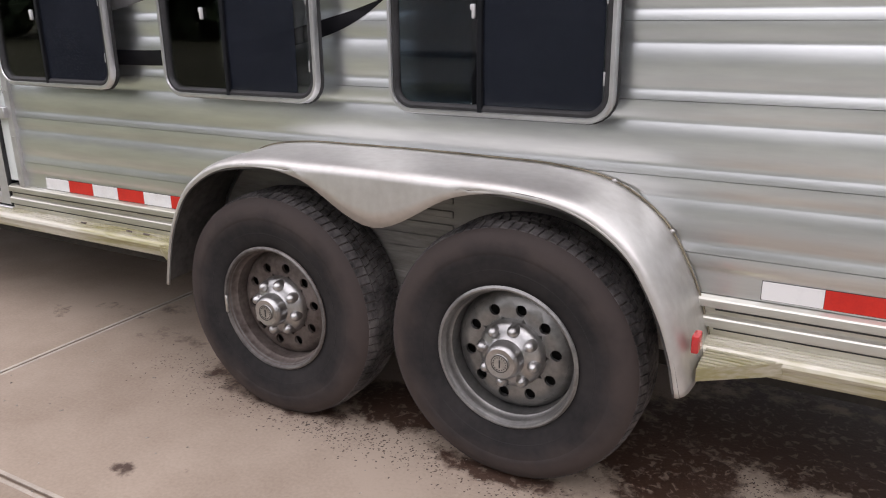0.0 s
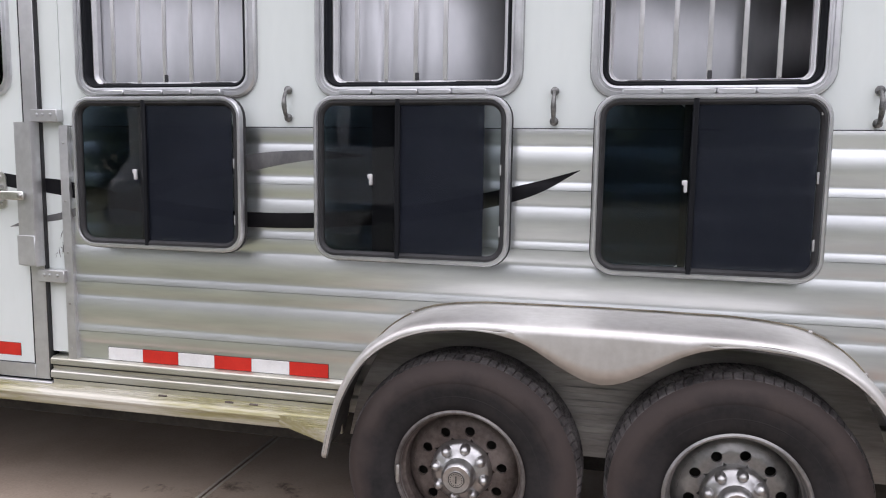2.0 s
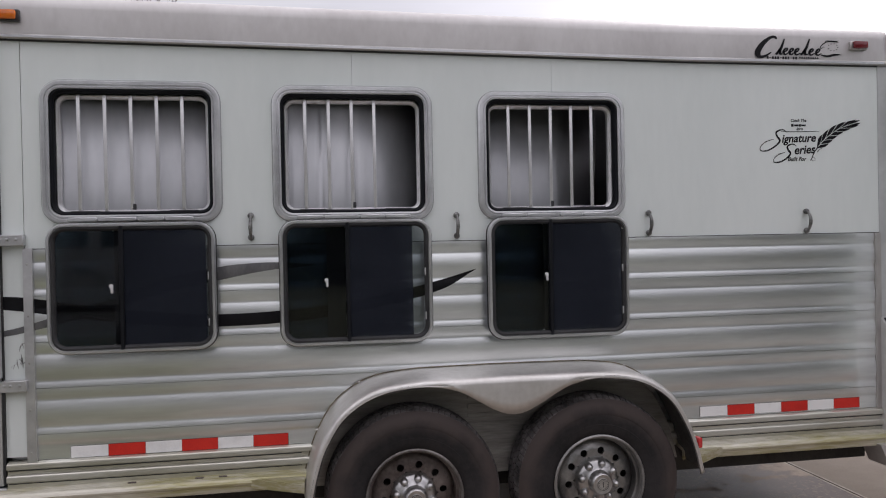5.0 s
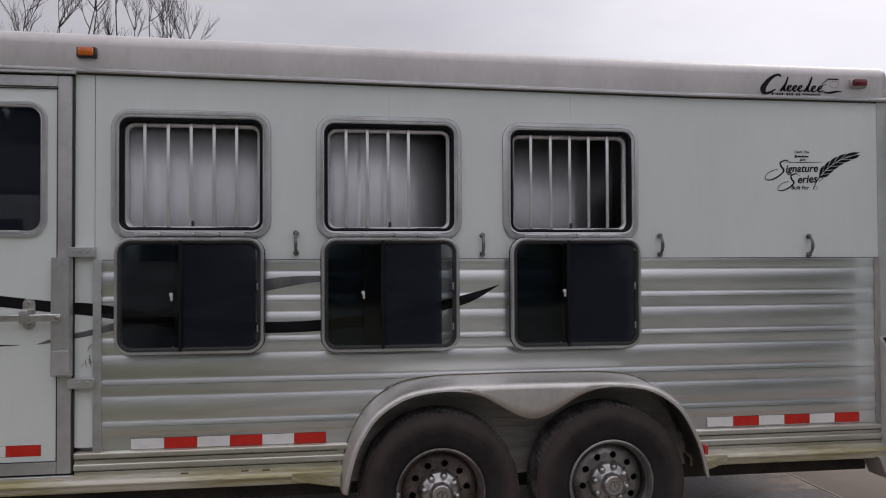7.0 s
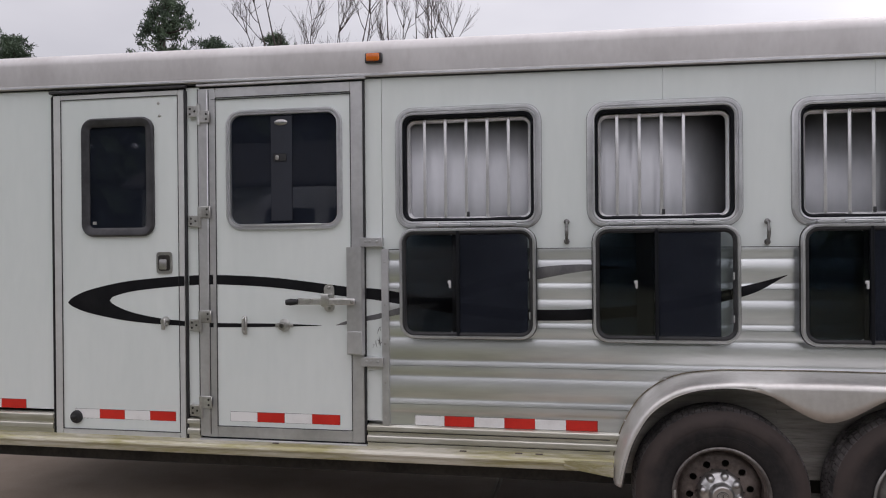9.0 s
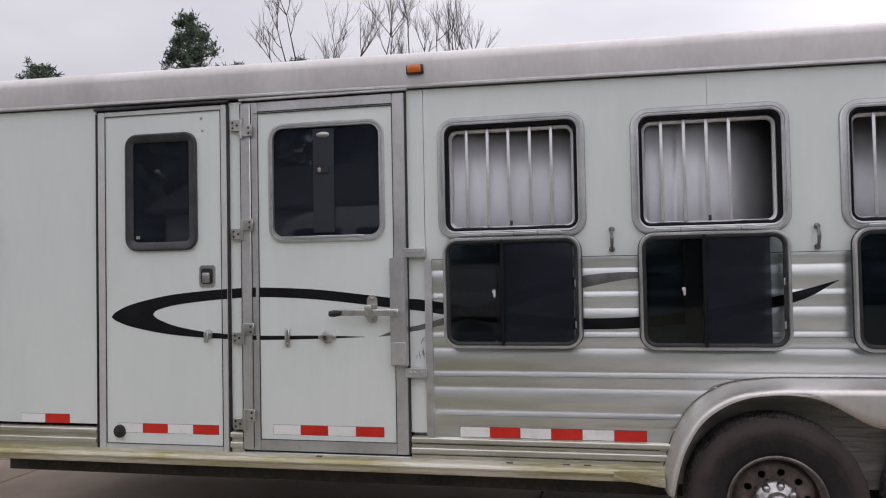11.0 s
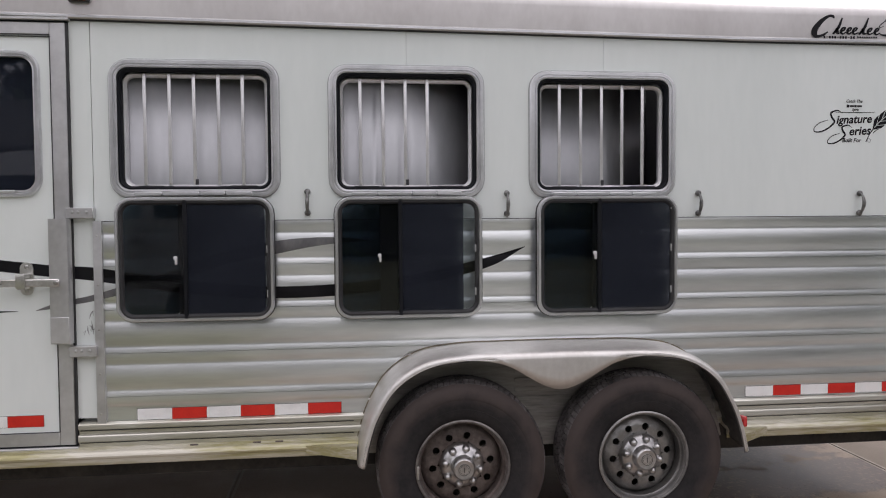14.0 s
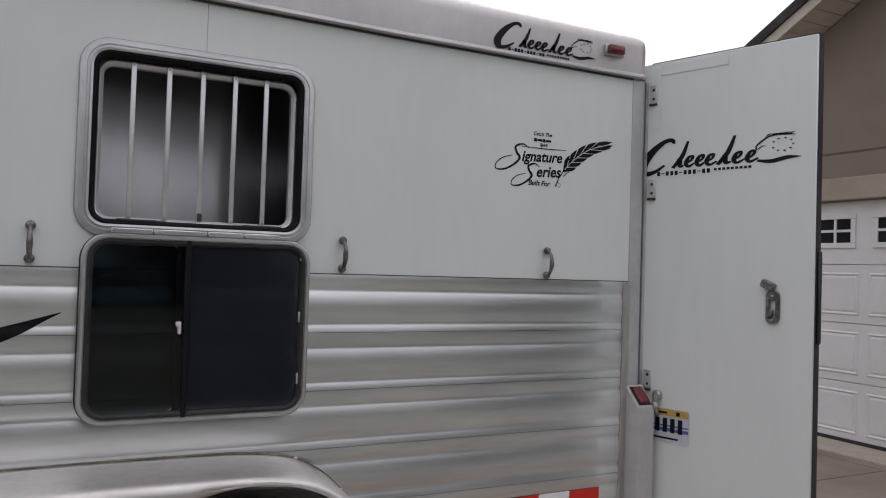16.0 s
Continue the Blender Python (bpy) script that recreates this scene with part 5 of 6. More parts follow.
def maker_mark(place, size, parent):
    """A dark script-like mark: a large crescent, a run of loops, a long tail and a small maned head."""
    bm = bmesh.new()
    at = lambda u, v: place(u * size, v * size)
    w = 0.030
    stroke(bm, [(0.235, 0.31, 0.010), (0.215, 0.345, 0.03), (0.165, 0.335, w), (0.085, 0.25, 0.042), (0.02, 0.12, 0.050), (0.03, 0.03, 0.040), (0.10, 0.04, 0.026), (0.17, 0.10, 0.012)], at)
    x = 0.235
    for rise, wide, tall in ((1, 0.065, 0.26), (0, 0.055, 0.10), (0, 0.050, 0.11), (0, 0.065, 0.10), (1, 0.075, 0.27), (0, 0.065, 0.11), (0, 0.065, 0.11)):
        s = 0.35 * tall
        if rise:
            stroke(bm, [(x - 0.01, 0.065, 0.020), (x + s * 0.55, tall * 0.65, 0.024), (x + s, tall + 0.06, 0.012)], at)
            stroke(bm, [(x + 0.01, 0.10, 0.010), (x + 0.038, 0.155, 0.020), (x + 0.040, 0.08, 0.022), (x + wide, 0.085, 0.010)], at)
        else:
            stroke(bm, [(x - 0.002, 0.10, 0.010), (x + 0.034, 0.130, 0.014), (x + 0.044, 0.168, 0.016), (x + 0.018, 0.160, 0.018), (x + 0.000, 0.105, 0.022), (x + 0.018, 0.070, 0.018), (x + wide, 0.100, 0.010)], at)
        x += wide + 0.014
    stroke(bm, [(x - 0.02, 0.075, 0.014), (x + 0.06, 0.060, 0.026), (x + 0.15, 0.085, 0.024), (x + 0.225, 0.085, 0.004)], at)
    # small maned head beside stars
    stroke(bm, [(0.745, 0.205, 0.006), (0.765, 0.235, 0.010), (0.790, 0.262, 0.010), (0.815, 0.285, 0.010), (0.86, 0.30, 0.014), (0.91, 0.298, 0.016), (0.965, 0.285, 0.004)], at)
    stroke(bm, [(0.745, 0.205, 0.008), (0.752, 0.178, 0.006), (0.785, 0.205, 0.006), (0.80, 0.20, 0.003)], at)
    for k in range(6):
        u = 0.80 + 0.026 * k
        ribbon(bm, [(u, 0.288, 0.002), (u + 0.015, 0.305, 0.012), (u + 0.035, 0.312, 0.002)], at)
    for k in range(9):
        a = radians(150 - 38 * k)
        u, v = 0.895 + 0.058 * math.cos(a), 0.205 + 0.058 * math.sin(a)
        ring = [bm.verts.new(at(u + (0.011 if q % 2 == 0 else 0.0045) * math.cos(radians(90 + 36 * q)), v + (0.011 if q % 2 == 0 else 0.0045) * math.sin(radians(90 + 36 * q)))) for q in range(10)]
        bm.faces.new(ring)
    ob = part("maker_mark", bm, BLACK, parent, "black script maker's mark")
    for k in range(12):
        tall = 0.009 if k in (1, 5, 9) else 0.042
        u, v = 0.12 + 0.030 * k, 0.018 if k in (1, 5, 9) else 0.016
        part("print_bar", ribbon(bmesh.new(), [(u, v, tall), (u + 0.020, v, tall)], at), BLACK, ob)
    for k in range(9):
        u = 0.495 + 0.026 * k
        part("print_bar", ribbon(bmesh.new(), [(u, 0.024, 0.024), (u + 0.018, 0.024, 0.024)], at), BLACK, ob)
    return ob


maker_mark(lambda u, v: (1.384 + u, -0.0140 - 0.0012, 2.362 + v * 0.66), 0.474, rail_ob)


def series_mark():
    """Two lines of slanted script with swash capitals, small print round them, and a dark feather."""
    at = lambda x, z: (x, -0.0011, z)
    lay = lambda x, z, turn=0.0: Matrix.Translation(at(x, z)) @ Matrix.Rotation(radians(-turn), 4, "Y") @ pose(0, 0, 0, 90, 0, 0)
    bm = bmesh.new()
    for x, z, k in ((1.500, 1.950, 1.0), (1.560, 1.886, 0.86)):
        swash = [(0.056, 0.046, 0.002), (0.030, 0.060, 0.006), (-0.004, 0.048, 0.009), (0.000, 0.026, 0.010), (0.014, 0.004, 0.010), (-0.010, -0.022, 0.008), (-0.052, -0.044, 0.007), (-0.090, -0.046, 0.005), (-0.092, -0.026, 0.004), (-0.064, -0.002, 0.004), (-0.020, 0.012, 0.003)]
        stroke(bm, [(x + u * k, z + v * k, w) for u, v, w in swash], at, 7, 1.0)
    stroke(bm, [(1.520, 2.001, 0.002), (1.62, 2.000, 0.004), (1.735, 2.003, 0.002)], at, 6, 1.0)
    stroke(bm, [(1.735, 1.957, 0.004), (1.752, 1.972, 0.003), (1.762, 1.992, 0.002)], at, 5, 1.0)
    stroke(bm, [(1.722, 1.898, 0.004), (1.738, 1.912, 0.003), (1.752, 1.918, 0.002)], at, 5, 1.0)
    # feather: quill and slanted barbs
    quill = curve_through([(1.684, 1.854), (1.712, 1.905), (1.766, 1.963), (1.850, 2.018), (1.972, 2.055)], 8)
    ribbon(bm, [(u, v, 0.0050) for u, v in quill[:12]], at)

    def vane(g, out):
        """A point of the feather: g along the quill, out to its side."""
        i = min(max(g, 0.0), 0.999) * (len(quill) - 1)
        j = int(i)
        u, v = (quill[j][c] + (quill[j + 1][c] - quill[j][c]) * (i - j) for c in (0, 1))
        du, dv = quill[j + 1][0] - quill[j][0], quill[j + 1][1] - quill[j][1]
        d = math.hypot(du, dv)
        return at(u - dv / d * out, v + du / d * out)

    for side, count, reach in ((1, 6, 0.027), (-1, 7, 0.030)):
        for k in range(count):
            g0 = 0.30 + 0.66 * k / count
            g1 = g0 + 0.66 * 0.86 / count
            deep = lambda g: side * reach * (math.sin(math.pi * min(1.0, 0.22 + 0.78 * g)) ** 0.7)
            outline = [vane(g0, side * 0.0016), vane(g1, side * 0.0016)]
            outline += [vane(min(0.995, g1 + 0.12), deep(g1)), vane(min(0.96, (g0 + g1) / 2 + 0.125), deep((g0 + g1) / 2) * 1.06), vane(min(0.93, g0 + 0.12), deep(g0))]
            bm.faces.new([bm.verts.new(p) for p in outline])
    part("series_mark", bm, BLACK, trailer, "black script mark with a feather")
    written("lettering", "ignature", 0.058, lay(1.618, 1.948, 2.0), BLACK, trailer, bold=0.0016)
    written("lettering", "eries", 0.060, lay(1.650, 1.890, 3.0), BLACK, trailer, bold=0.0016)
    written("lettering", "Catch The", 0.0205, lay(1.618, 2.050), BLACK, trailer, bold=0.0006)
    written("lettering", "Spirit", 0.0165, lay(1.624, 2.009), BLACK, trailer, bold=0.0006)
    written("lettering", "Built For", 0.0285, lay(1.606, 1.853), BLACK, trailer, bold=0.0008)
    for x, w, h in ((1.578, 0.014, 0.014), (1.594, 0.024, 0.009), (1.620, 0.012, 0.012), (1.634, 0.026, 0.009)):
        part("print_bar", ribbon(bmesh.new(), [(x, 2.032, h), (x + w, 2.032, h)], at), BLACK, trailer)
    ring = [(1.700 + 0.009 * math.cos(radians(a)), 1.862 + 0.009 * math.sin(radians(a)), 0.002) for a in range(0, 361, 30)]
    part("print_ring", ribbon(bmesh.new(), ring, at), BLACK, trailer)


series_mark()


# ---- tail light box and rear door ----
bm = bmesh.new()
loft(bm, [[(x, -0.088, 0.42), (x, 0.0, 0.42), (x, 0.0, 1.050), (x, -0.010, 1.050), (x, -0.088, 0.972)] for x in (2.060, 2.146)])
housing = part("tail_light_box", bm, surface("pale_grey_painted_box", (0.50, 0.50, 0.49), (0.62, 0.62, 0.61), 3, 40, 0.45, 0.08, metal=0.3, bump=0.03), trailer, "pale tail light box with slanted top")
bm = boxed(2.078, 2.130, -0.040, 0.040, 0.0005, 0.016, bevel=0.007, seg=2)
bm.transform(Matrix.Translation((0, -0.049, 1.011)) @ pose(0, 0, 0, 45, 0, 0))
part("lens", bm, RED_LENS, housing)
bm = boxed(2.072, 2.136, -0.046, 0.046, 0.0002, 0.005, bevel=0.002)
bm.transform(Matrix.Translation((0, -0.049, 1.011)) @ pose(0, 0, 0, 45, 0, 0))
part("lens_rim", bm, GASKET, housing)

DOOR_HINGE, DOOR_FREE, DOOR_LOW, DOOR_TOP = Vector((2.166, -0.006)), Vector((2.372, -0.655)), 0.478, 2.415
dirn = (DOOR_FREE - DOOR_HINGE).normalized()
wide = (DOOR_FREE - DOOR_HINGE).length
# local frame of the open leaf: x along the leaf, y out of the face that is seen, z up
leaf_m = Matrix(((dirn.x, dirn.y, 0, DOOR_HINGE.x), (dirn.y, -dirn.x, 0, DOOR_HINGE.y), (0, 0, 1, 0), (0, 0, 0, 1)))


def leafed(bm):
    bm.transform(leaf_m)
    return bm


part("door_jamb", boxed(2.1485, 2.172, 0.006, 0.055, 0.45, LIP - 0.003), ALU_FRAME, trailer)
rear_leaf = part("rear_door", leafed(boxed(-0.045, wide, -0.045, 0.0, DOOR_LOW, DOOR_TOP, bevel=0.004)), WHITE, trailer, "white rear door swung wide open")
part("edge_seal", leafed(boxed(wide + 0.0005, wide + 0.004, -0.043, -0.003, DOOR_LOW, DOOR_TOP)), GASKET, rear_leaf)
part("edge_seal", leafed(boxed(0.0, wide, -0.043, -0.0025, DOOR_TOP + 0.0003, DOOR_TOP + 0.003)), GASKET, rear_leaf)
part("rub_strip", leafed(boxed(wide + 0.0045, wide + 0.012, -0.040, -0.012, 1.28, 1.62, bevel=0.004)), GASKET, rear_leaf)
part("patch_plate", leafed(boxed(0.005, 0.045, 0.0002, 0.003, 2.13, 2.395, bevel=0.001)), WHITE, rear_leaf)
part("patch_plate", leafed(boxed(0.0455, 0.342, 0.0002, 0.003, 2.358, 2.402, bevel=0.001)), WHITE, rear_leaf)
for z in (2.28, 1.878, 1.075):
    bm = boxed(-0.004, 0.030, 0.0002, 0.009, z - 0.038, z + 0.042, bevel=0.002)
    hinge = part("hinge", leafed(bm), ALU_FRAME, rear_leaf)
    bm = boxed(-0.004, 0.030, 0.0002, 0.012, z - 0.046, z - 0.0385)
    for dz in (-0.018, 0.020):
        turned(bm, 0.016, z + dz, [(0.0005, 0.0125), (0.004, 0.012), (0.0065, 0.0092), (0.0005, 0.009)], 10)
    part("hinge_bolt", leafed(bm), DARK_METAL, hinge)
mark_at = lambda u, v: tuple(leaf_m @ Vector((-0.044 + u, 0.0016, 1.934 + v * 0.62)))
maker_mark(mark_at, 0.672, rear_leaf)
# slot latch with its tilted cap
bm = bmesh.new()
ring_frame(bm, 0.510, 0.560, 1.346, 1.470, 0.022, [(0, 0.0003), (0, 0.012), (-0.003, 0.015), (-0.013, 0.015), (-0.014, 0.0003)])
box(bm, 0.522, 0.548, 0.0003, 0.016, 1.432, 1.462, bevel=0.004)
box(bm, 0.514, 0.538, 0.0003, 0.022, 1.372, 1.398, bevel=0.004)
box(bm, 0.522, 0.548, 0.0003, 0.014, 1.352, 1.368, bevel=0.003)
cap = bmesh.new()
box(cap, -0.030, 0.024, 0.0003, 0.026, -0.014, 0.016, bevel=0.005)
cap.transform(Matrix.Translation((0.521, 0, 1.487)) @ pose(0, 0, 0, 0, 24, 0))
part("slot_latch", leafed(bm), IRON, rear_leaf, "dark steel slot latch")
part("latch_cap", leafed(cap), IRON, rear_leaf)
for z in (1.449, 1.360):
    bm = bmesh.new()
    turned(bm, 0.535, z, [(0.0004, 0.0195), (0.004, 0.0185), (0.0055, 0.0162), (0.0004, 0.0160)], 10)
    part("latch_bolt", leafed(bm), CHROME, rear_leaf)
bm = boxed(0.050, 0.085, 0.0003, 0.030, 1.000, 1.035, bevel=0.008)
tube(bm, [(0.068, 0.012, 0.94), (0.068, 0.030, 0.965), (0.068, 0.030, 1.03)], 0.011, 10)
turned(bm, 0.068, 0.975, [(0.0005, 0.052), (0.014, 0.050), (0.018, 0.040), (0.010, 0.028), (0.0005, 0.028)], 14)
part("plate_lamp", leafed(bm), STEEL, rear_leaf)
# number plate with its characters as bars
plate_ob = part("number_plate", leafed(plate(bmesh.new(), -0.030, 0.208, 0.825, 0.966, 0.012, 0.0004, 0.0024)), surface("pale_number_plate", (0.50, 0.52, 0.60), (0.62, 0.64, 0.70), 8, 60, 0.4), rear_leaf, "number plate with dark bars")
bm = boxed(-0.026, 0.204, 0.0025, 0.0030, 0.935, 0.962)
part("plate_band", leafed(bm), surface("ochre_print", (0.52, 0.33, 0.08), (0.62, 0.42, 0.12), 8, 60, 0.4), plate_ob)
bm = boxed(-0.026, 0.204, 0.0025, 0.0030, 0.872, 0.886)
box(bm, -0.026, 0.204, 0.0025, 0.0030, 0.892, 0.898)
part("plate_band", leafed(bm), surface("blue_print", (0.06, 0.10, 0.30), (0.10, 0.15, 0.38), 8, 60, 0.4), plate_ob)
bm = bmesh.new()
for k in range(6):
    box(bm, -0.012 + 0.034 * k, 0.008 + 0.034 * k, 0.0031, 0.0036, 0.868, 0.926)
box(bm, 0.0, 0.16, 0.0031, 0.0036, 0.840, 0.848)
box(bm, 0.04, 0.11, 0.0031, 0.0036, 0.944, 0.952)
box(bm, 0.150, 0.166, 0.0031, 0.0036, 0.940, 0.956)
part("plate_bars", leafed(bm), BLACK, plate_ob)
for k in range(5):
    a, b = ((0.004, 0.036), (0.037, 0.187), (0.188, 0.338), (0.339, 0.489), (0.490, 0.640))[k]
    part("tape_piece", leafed(boxed(a, b, 0.0003, 0.0017, DOOR_LOW + 0.012, DOOR_LOW + 0.062)), TAPE_RED if k % 2 == 0 else TAPE_WHITE, rear_leaf)


# ---- ground ----
bm = bmesh.new()
bmesh.ops.create_grid(bm, x_segments=2, y_segments=2, size=900)
ground = finish("ground", bm, GRASS, 0)
ground.location.z = -0.04
tagged(ground, "winter lawn round the driveway", "ground", kind="structure")

JOINTS_X, JOINTS_Y = (-12.8, -9.03, -5.29, -1.545, 2.20, 5.94), (-5.60, -1.50, -0.935, 1.40, 3.74, 6.1)
bm = boxed(JOINTS_X[0], -1.546, JOINTS_Y[2], JOINTS_Y[-1], -0.10, -0.009)
box(bm, -1.545, 2.195, JOINTS_Y[1], JOINTS_Y[-1], -0.10, -0.009)
box(bm, 2.20, 6.60, JOINTS_Y[1], JOINTS_Y[-1], -0.10, -0.009)
box(bm, -1.545, 6.60, JOINTS_Y[0], JOINTS_Y[1] - 0.0005, -0.10, -0.009)
drive = tagged(finish("driveway", bm, CONCRETE, 0), "tan concrete driveway with dark wet dirt stains and painted shade", "driveway", kind="structure")


def slab(x0, x1, y0, y1):
    bm = boxed(x0 + 0.005, x1 - 0.005, y0 + 0.005, y1 - 0.005, -0.0085, 0.0, bevel=0.0075, seg=2)
    return part("slab", bm, CONCRETE_PALE if y0 < -3 else CONCRETE if x0 < 2 else CONCRETE_DARK, drive)


for x0, x1 in zip(JOINTS_X, JOINTS_X[1:] + (6.45,)):
    rows = JOINTS_Y[2:] if x0 < -2 else JOINTS_Y[1:]
    rows = JOINTS_Y if x0 > -2 else rows
    for y0, y1 in zip(rows, rows[1:]):
        slab(x0, x1, y0, y1)

# worn pale lips on both sides of the joints
LIP_PALE = surface("worn_pale_concrete", (0.33, 0.285, 0.24), (0.47, 0.42, 0.36), 6, 90, 0.85, 0.05, bump=0.3)
for side in (-1, 1):
    part("joint_lip", boxed(-1.545 + side * 0.013 - 0.007, -1.545 + side * 0.013 + 0.007, -0.92, 1.38, -0.004, 0.0012, bevel=0.001), LIP_PALE, drive)
    part("joint_lip", boxed(2.20 + side * 0.013 - 0.007, 2.20 + side * 0.013 + 0.007, -0.92, 1.38, -0.004, 0.0012, bevel=0.001), LIP_PALE, drive)
    part("joint_lip", boxed(-1.52, 2.18, -0.935 + side * 0.013 - 0.007, -0.935 + side * 0.013 + 0.007, -0.004, 0.0012, bevel=0.001), LIP_PALE, drive)

# washed-out crumbs of dirt round the tyres
random.seed(11)
verts, faces = [], []
for k in range(3600):
    cx, cy, sx, sy = random.choice(((-0.35, -0.26, 0.30, 0.04), (0.05, -0.15, 0.20, 0.08), (0.45, -0.27, 0.30, 0.05), (0.95, -0.02, 0.35, 0.22), (1.2, 0.1, 0.4, 0.25), (-0.62, -0.12, 0.16, 0.10), (-0.85, -0.12, 0.16, 0.08), (0.60, -0.30, 0.35, 0.05), (1.12, -0.04, 0.13, 0.09), (1.15, 0.06, 0.16, 0.08), (-0.15, -0.27, 0.14, 0.05)))
    x, y, r = random.gauss(cx, sx), random.gauss(cy, sy), random.uniform(0.0008, 0.0034)
    a, long = random.random() * 6, r * random.uniform(1, 2.2)
    c, d, n = math.cos(a), math.sin(a), len(verts)
    verts += [(x + long * c, y + long * d, r * 0.3), (x - r * d, y + r * c, r * 0.25), (x - long * c, y - long * d, r * 0.2), (x + r * d, y - r * c, r * 0.3), (x, y, r * 0.75), (x, y, -r * 0.2)]
    faces += [(n, n + 1, n + 4), (n + 1, n + 2, n + 4), (n + 2, n + 3, n + 4), (n + 3, n, n + 4), (n + 1, n, n + 5), (n + 2, n + 1, n + 5), (n + 3, n + 2, n + 5), (n, n + 3, n + 5)]
mesh = bpy.data.meshes.new("dirt_crumbs")
mesh.from_pydata(verts, [], faces)
mesh.materials.append(surface("wet_dirt", (0.05, 0.034, 0.026), (0.12, 0.085, 0.066), 20, 90, 0.7, 0.1))
tagged(new("dirt_crumbs", mesh), "wet dirt crumbs washed under the tyres", "dirt", kind="stuff")

# one fallen leaf beside the wet patch
bm = bmesh.new()
rows = []
for k in range(7):
    f = k / 6
    half = 0.013 * math.sin(math.pi * min(1.0, 0.06 + 0.94 * f)) ** 0.8 + 0.0006
    rows.append([bm.verts.new((0.052 * (f - 0.5), v * half, 0.003 + 0.004 * abs(v) + 0.006 * (f - 0.5) ** 2 * 4)) for v in (-1, -0.5, 0, 0.5, 1)])
for a, b in zip(rows, rows[1:]):
    for q in range(4):
        bm.faces.new((a[q], a[q + 1], b[q + 1], b[q]))
bm.transform(pose(0.877, -0.288, 0.0, 0, 0, -32))
leaf = finish("fallen_leaf", bm, surface("yellow_leaf", (0.50, 0.36, 0.02), (0.66, 0.50, 0.05), 40, 160, 0.55, 0.08, bump=0.15))
leaf.modifiers.new("thickness", "SOLIDIFY").thickness = 0.0006
tagged(leaf, "small yellow fallen leaf on the concrete driveway", "leaf")
bm = bmesh.new()
for k in range(140):
    x, y, r = random.uniform(-2.2, 1.6), random.uniform(-1.5, -0.2), random.uniform(0.0015, 0.0045)
    bmesh.ops.create_icosphere(bm, subdivisions=1, radius=1.0, matrix=Matrix.Translation((x, y, r * 0.3)) @ Matrix.Rotation(random.random() * 6, 4, "Z") @ Matrix.Diagonal((r * random.uniform(1, 2.5), r, r * 0.5, 1)))
tagged(finish("loose_grit", bm, surface("pale_grit", (0.10, 0.085, 0.07), (0.42, 0.38, 0.33), 30, 90, 0.9, 0.05), 0), "scattered grit and leaf bits on concrete", "grit", kind="stuff")


# ---- garage house ----
GX = 6.50
house = thing("garage_house", "taupe stucco house with a white panelled garage door", "house")
Y_RIGHT, Y_LEFT, APEX, EAVE = -3.3, 4.35, 0.55, 2.96
SLOPE = 0.50
DOOR_Y0, DOOR_Y1, DOOR_H = -1.496, 3.200, 2.265
ridge = EAVE + SLOPE * (Y_LEFT - APEX)
bm = bmesh.new()
front = [(Y_LEFT, 0.0), (DOOR_Y1, 0.0), (DOOR_Y1, DOOR_H), (DOOR_Y0, DOOR_H), (DOOR_Y0, 0.0), (Y_RIGHT, 0.0), (Y_RIGHT, EAVE), (APEX, ridge), (Y_LEFT, EAVE)]
loft(bm, [[(x, y, z - 0.05 if z == 0 else z) for y, z in front] for x in (GX, GX + 0.22)])
part("front_wall", bm, STUCCO, house, smooth=0)
for y in (Y_LEFT - 0.22, Y_RIGHT):
    part("side_wall", boxed(GX + 0.2205, GX + 8.0, y, y + 0.22, -0.05, EAVE), STUCCO, house)
bm = boxed(GX - 0.045, GX - 0.0005, DOOR_Y0 - 0.16, DOOR_Y1 + 0.16, DOOR_H + 0.004, DOOR_H + 0.215, bevel=0.008)
part("header_trim", bm, STUCCO_TRIM, house, "beige stucco band over the garage door")
for y0, y1 in ((DOOR_Y1 + 0.002, DOOR_Y1 + 0.16), (DOOR_Y0 - 0.16, DOOR_Y0 - 0.002)):
    part("side_trim", boxed(GX - 0.042, GX - 0.0005, y0, y1, -0.05, DOOR_H + 0.003, bevel=0.008), STUCCO_TRIM, house)
part("control_joint", boxed(GX - 0.006, GX - 0.0004, Y_RIGHT, Y_LEFT, 2.715, 2.727), surface("joint_shadow_bead", (0.12, 0.10, 0.085), (0.15, 0.13, 0.11), 4, 60, 0.9), house)
part("concrete_sill", boxed(GX - 0.42, GX + 0.3, DOOR_Y0 - 0.15, DOOR_Y1 + 0.15, -0.05, 0.016, bevel=0.006), surface("pale_concrete_sill", (0.36, 0.31, 0.26), (0.45, 0.40, 0.34), 3, 60, 0.85), house)
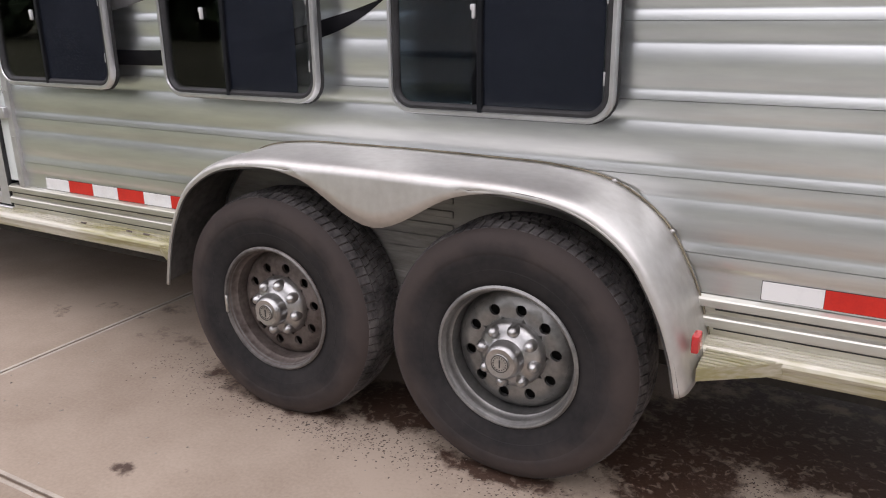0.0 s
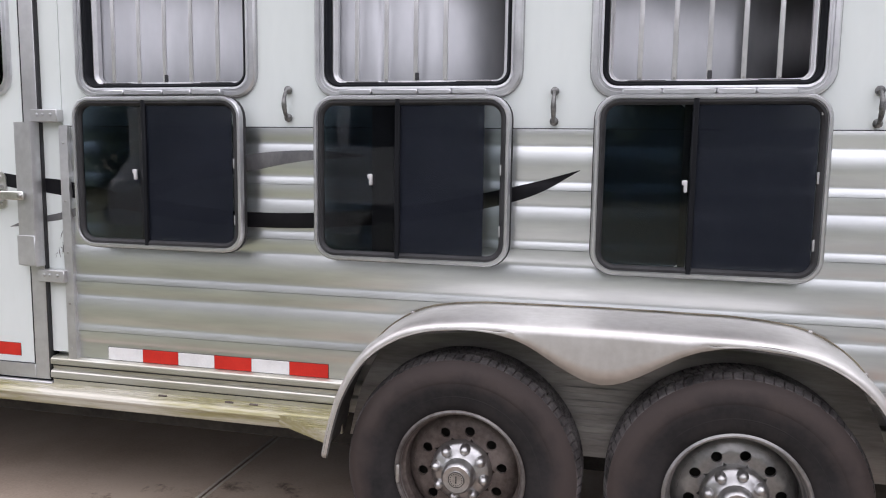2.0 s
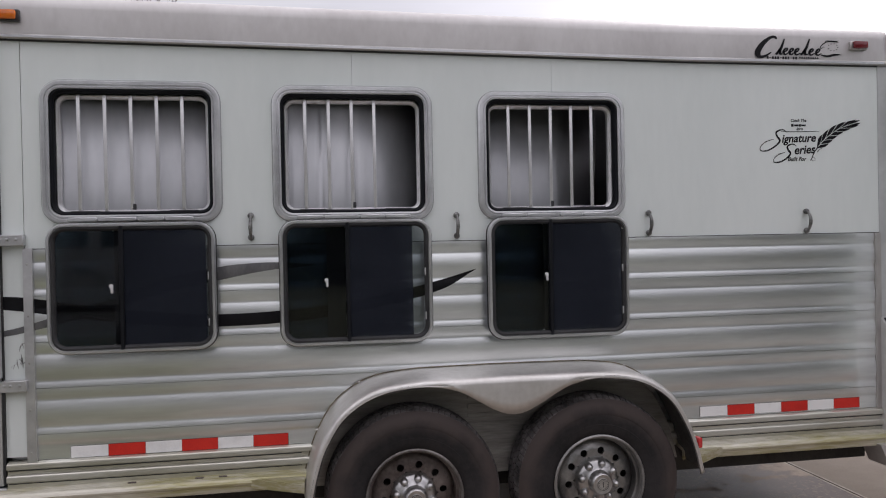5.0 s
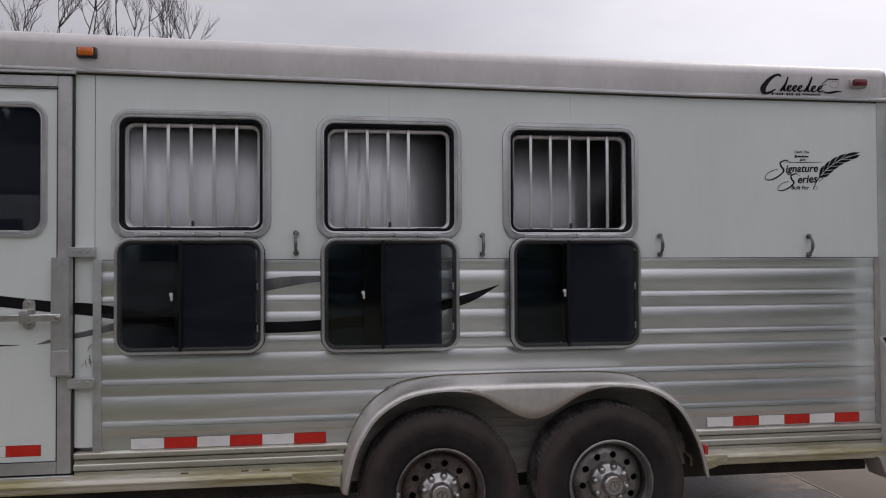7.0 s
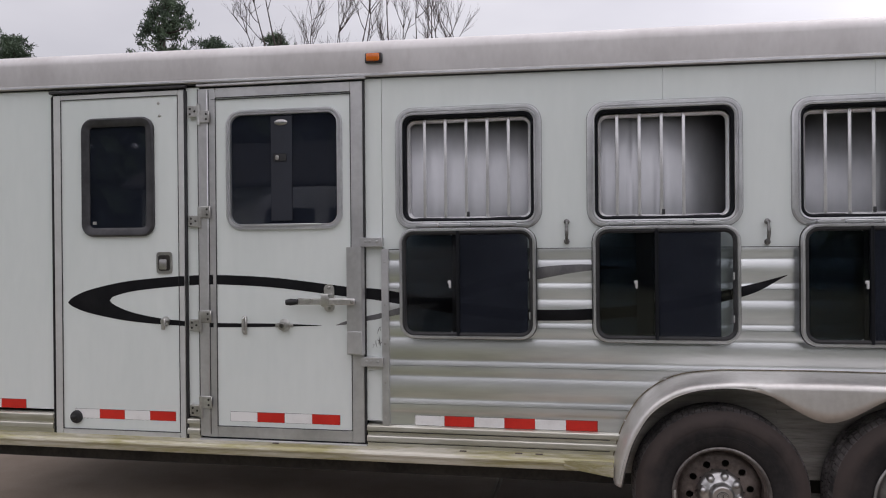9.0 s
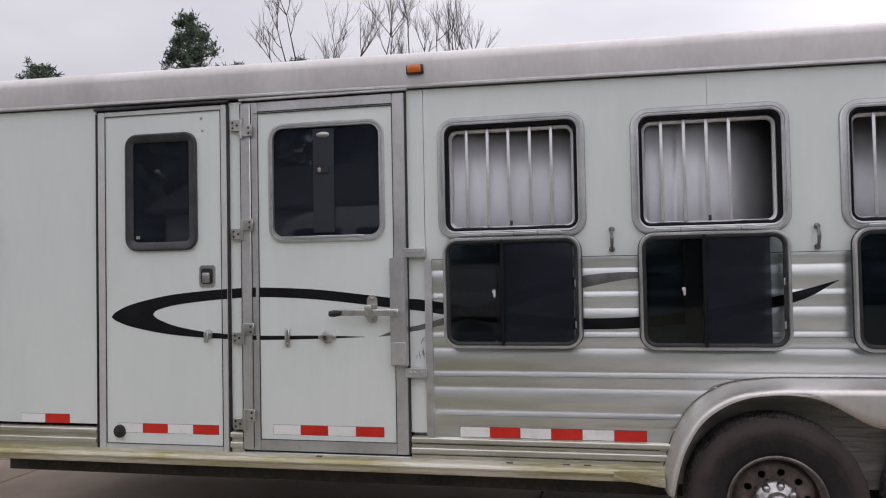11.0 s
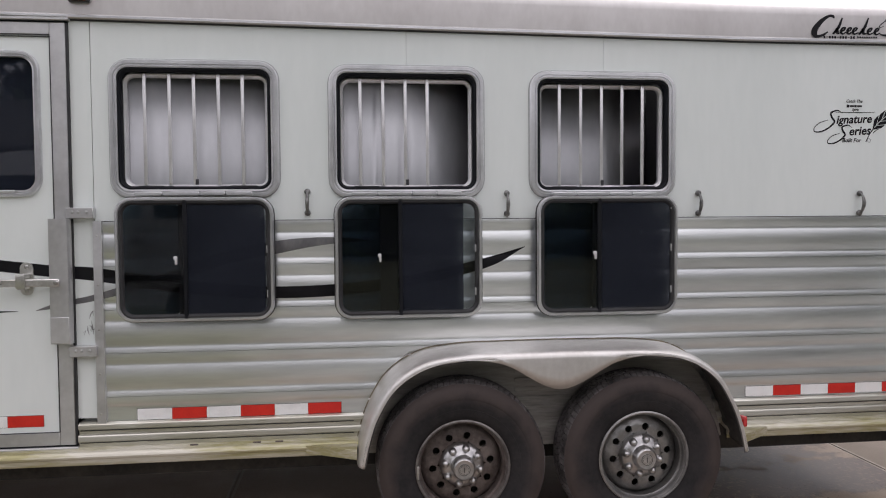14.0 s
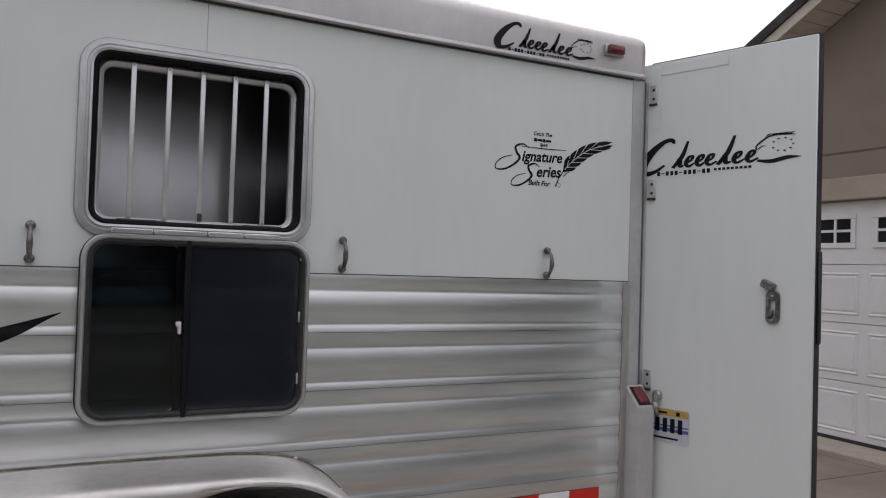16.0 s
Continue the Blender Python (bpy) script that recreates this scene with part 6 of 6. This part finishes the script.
# the roof's rake: soffit, fascia and shingled edge on both slopes
for sign, y_end in ((1, Y_LEFT + 0.45), (-1, Y_RIGHT - 0.45)):
    z_at = lambda y: ridge - SLOPE * (y - APEX) * sign
    def slope_slab(bm, x0, x1, lift0, lift1, ya=APEX, yb=y_end):
        return loft(bm, [[(x, ya, z_at(ya) + lift0), (x, yb, z_at(yb) + lift0), (x, yb, z_at(yb) + lift1), (x, ya, z_at(ya) + lift1)] for x in (x0, x1)])
    part("roof_slope", slope_slab(bmesh.new(), GX - 0.46, GX + 8.0, 0.165, 0.20), SHINGLE, house, "charcoal shingle roof slope", smooth=0)
    part("fascia", slope_slab(bmesh.new(), GX - 0.45, GX - 0.415, -0.01, 0.163), SOFFIT, house, smooth=0)
    part("roof_edge", slope_slab(bmesh.new(), GX - 0.475, GX - 0.452, 0.10, 0.205), SHINGLE, house, smooth=0)
    n = 30
    for k in range(n):
        ya, yb = APEX + (y_end - APEX) * k / n, APEX + (y_end - APEX) * (k + 0.93) / n
        part("soffit_board", slope_slab(bmesh.new(), GX - 0.414, GX + 0.01, 0.012, 0.024, ya, yb), SOFFIT, house, smooth=0)
    part("soffit_back", slope_slab(bmesh.new(), GX - 0.414, GX + 0.01, 0.028, 0.04), SOFFIT, house, smooth=0)

# sectional garage door: four rows of pressed panels, small windows in the top row
gdoor = part("garage_door", boxed(GX + 0.075, GX + 0.10, DOOR_Y0, DOOR_Y1, 0.024, DOOR_H), GARAGE_WHITE, house, "white sectional garage door, shut")
part("bottom_seal", boxed(GX + 0.040, GX + 0.0495, DOOR_Y0 + 0.004, DOOR_Y1 - 0.004, 0.0165, 0.050, bevel=0.003), GASKET, gdoor)
ROWS_Z = (0.026, 0.573, 1.120, 1.667, DOOR_H)
COLS = 8
pitch = (DOOR_Y1 - DOOR_Y0) / COLS
for r in range(4):
    z0, z1 = ROWS_Z[r] + 0.003, ROWS_Z[r + 1] - 0.003
    bm = boxed(GX + 0.050, GX + 0.0745, DOOR_Y0 + 0.004, DOOR_Y1 - 0.004, z0, z1, bevel=0.004)
    part("door_section", bm, GARAGE_WHITE, gdoor)
    for c in range(COLS):
        y0, y1 = DOOR_Y0 + pitch * c + 0.055, DOOR_Y0 + pitch * (c + 1) - 0.055
        bm = bmesh.new()
        za, zb = z0 + 0.085, z1 - 0.085
        if r < 3:
            # a pressed panel: groove and raised field
            rings = []
            for inset, x in ((-0.014, 0.0497), (0.0, 0.0395), (0.016, 0.0497), (0.036, 0.0430)):
                rings.append([(GX + x, y0 + inset, za + inset), (GX + x, y1 - inset, za + inset), (GX + x, y1 - inset, zb - inset), (GX + x, y0 + inset, zb - inset)])
            loft(bm, rings)
            part("pressed_panel", bm, GARAGE_WHITE, gdoor, smooth=0)
        else:
            yc, zc = (y0 + y1) / 2, 1.985
            hw, hh = 0.160, 0.112
            o = [(yc - hw - 0.05, yc + hw + 0.05, zc - hh - 0.05, zc + hh + 0.05)]
            ya, yb, zp, zq = o[0]
            for a, b, d, e in ((ya, yb, zp, zc - hh), (ya, yb, zc + hh, zq), (ya, yc - hw, zc - hh + 0.0005, zc + hh - 0.0005), (yc + hw, yb, zc - hh + 0.0005, zc + hh - 0.0005)):
                box(bm, GX + 0.034, GX + 0.0497, a, b, d, e, bevel=0.003)
            box(bm, GX + 0.036, GX + 0.0495, yc - 0.012, yc + 0.012, zc - hh, zc + hh)
            box(bm, GX + 0.0365, GX + 0.0490, yc - hw, yc + hw, zc - 0.012, zc + 0.012)
            win = part("window_surround", bm, GARAGE_WHITE, gdoor)
            for sy in (-1, 1):
                for sz in (-1, 1):
                    a, b = sorted((yc + sy * 0.013, yc + sy * hw))
                    d, e = sorted((zc + sz * 0.013, zc + sz * hh))
                    part("pane", boxed(GX + 0.045, GX + 0.0492, a, b, d, e), surface("dark_window_pane", (0.012, 0.013, 0.016), (0.02, 0.022, 0.026), 3, 40, 0.12, 0.03, bump=0.0) if not bpy.data.materials.get("dark_window_pane") else bpy.data.materials["dark_window_pane"], gdoor)


# ---- bag and jug by the garage ----
def jug(x, y):
    ob = thing("jug", "white plastic jug with a green label on concrete", "jug")
    bm = bmesh.new()
    rings = []
    for z, r in ((0.0, 0.062), (0.008, 0.070), (0.16, 0.072), (0.19, 0.068), (0.225, 0.045), (0.25, 0.022), (0.272, 0.020)):
        rings.append([(x + r * (abs(math.cos(a)) ** 0.7) * math.copysign(1, math.cos(a)), y + r * (abs(math.sin(a)) ** 0.7) * math.copysign(1, math.sin(a)), z) for a in [2 * math.pi * k / 24 for k in range(24)]])
    loft(bm, rings)
    part("bottle", bm, surface("white_jug_plastic", (0.68, 0.68, 0.68), (0.78, 0.78, 0.78), 6, 50, 0.4, 0.05), ob)
    bm = bmesh.new()
    turned_z(bm, x, y, [(0.0005, 0.270), (0.023, 0.270), (0.023, 0.296), (0.020, 0.300), (0.0005, 0.300)], 20)
    part("cap", bm, surface("white_cap_plastic", (0.7, 0.7, 0.7), (0.8, 0.8, 0.8), 6, 50, 0.35, 0.05), ob)
    bm = bmesh.new()
    tube(bm, curve_through([(x + 0.02, y - 0.018, 0.245), (x + 0.045, y - 0.045, 0.245), (x + 0.058, y - 0.056, 0.20), (x + 0.056, y - 0.054, 0.14)], 4), 0.011, 10)
    part("handle", bm, bpy.data.materials["white_jug_plastic"], ob)
    bm = bmesh.new()
    loft(bm, [[(x + 0.0738 * (abs(math.cos(a)) ** 0.7) * math.copysign(1, math.cos(a)), y + 0.0738 * (abs(math.sin(a)) ** 0.7) * math.copysign(1, math.sin(a)), z) for a in [radians(140 + 130 * k / 14) for k in range(15)]] for z in (0.035, 0.145)], closed_ring=False, caps=False)
    part("label", bm, surface("green_paper_label", (0.05, 0.28, 0.10), (0.14, 0.42, 0.18), 14, 50, 0.5, 0.05), ob, "green paper label")
    return ob


def turned_z(bm, cx, cy, section, n=20):
    return loft(bm, [[(cx + r * math.cos(2 * math.pi * k / n), cy + r * math.sin(2 * math.pi * k / n), z) for r, z in section] for k in range(n)], closed_path=True, caps=False)


def duffel(x, y):
    """A stuffed navy bag with yellow trim, lying along y."""
    ob = thing("tool_bag", "stuffed navy fabric bag with yellow trim on concrete", "bag")
    bm = bmesh.new()
    rings = []
    for k in range(15):
        s = k / 14
        e = math.sin(math.pi * min(max(s, 0.03), 0.97)) ** 0.25
        half, tall = 0.155 * e, 0.30 * e + 0.012 * math.sin(9 * s)
        yy = y - 0.27 + 0.54 * s
        rings.append([(x + half * (1 if 4 <= q <= 12 else 1) * math.copysign(abs(math.sin(2 * math.pi * q / 16)) ** 0.6, math.sin(2 * math.pi * q / 16)), yy, tall * (0.5 - 0.5 * math.copysign(abs(math.cos(2 * math.pi * q / 16)) ** 0.6, math.cos(2 * math.pi * q / 16)))) for q in range(16)])
    loft(bm, rings)
    body = part("body", bm, surface("navy_bag_fabric", (0.012, 0.016, 0.05), (0.028, 0.034, 0.09), 9, 200, 0.85, 0.05, bump=0.3), ob)
    yellow = surface("yellow_webbing", (0.42, 0.30, 0.02), (0.55, 0.40, 0.03), 9, 200, 0.8, 0.05, bump=0.2)
    for yy in (y - 0.15, y + 0.15):
        bm = bmesh.new()
        pts = [(x + 0.162 * math.copysign(abs(math.sin(a)) ** 0.6, math.sin(a)), yy, 0.155 - 0.152 * math.copysign(abs(math.cos(a)) ** 0.6, math.cos(a))) for a in [math.pi * (0.1 + 1.8 * k / 18) for k in range(19)]]
        tube(bm, pts, 0.012, 6)
        part("strap", bm, yellow, ob)
    bm = bmesh.new()
    tube(bm, curve_through([(x - 0.05, y - 0.10, 0.295), (x - 0.06, y - 0.06, 0.34), (x - 0.06, y + 0.06, 0.34), (x - 0.05, y + 0.10, 0.295)], 5), 0.010, 8)
    part("carry_handle", bm, GASKET, ob)
    bm = bmesh.new()
    tube(bm, [(x - 0.12, y - 0.26, 0.02), (x - 0.13, y - 0.27, 0.16), (x - 0.10, y - 0.262, 0.28), (x - 0.02, y - 0.255, 0.305)], 0.009, 8)
    part("piping", bm, yellow, ob)
    return ob


def spray_bottle(x, y):
    ob = thing("spray_bottle", "dark squat bottle with a grey cap", "bottle")
    bm = bmesh.new()
    turned_z(bm, x, y, [(0.0005, 0.0), (0.035, 0.0), (0.038, 0.01), (0.038, 0.17), (0.030, 0.20), (0.014, 0.215), (0.0005, 0.215)], 24)
    part("bottle", bm, DARK_TRIM, ob)
    bm = bmesh.new()
    turned_z(bm, x, y, [(0.0005, 0.216), (0.017, 0.216), (0.019, 0.222), (0.019, 0.255), (0.012, 0.265), (0.0005, 0.265)], 20)
    part("cap", bm, STEEL, ob)


jug(5.17, 0.14)
duffel(5.69, 0.27)
spray_bottle(5.47, 0.44)


# ---- trees beyond the trailer ----
def pine(x, y, height, girth, seed, bare=0.45):
    """A pine: tapered trunk, tiers of limbs, tufts of needles with gaps between them."""
    rnd = random.Random(seed)
    ob = thing("pine_tree", "tall dark green pine against a grey sky", "tree", group="pines beyond the trailer")
    bm = bmesh.new()
    tube(bm, [(x + 0.12 * math.sin(k), y + 0.1 * math.cos(2 * k), height * k / 7) for k in range(8)], [0.24 * (1 - 0.95 * k / 7) + 0.015 for k in range(8)], 10)
    limbs, tufts = [], []
    z = height * bare
    while z < height * 0.99:
        f = (z - height * bare) / (height * (1 - bare))
        reach = girth * (1 - f) ** 0.85 * rnd.uniform(0.65, 1.1) + 0.06
        for q in range(rnd.randint(3, 5)):
            a = rnd.uniform(0, 2 * math.pi)
            r = reach * rnd.uniform(0.55, 1.0)
            end = (x + r * math.cos(a), y + r * math.sin(a), z + 0.25 * r + rnd.uniform(-0.05, 0.2))
            midp = (x + 0.5 * r * math.cos(a), y + 0.5 * r * math.sin(a), z + 0.06 * r)
            tube(bm, [(x, y, z), midp, end], [0.03, 0.02, 0.006], 5)
            for s in (0.40, 0.72, 0.88, 1.0):
                for _ in range(1 if rnd.random() < 0.7 else 2):
                    tufts.append((x + s * r * math.cos(a) + rnd.gauss(0, 0.10), y + s * r * math.sin(a) + rnd.gauss(0, 0.10), z + 0.25 * r * s * s + rnd.gauss(0.04, 0.08)))
        z += height * rnd.uniform(0.017, 0.030)
    part("trunk", bm, BARK, ob)
    verts, faces = [], []
    for c in tufts:
        for _ in range(30):
            d = Vector((rnd.gauss(0, 1), rnd.gauss(0, 1), rnd.gauss(0.35, 1))).normalized()
            n = d.orthogonal().normalized() * 0.016
            length = rnd.uniform(0.06, 0.15)
            base = Vector(c) + Vector((rnd.gauss(0, 0.055), rnd.gauss(0, 0.055), rnd.gauss(0, 0.04)))
            i = len(verts)
            verts += [tuple(base - n), tuple(base + n), tuple(base + d * length)]
            faces.append((i, i + 1, i + 2))
    mesh = bpy.data.meshes.new("crown")
    mesh.from_pydata(verts, [], faces)
    mesh.materials.append(NEEDLES)
    crown_ob = new("crown", mesh)
    crown_ob.parent = ob
    return ob


def bare_tree(x, y, height, seed, spread=1.0, low=3.4):
    """A leafless tree: long bare stems that bend upright and end in fans of fine twigs."""
    rnd = random.Random(seed)
    ob = thing("bare_tree", "leafless tree with thin upright twigs", "tree", group="bare trees beyond the trailer")
    bm = bmesh.new()
    tube(bm, [(x, y, -0.05), (x + 0.05, y, low * 0.5), (x, y, low)], [0.22, 0.17, 0.13], 10)
    part("trunk", bm, BARK, ob)
    twigs = bmesh.new()

    def shoot(p, d, length, r, level):
        q, way, pts = Vector(p), Vector(d).normalized(), [tuple(p)]
        for k in range(4):
            way = (way + Vector((rnd.gauss(0, 0.10), rnd.gauss(0, 0.10), 0.12))).normalized()
            q = q + way * length / 4
            pts.append(tuple(q))
            if level < 3 and (k >= 1 or level == 2):
                for _ in range(2 if level == 1 else 1):
                    side = Vector((rnd.gauss(0, 1), rnd.gauss(0, 1), rnd.uniform(-0.1, 0.5)))
                    shoot(tuple(q), way + side * 0.50, length * rnd.uniform(0.40, 0.70), r * 0.55, level + 1)
        tube(twigs, pts, [r * (1 - 0.16 * k) for k in range(5)], 5 if level == 1 else 3)

    for k in range(9):
        off = spread * (k - 4 + rnd.uniform(-0.45, 0.45)) * 0.31
        deep = rnd.uniform(-0.7, 0.7)
        tall = height - rnd.uniform(0.0, 1.3)
        a, b, c = Vector((x, y, low * rnd.uniform(0.8, 1.0))), Vector((x + off * rnd.uniform(0.6, 1.4), y + deep, low + 0.4 * (tall - low))), Vector((x + off * rnd.uniform(0.5, 1.6) + rnd.gauss(0, 0.15), y + deep, tall))
        pts = [a * (1 - s) ** 2 + b * 2 * s * (1 - s) + c * s * s for s in [i / 10 for i in range(11)]]
        tube(twigs, [tuple(p) for p in pts], [0.050 - 0.0040 * i for i in range(11)], 6)
        for i in range(5, 11):
            way = (pts[i] - pts[i - 1]).normalized()
            for _ in range(3 if i == 10 else rnd.choice((0, 1, 1))):
                side = Vector((rnd.gauss(0, 1), rnd.gauss(0, 0.7), 0.2))
                shoot(tuple(pts[i]), way + side * 0.62, rnd.uniform(0.45, 0.85), 0.012, 1)
    part("twig_crown", twigs, BARK, ob)
    return ob


pine(-11.5, 14.0, 8.08, 2.5, 3, bare=0.40)
pine(-15.9, 14.0, 7.18, 2.2, 4, bare=0.35)
pine(-10.4, 14.6, 6.9, 2.0, 5, bare=0.5)
pine(-8.75, 14.8, 6.85, 1.6, 6, bare=0.5)
pine(-14.6, 20.0, 8.2, 1.6, 9)
bare_tree(-7.5, 14.2, 7.75, 21, 1.1)
bare_tree(-5.0, 14.6, 7.5, 22, 0.86)
bare_tree(-17.9, 11.0, 7.9, 25, 1.1)


# ---- house across the lawn, mirrored in the panes ----
CLAPBOARD = surface("pale_clapboard", (0.40, 0.41, 0.40), (0.50, 0.51, 0.49), 1.5, 30, 0.7, 0.06, bump=0.1, stretch=(0.3, 0.3, 6))
neighbour = thing("neighbour_house", "pale single storey house across the lawn", "house")
part("wall", boxed(-15.0, -7.2, -25.0, -18.6, -0.04, 3.5), CLAPBOARD, neighbour)
bm = bmesh.new()
loft(bm, [[(x, -18.1, 3.48), (x, -21.8, 5.2), (x, -25.5, 3.48), (x, -25.5, 3.36), (x, -18.1, 3.36)] for x in (-15.4, -6.8)])
part("roof", bm, SHINGLE, neighbour)
for x in (-14.0, -11.9, -8.6):
    win = part("window", boxed(x - 0.55, x + 0.55, -18.6, -18.56, 0.85, 2.15, bevel=0.01), GARAGE_WHITE, neighbour)
    for dx in (-0.26, 0.26):
        part("pane", boxed(x + dx - 0.22, x + dx + 0.22, -18.559, -18.545, 0.95, 2.05), GASKET, win)
part("door", boxed(-10.75, -9.85, -18.6, -18.55, -0.05, 2.0, bevel=0.01), STUCCO, neighbour)


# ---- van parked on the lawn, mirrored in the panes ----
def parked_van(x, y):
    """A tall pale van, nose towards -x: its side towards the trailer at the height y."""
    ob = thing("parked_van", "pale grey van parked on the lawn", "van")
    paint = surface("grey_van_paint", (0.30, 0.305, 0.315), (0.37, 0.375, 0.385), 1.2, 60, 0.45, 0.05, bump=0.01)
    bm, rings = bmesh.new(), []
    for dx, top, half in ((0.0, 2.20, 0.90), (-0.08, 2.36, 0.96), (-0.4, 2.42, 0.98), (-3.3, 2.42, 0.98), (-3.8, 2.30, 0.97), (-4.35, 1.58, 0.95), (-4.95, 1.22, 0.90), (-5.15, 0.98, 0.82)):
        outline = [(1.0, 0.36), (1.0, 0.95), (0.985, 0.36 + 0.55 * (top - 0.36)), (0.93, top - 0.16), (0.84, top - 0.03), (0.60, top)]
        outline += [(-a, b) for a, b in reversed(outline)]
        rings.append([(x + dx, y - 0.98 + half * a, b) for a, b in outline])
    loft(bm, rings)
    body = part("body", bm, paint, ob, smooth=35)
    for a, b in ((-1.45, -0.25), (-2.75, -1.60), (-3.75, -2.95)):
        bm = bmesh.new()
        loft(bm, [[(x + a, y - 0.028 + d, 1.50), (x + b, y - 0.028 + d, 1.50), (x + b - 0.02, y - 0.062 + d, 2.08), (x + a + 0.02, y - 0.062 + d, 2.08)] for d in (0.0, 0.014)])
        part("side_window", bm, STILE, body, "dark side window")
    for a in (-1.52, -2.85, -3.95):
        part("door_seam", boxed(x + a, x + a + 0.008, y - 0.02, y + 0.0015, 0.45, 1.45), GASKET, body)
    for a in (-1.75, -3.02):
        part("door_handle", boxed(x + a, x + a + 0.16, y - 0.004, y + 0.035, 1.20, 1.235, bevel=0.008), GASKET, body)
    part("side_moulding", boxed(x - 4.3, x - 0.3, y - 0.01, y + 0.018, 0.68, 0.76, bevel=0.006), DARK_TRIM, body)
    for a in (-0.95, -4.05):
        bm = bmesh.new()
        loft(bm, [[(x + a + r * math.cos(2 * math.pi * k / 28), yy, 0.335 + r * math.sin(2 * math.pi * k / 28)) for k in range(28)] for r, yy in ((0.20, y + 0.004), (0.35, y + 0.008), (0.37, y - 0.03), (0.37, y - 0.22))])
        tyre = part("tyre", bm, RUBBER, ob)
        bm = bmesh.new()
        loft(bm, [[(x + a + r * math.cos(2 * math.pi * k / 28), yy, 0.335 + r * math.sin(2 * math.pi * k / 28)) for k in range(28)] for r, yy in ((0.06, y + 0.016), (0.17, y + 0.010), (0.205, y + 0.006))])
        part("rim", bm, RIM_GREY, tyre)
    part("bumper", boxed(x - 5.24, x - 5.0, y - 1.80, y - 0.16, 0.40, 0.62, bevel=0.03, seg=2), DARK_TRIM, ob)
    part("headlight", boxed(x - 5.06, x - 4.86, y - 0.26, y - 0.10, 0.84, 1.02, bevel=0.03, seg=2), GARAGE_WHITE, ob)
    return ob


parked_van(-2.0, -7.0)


# ---- woods and hedges all round, behind the camera ----
def woods(name, label, stretch, seed, count):
    rnd = random.Random(seed)
    verts, faces = [], []
    for _ in range(count):
        x0, y0, x1, y1, tall, thick = rnd.choice(stretch)
        s = rnd.random()
        lump = 0.78 + 0.22 * math.sin(7.3 * s + seed) * math.sin(17.9 * s)
        c = Vector((x0 + (x1 - x0) * s + rnd.gauss(0, thick), y0 + (y1 - y0) * s + rnd.gauss(0, thick), tall * lump * rnd.random() ** 0.8))
        d = Vector((rnd.gauss(0, 1), rnd.gauss(0, 1), rnd.gauss(0, 1))).normalized()
        a = d.orthogonal().normalized()
        b = d.cross(a)
        r = rnd.uniform(0.25, 0.75)
        i = len(verts)
        verts += [tuple(c + a * r), tuple(c + b * r * 0.7), tuple(c - a * r), tuple(c - b * r * 0.7)]
        faces.append((i, i + 1, i + 2, i + 3))
    mesh = bpy.data.meshes.new(name)
    mesh.from_pydata(verts, [], faces)
    mesh.materials.append(WOODS)
    return tagged(new(name, mesh), label, "woods", kind="stuff")


woods("far_woods", "dark evergreen woods across the lawn", [(8.8, -11.6, 24, -9, 5.6, 0.9), (-40, -24, 0, -27, 12.0, 1.6), (0, -27, 34, -24, 7.5, 1.6), (-42, -24, -46, 10, 6.5, 1.8), (-46, 34, -10, 42, 6.5, 1.8), (-10, 42, 6, 42, 6.0, 1.8)], 7, 45000)
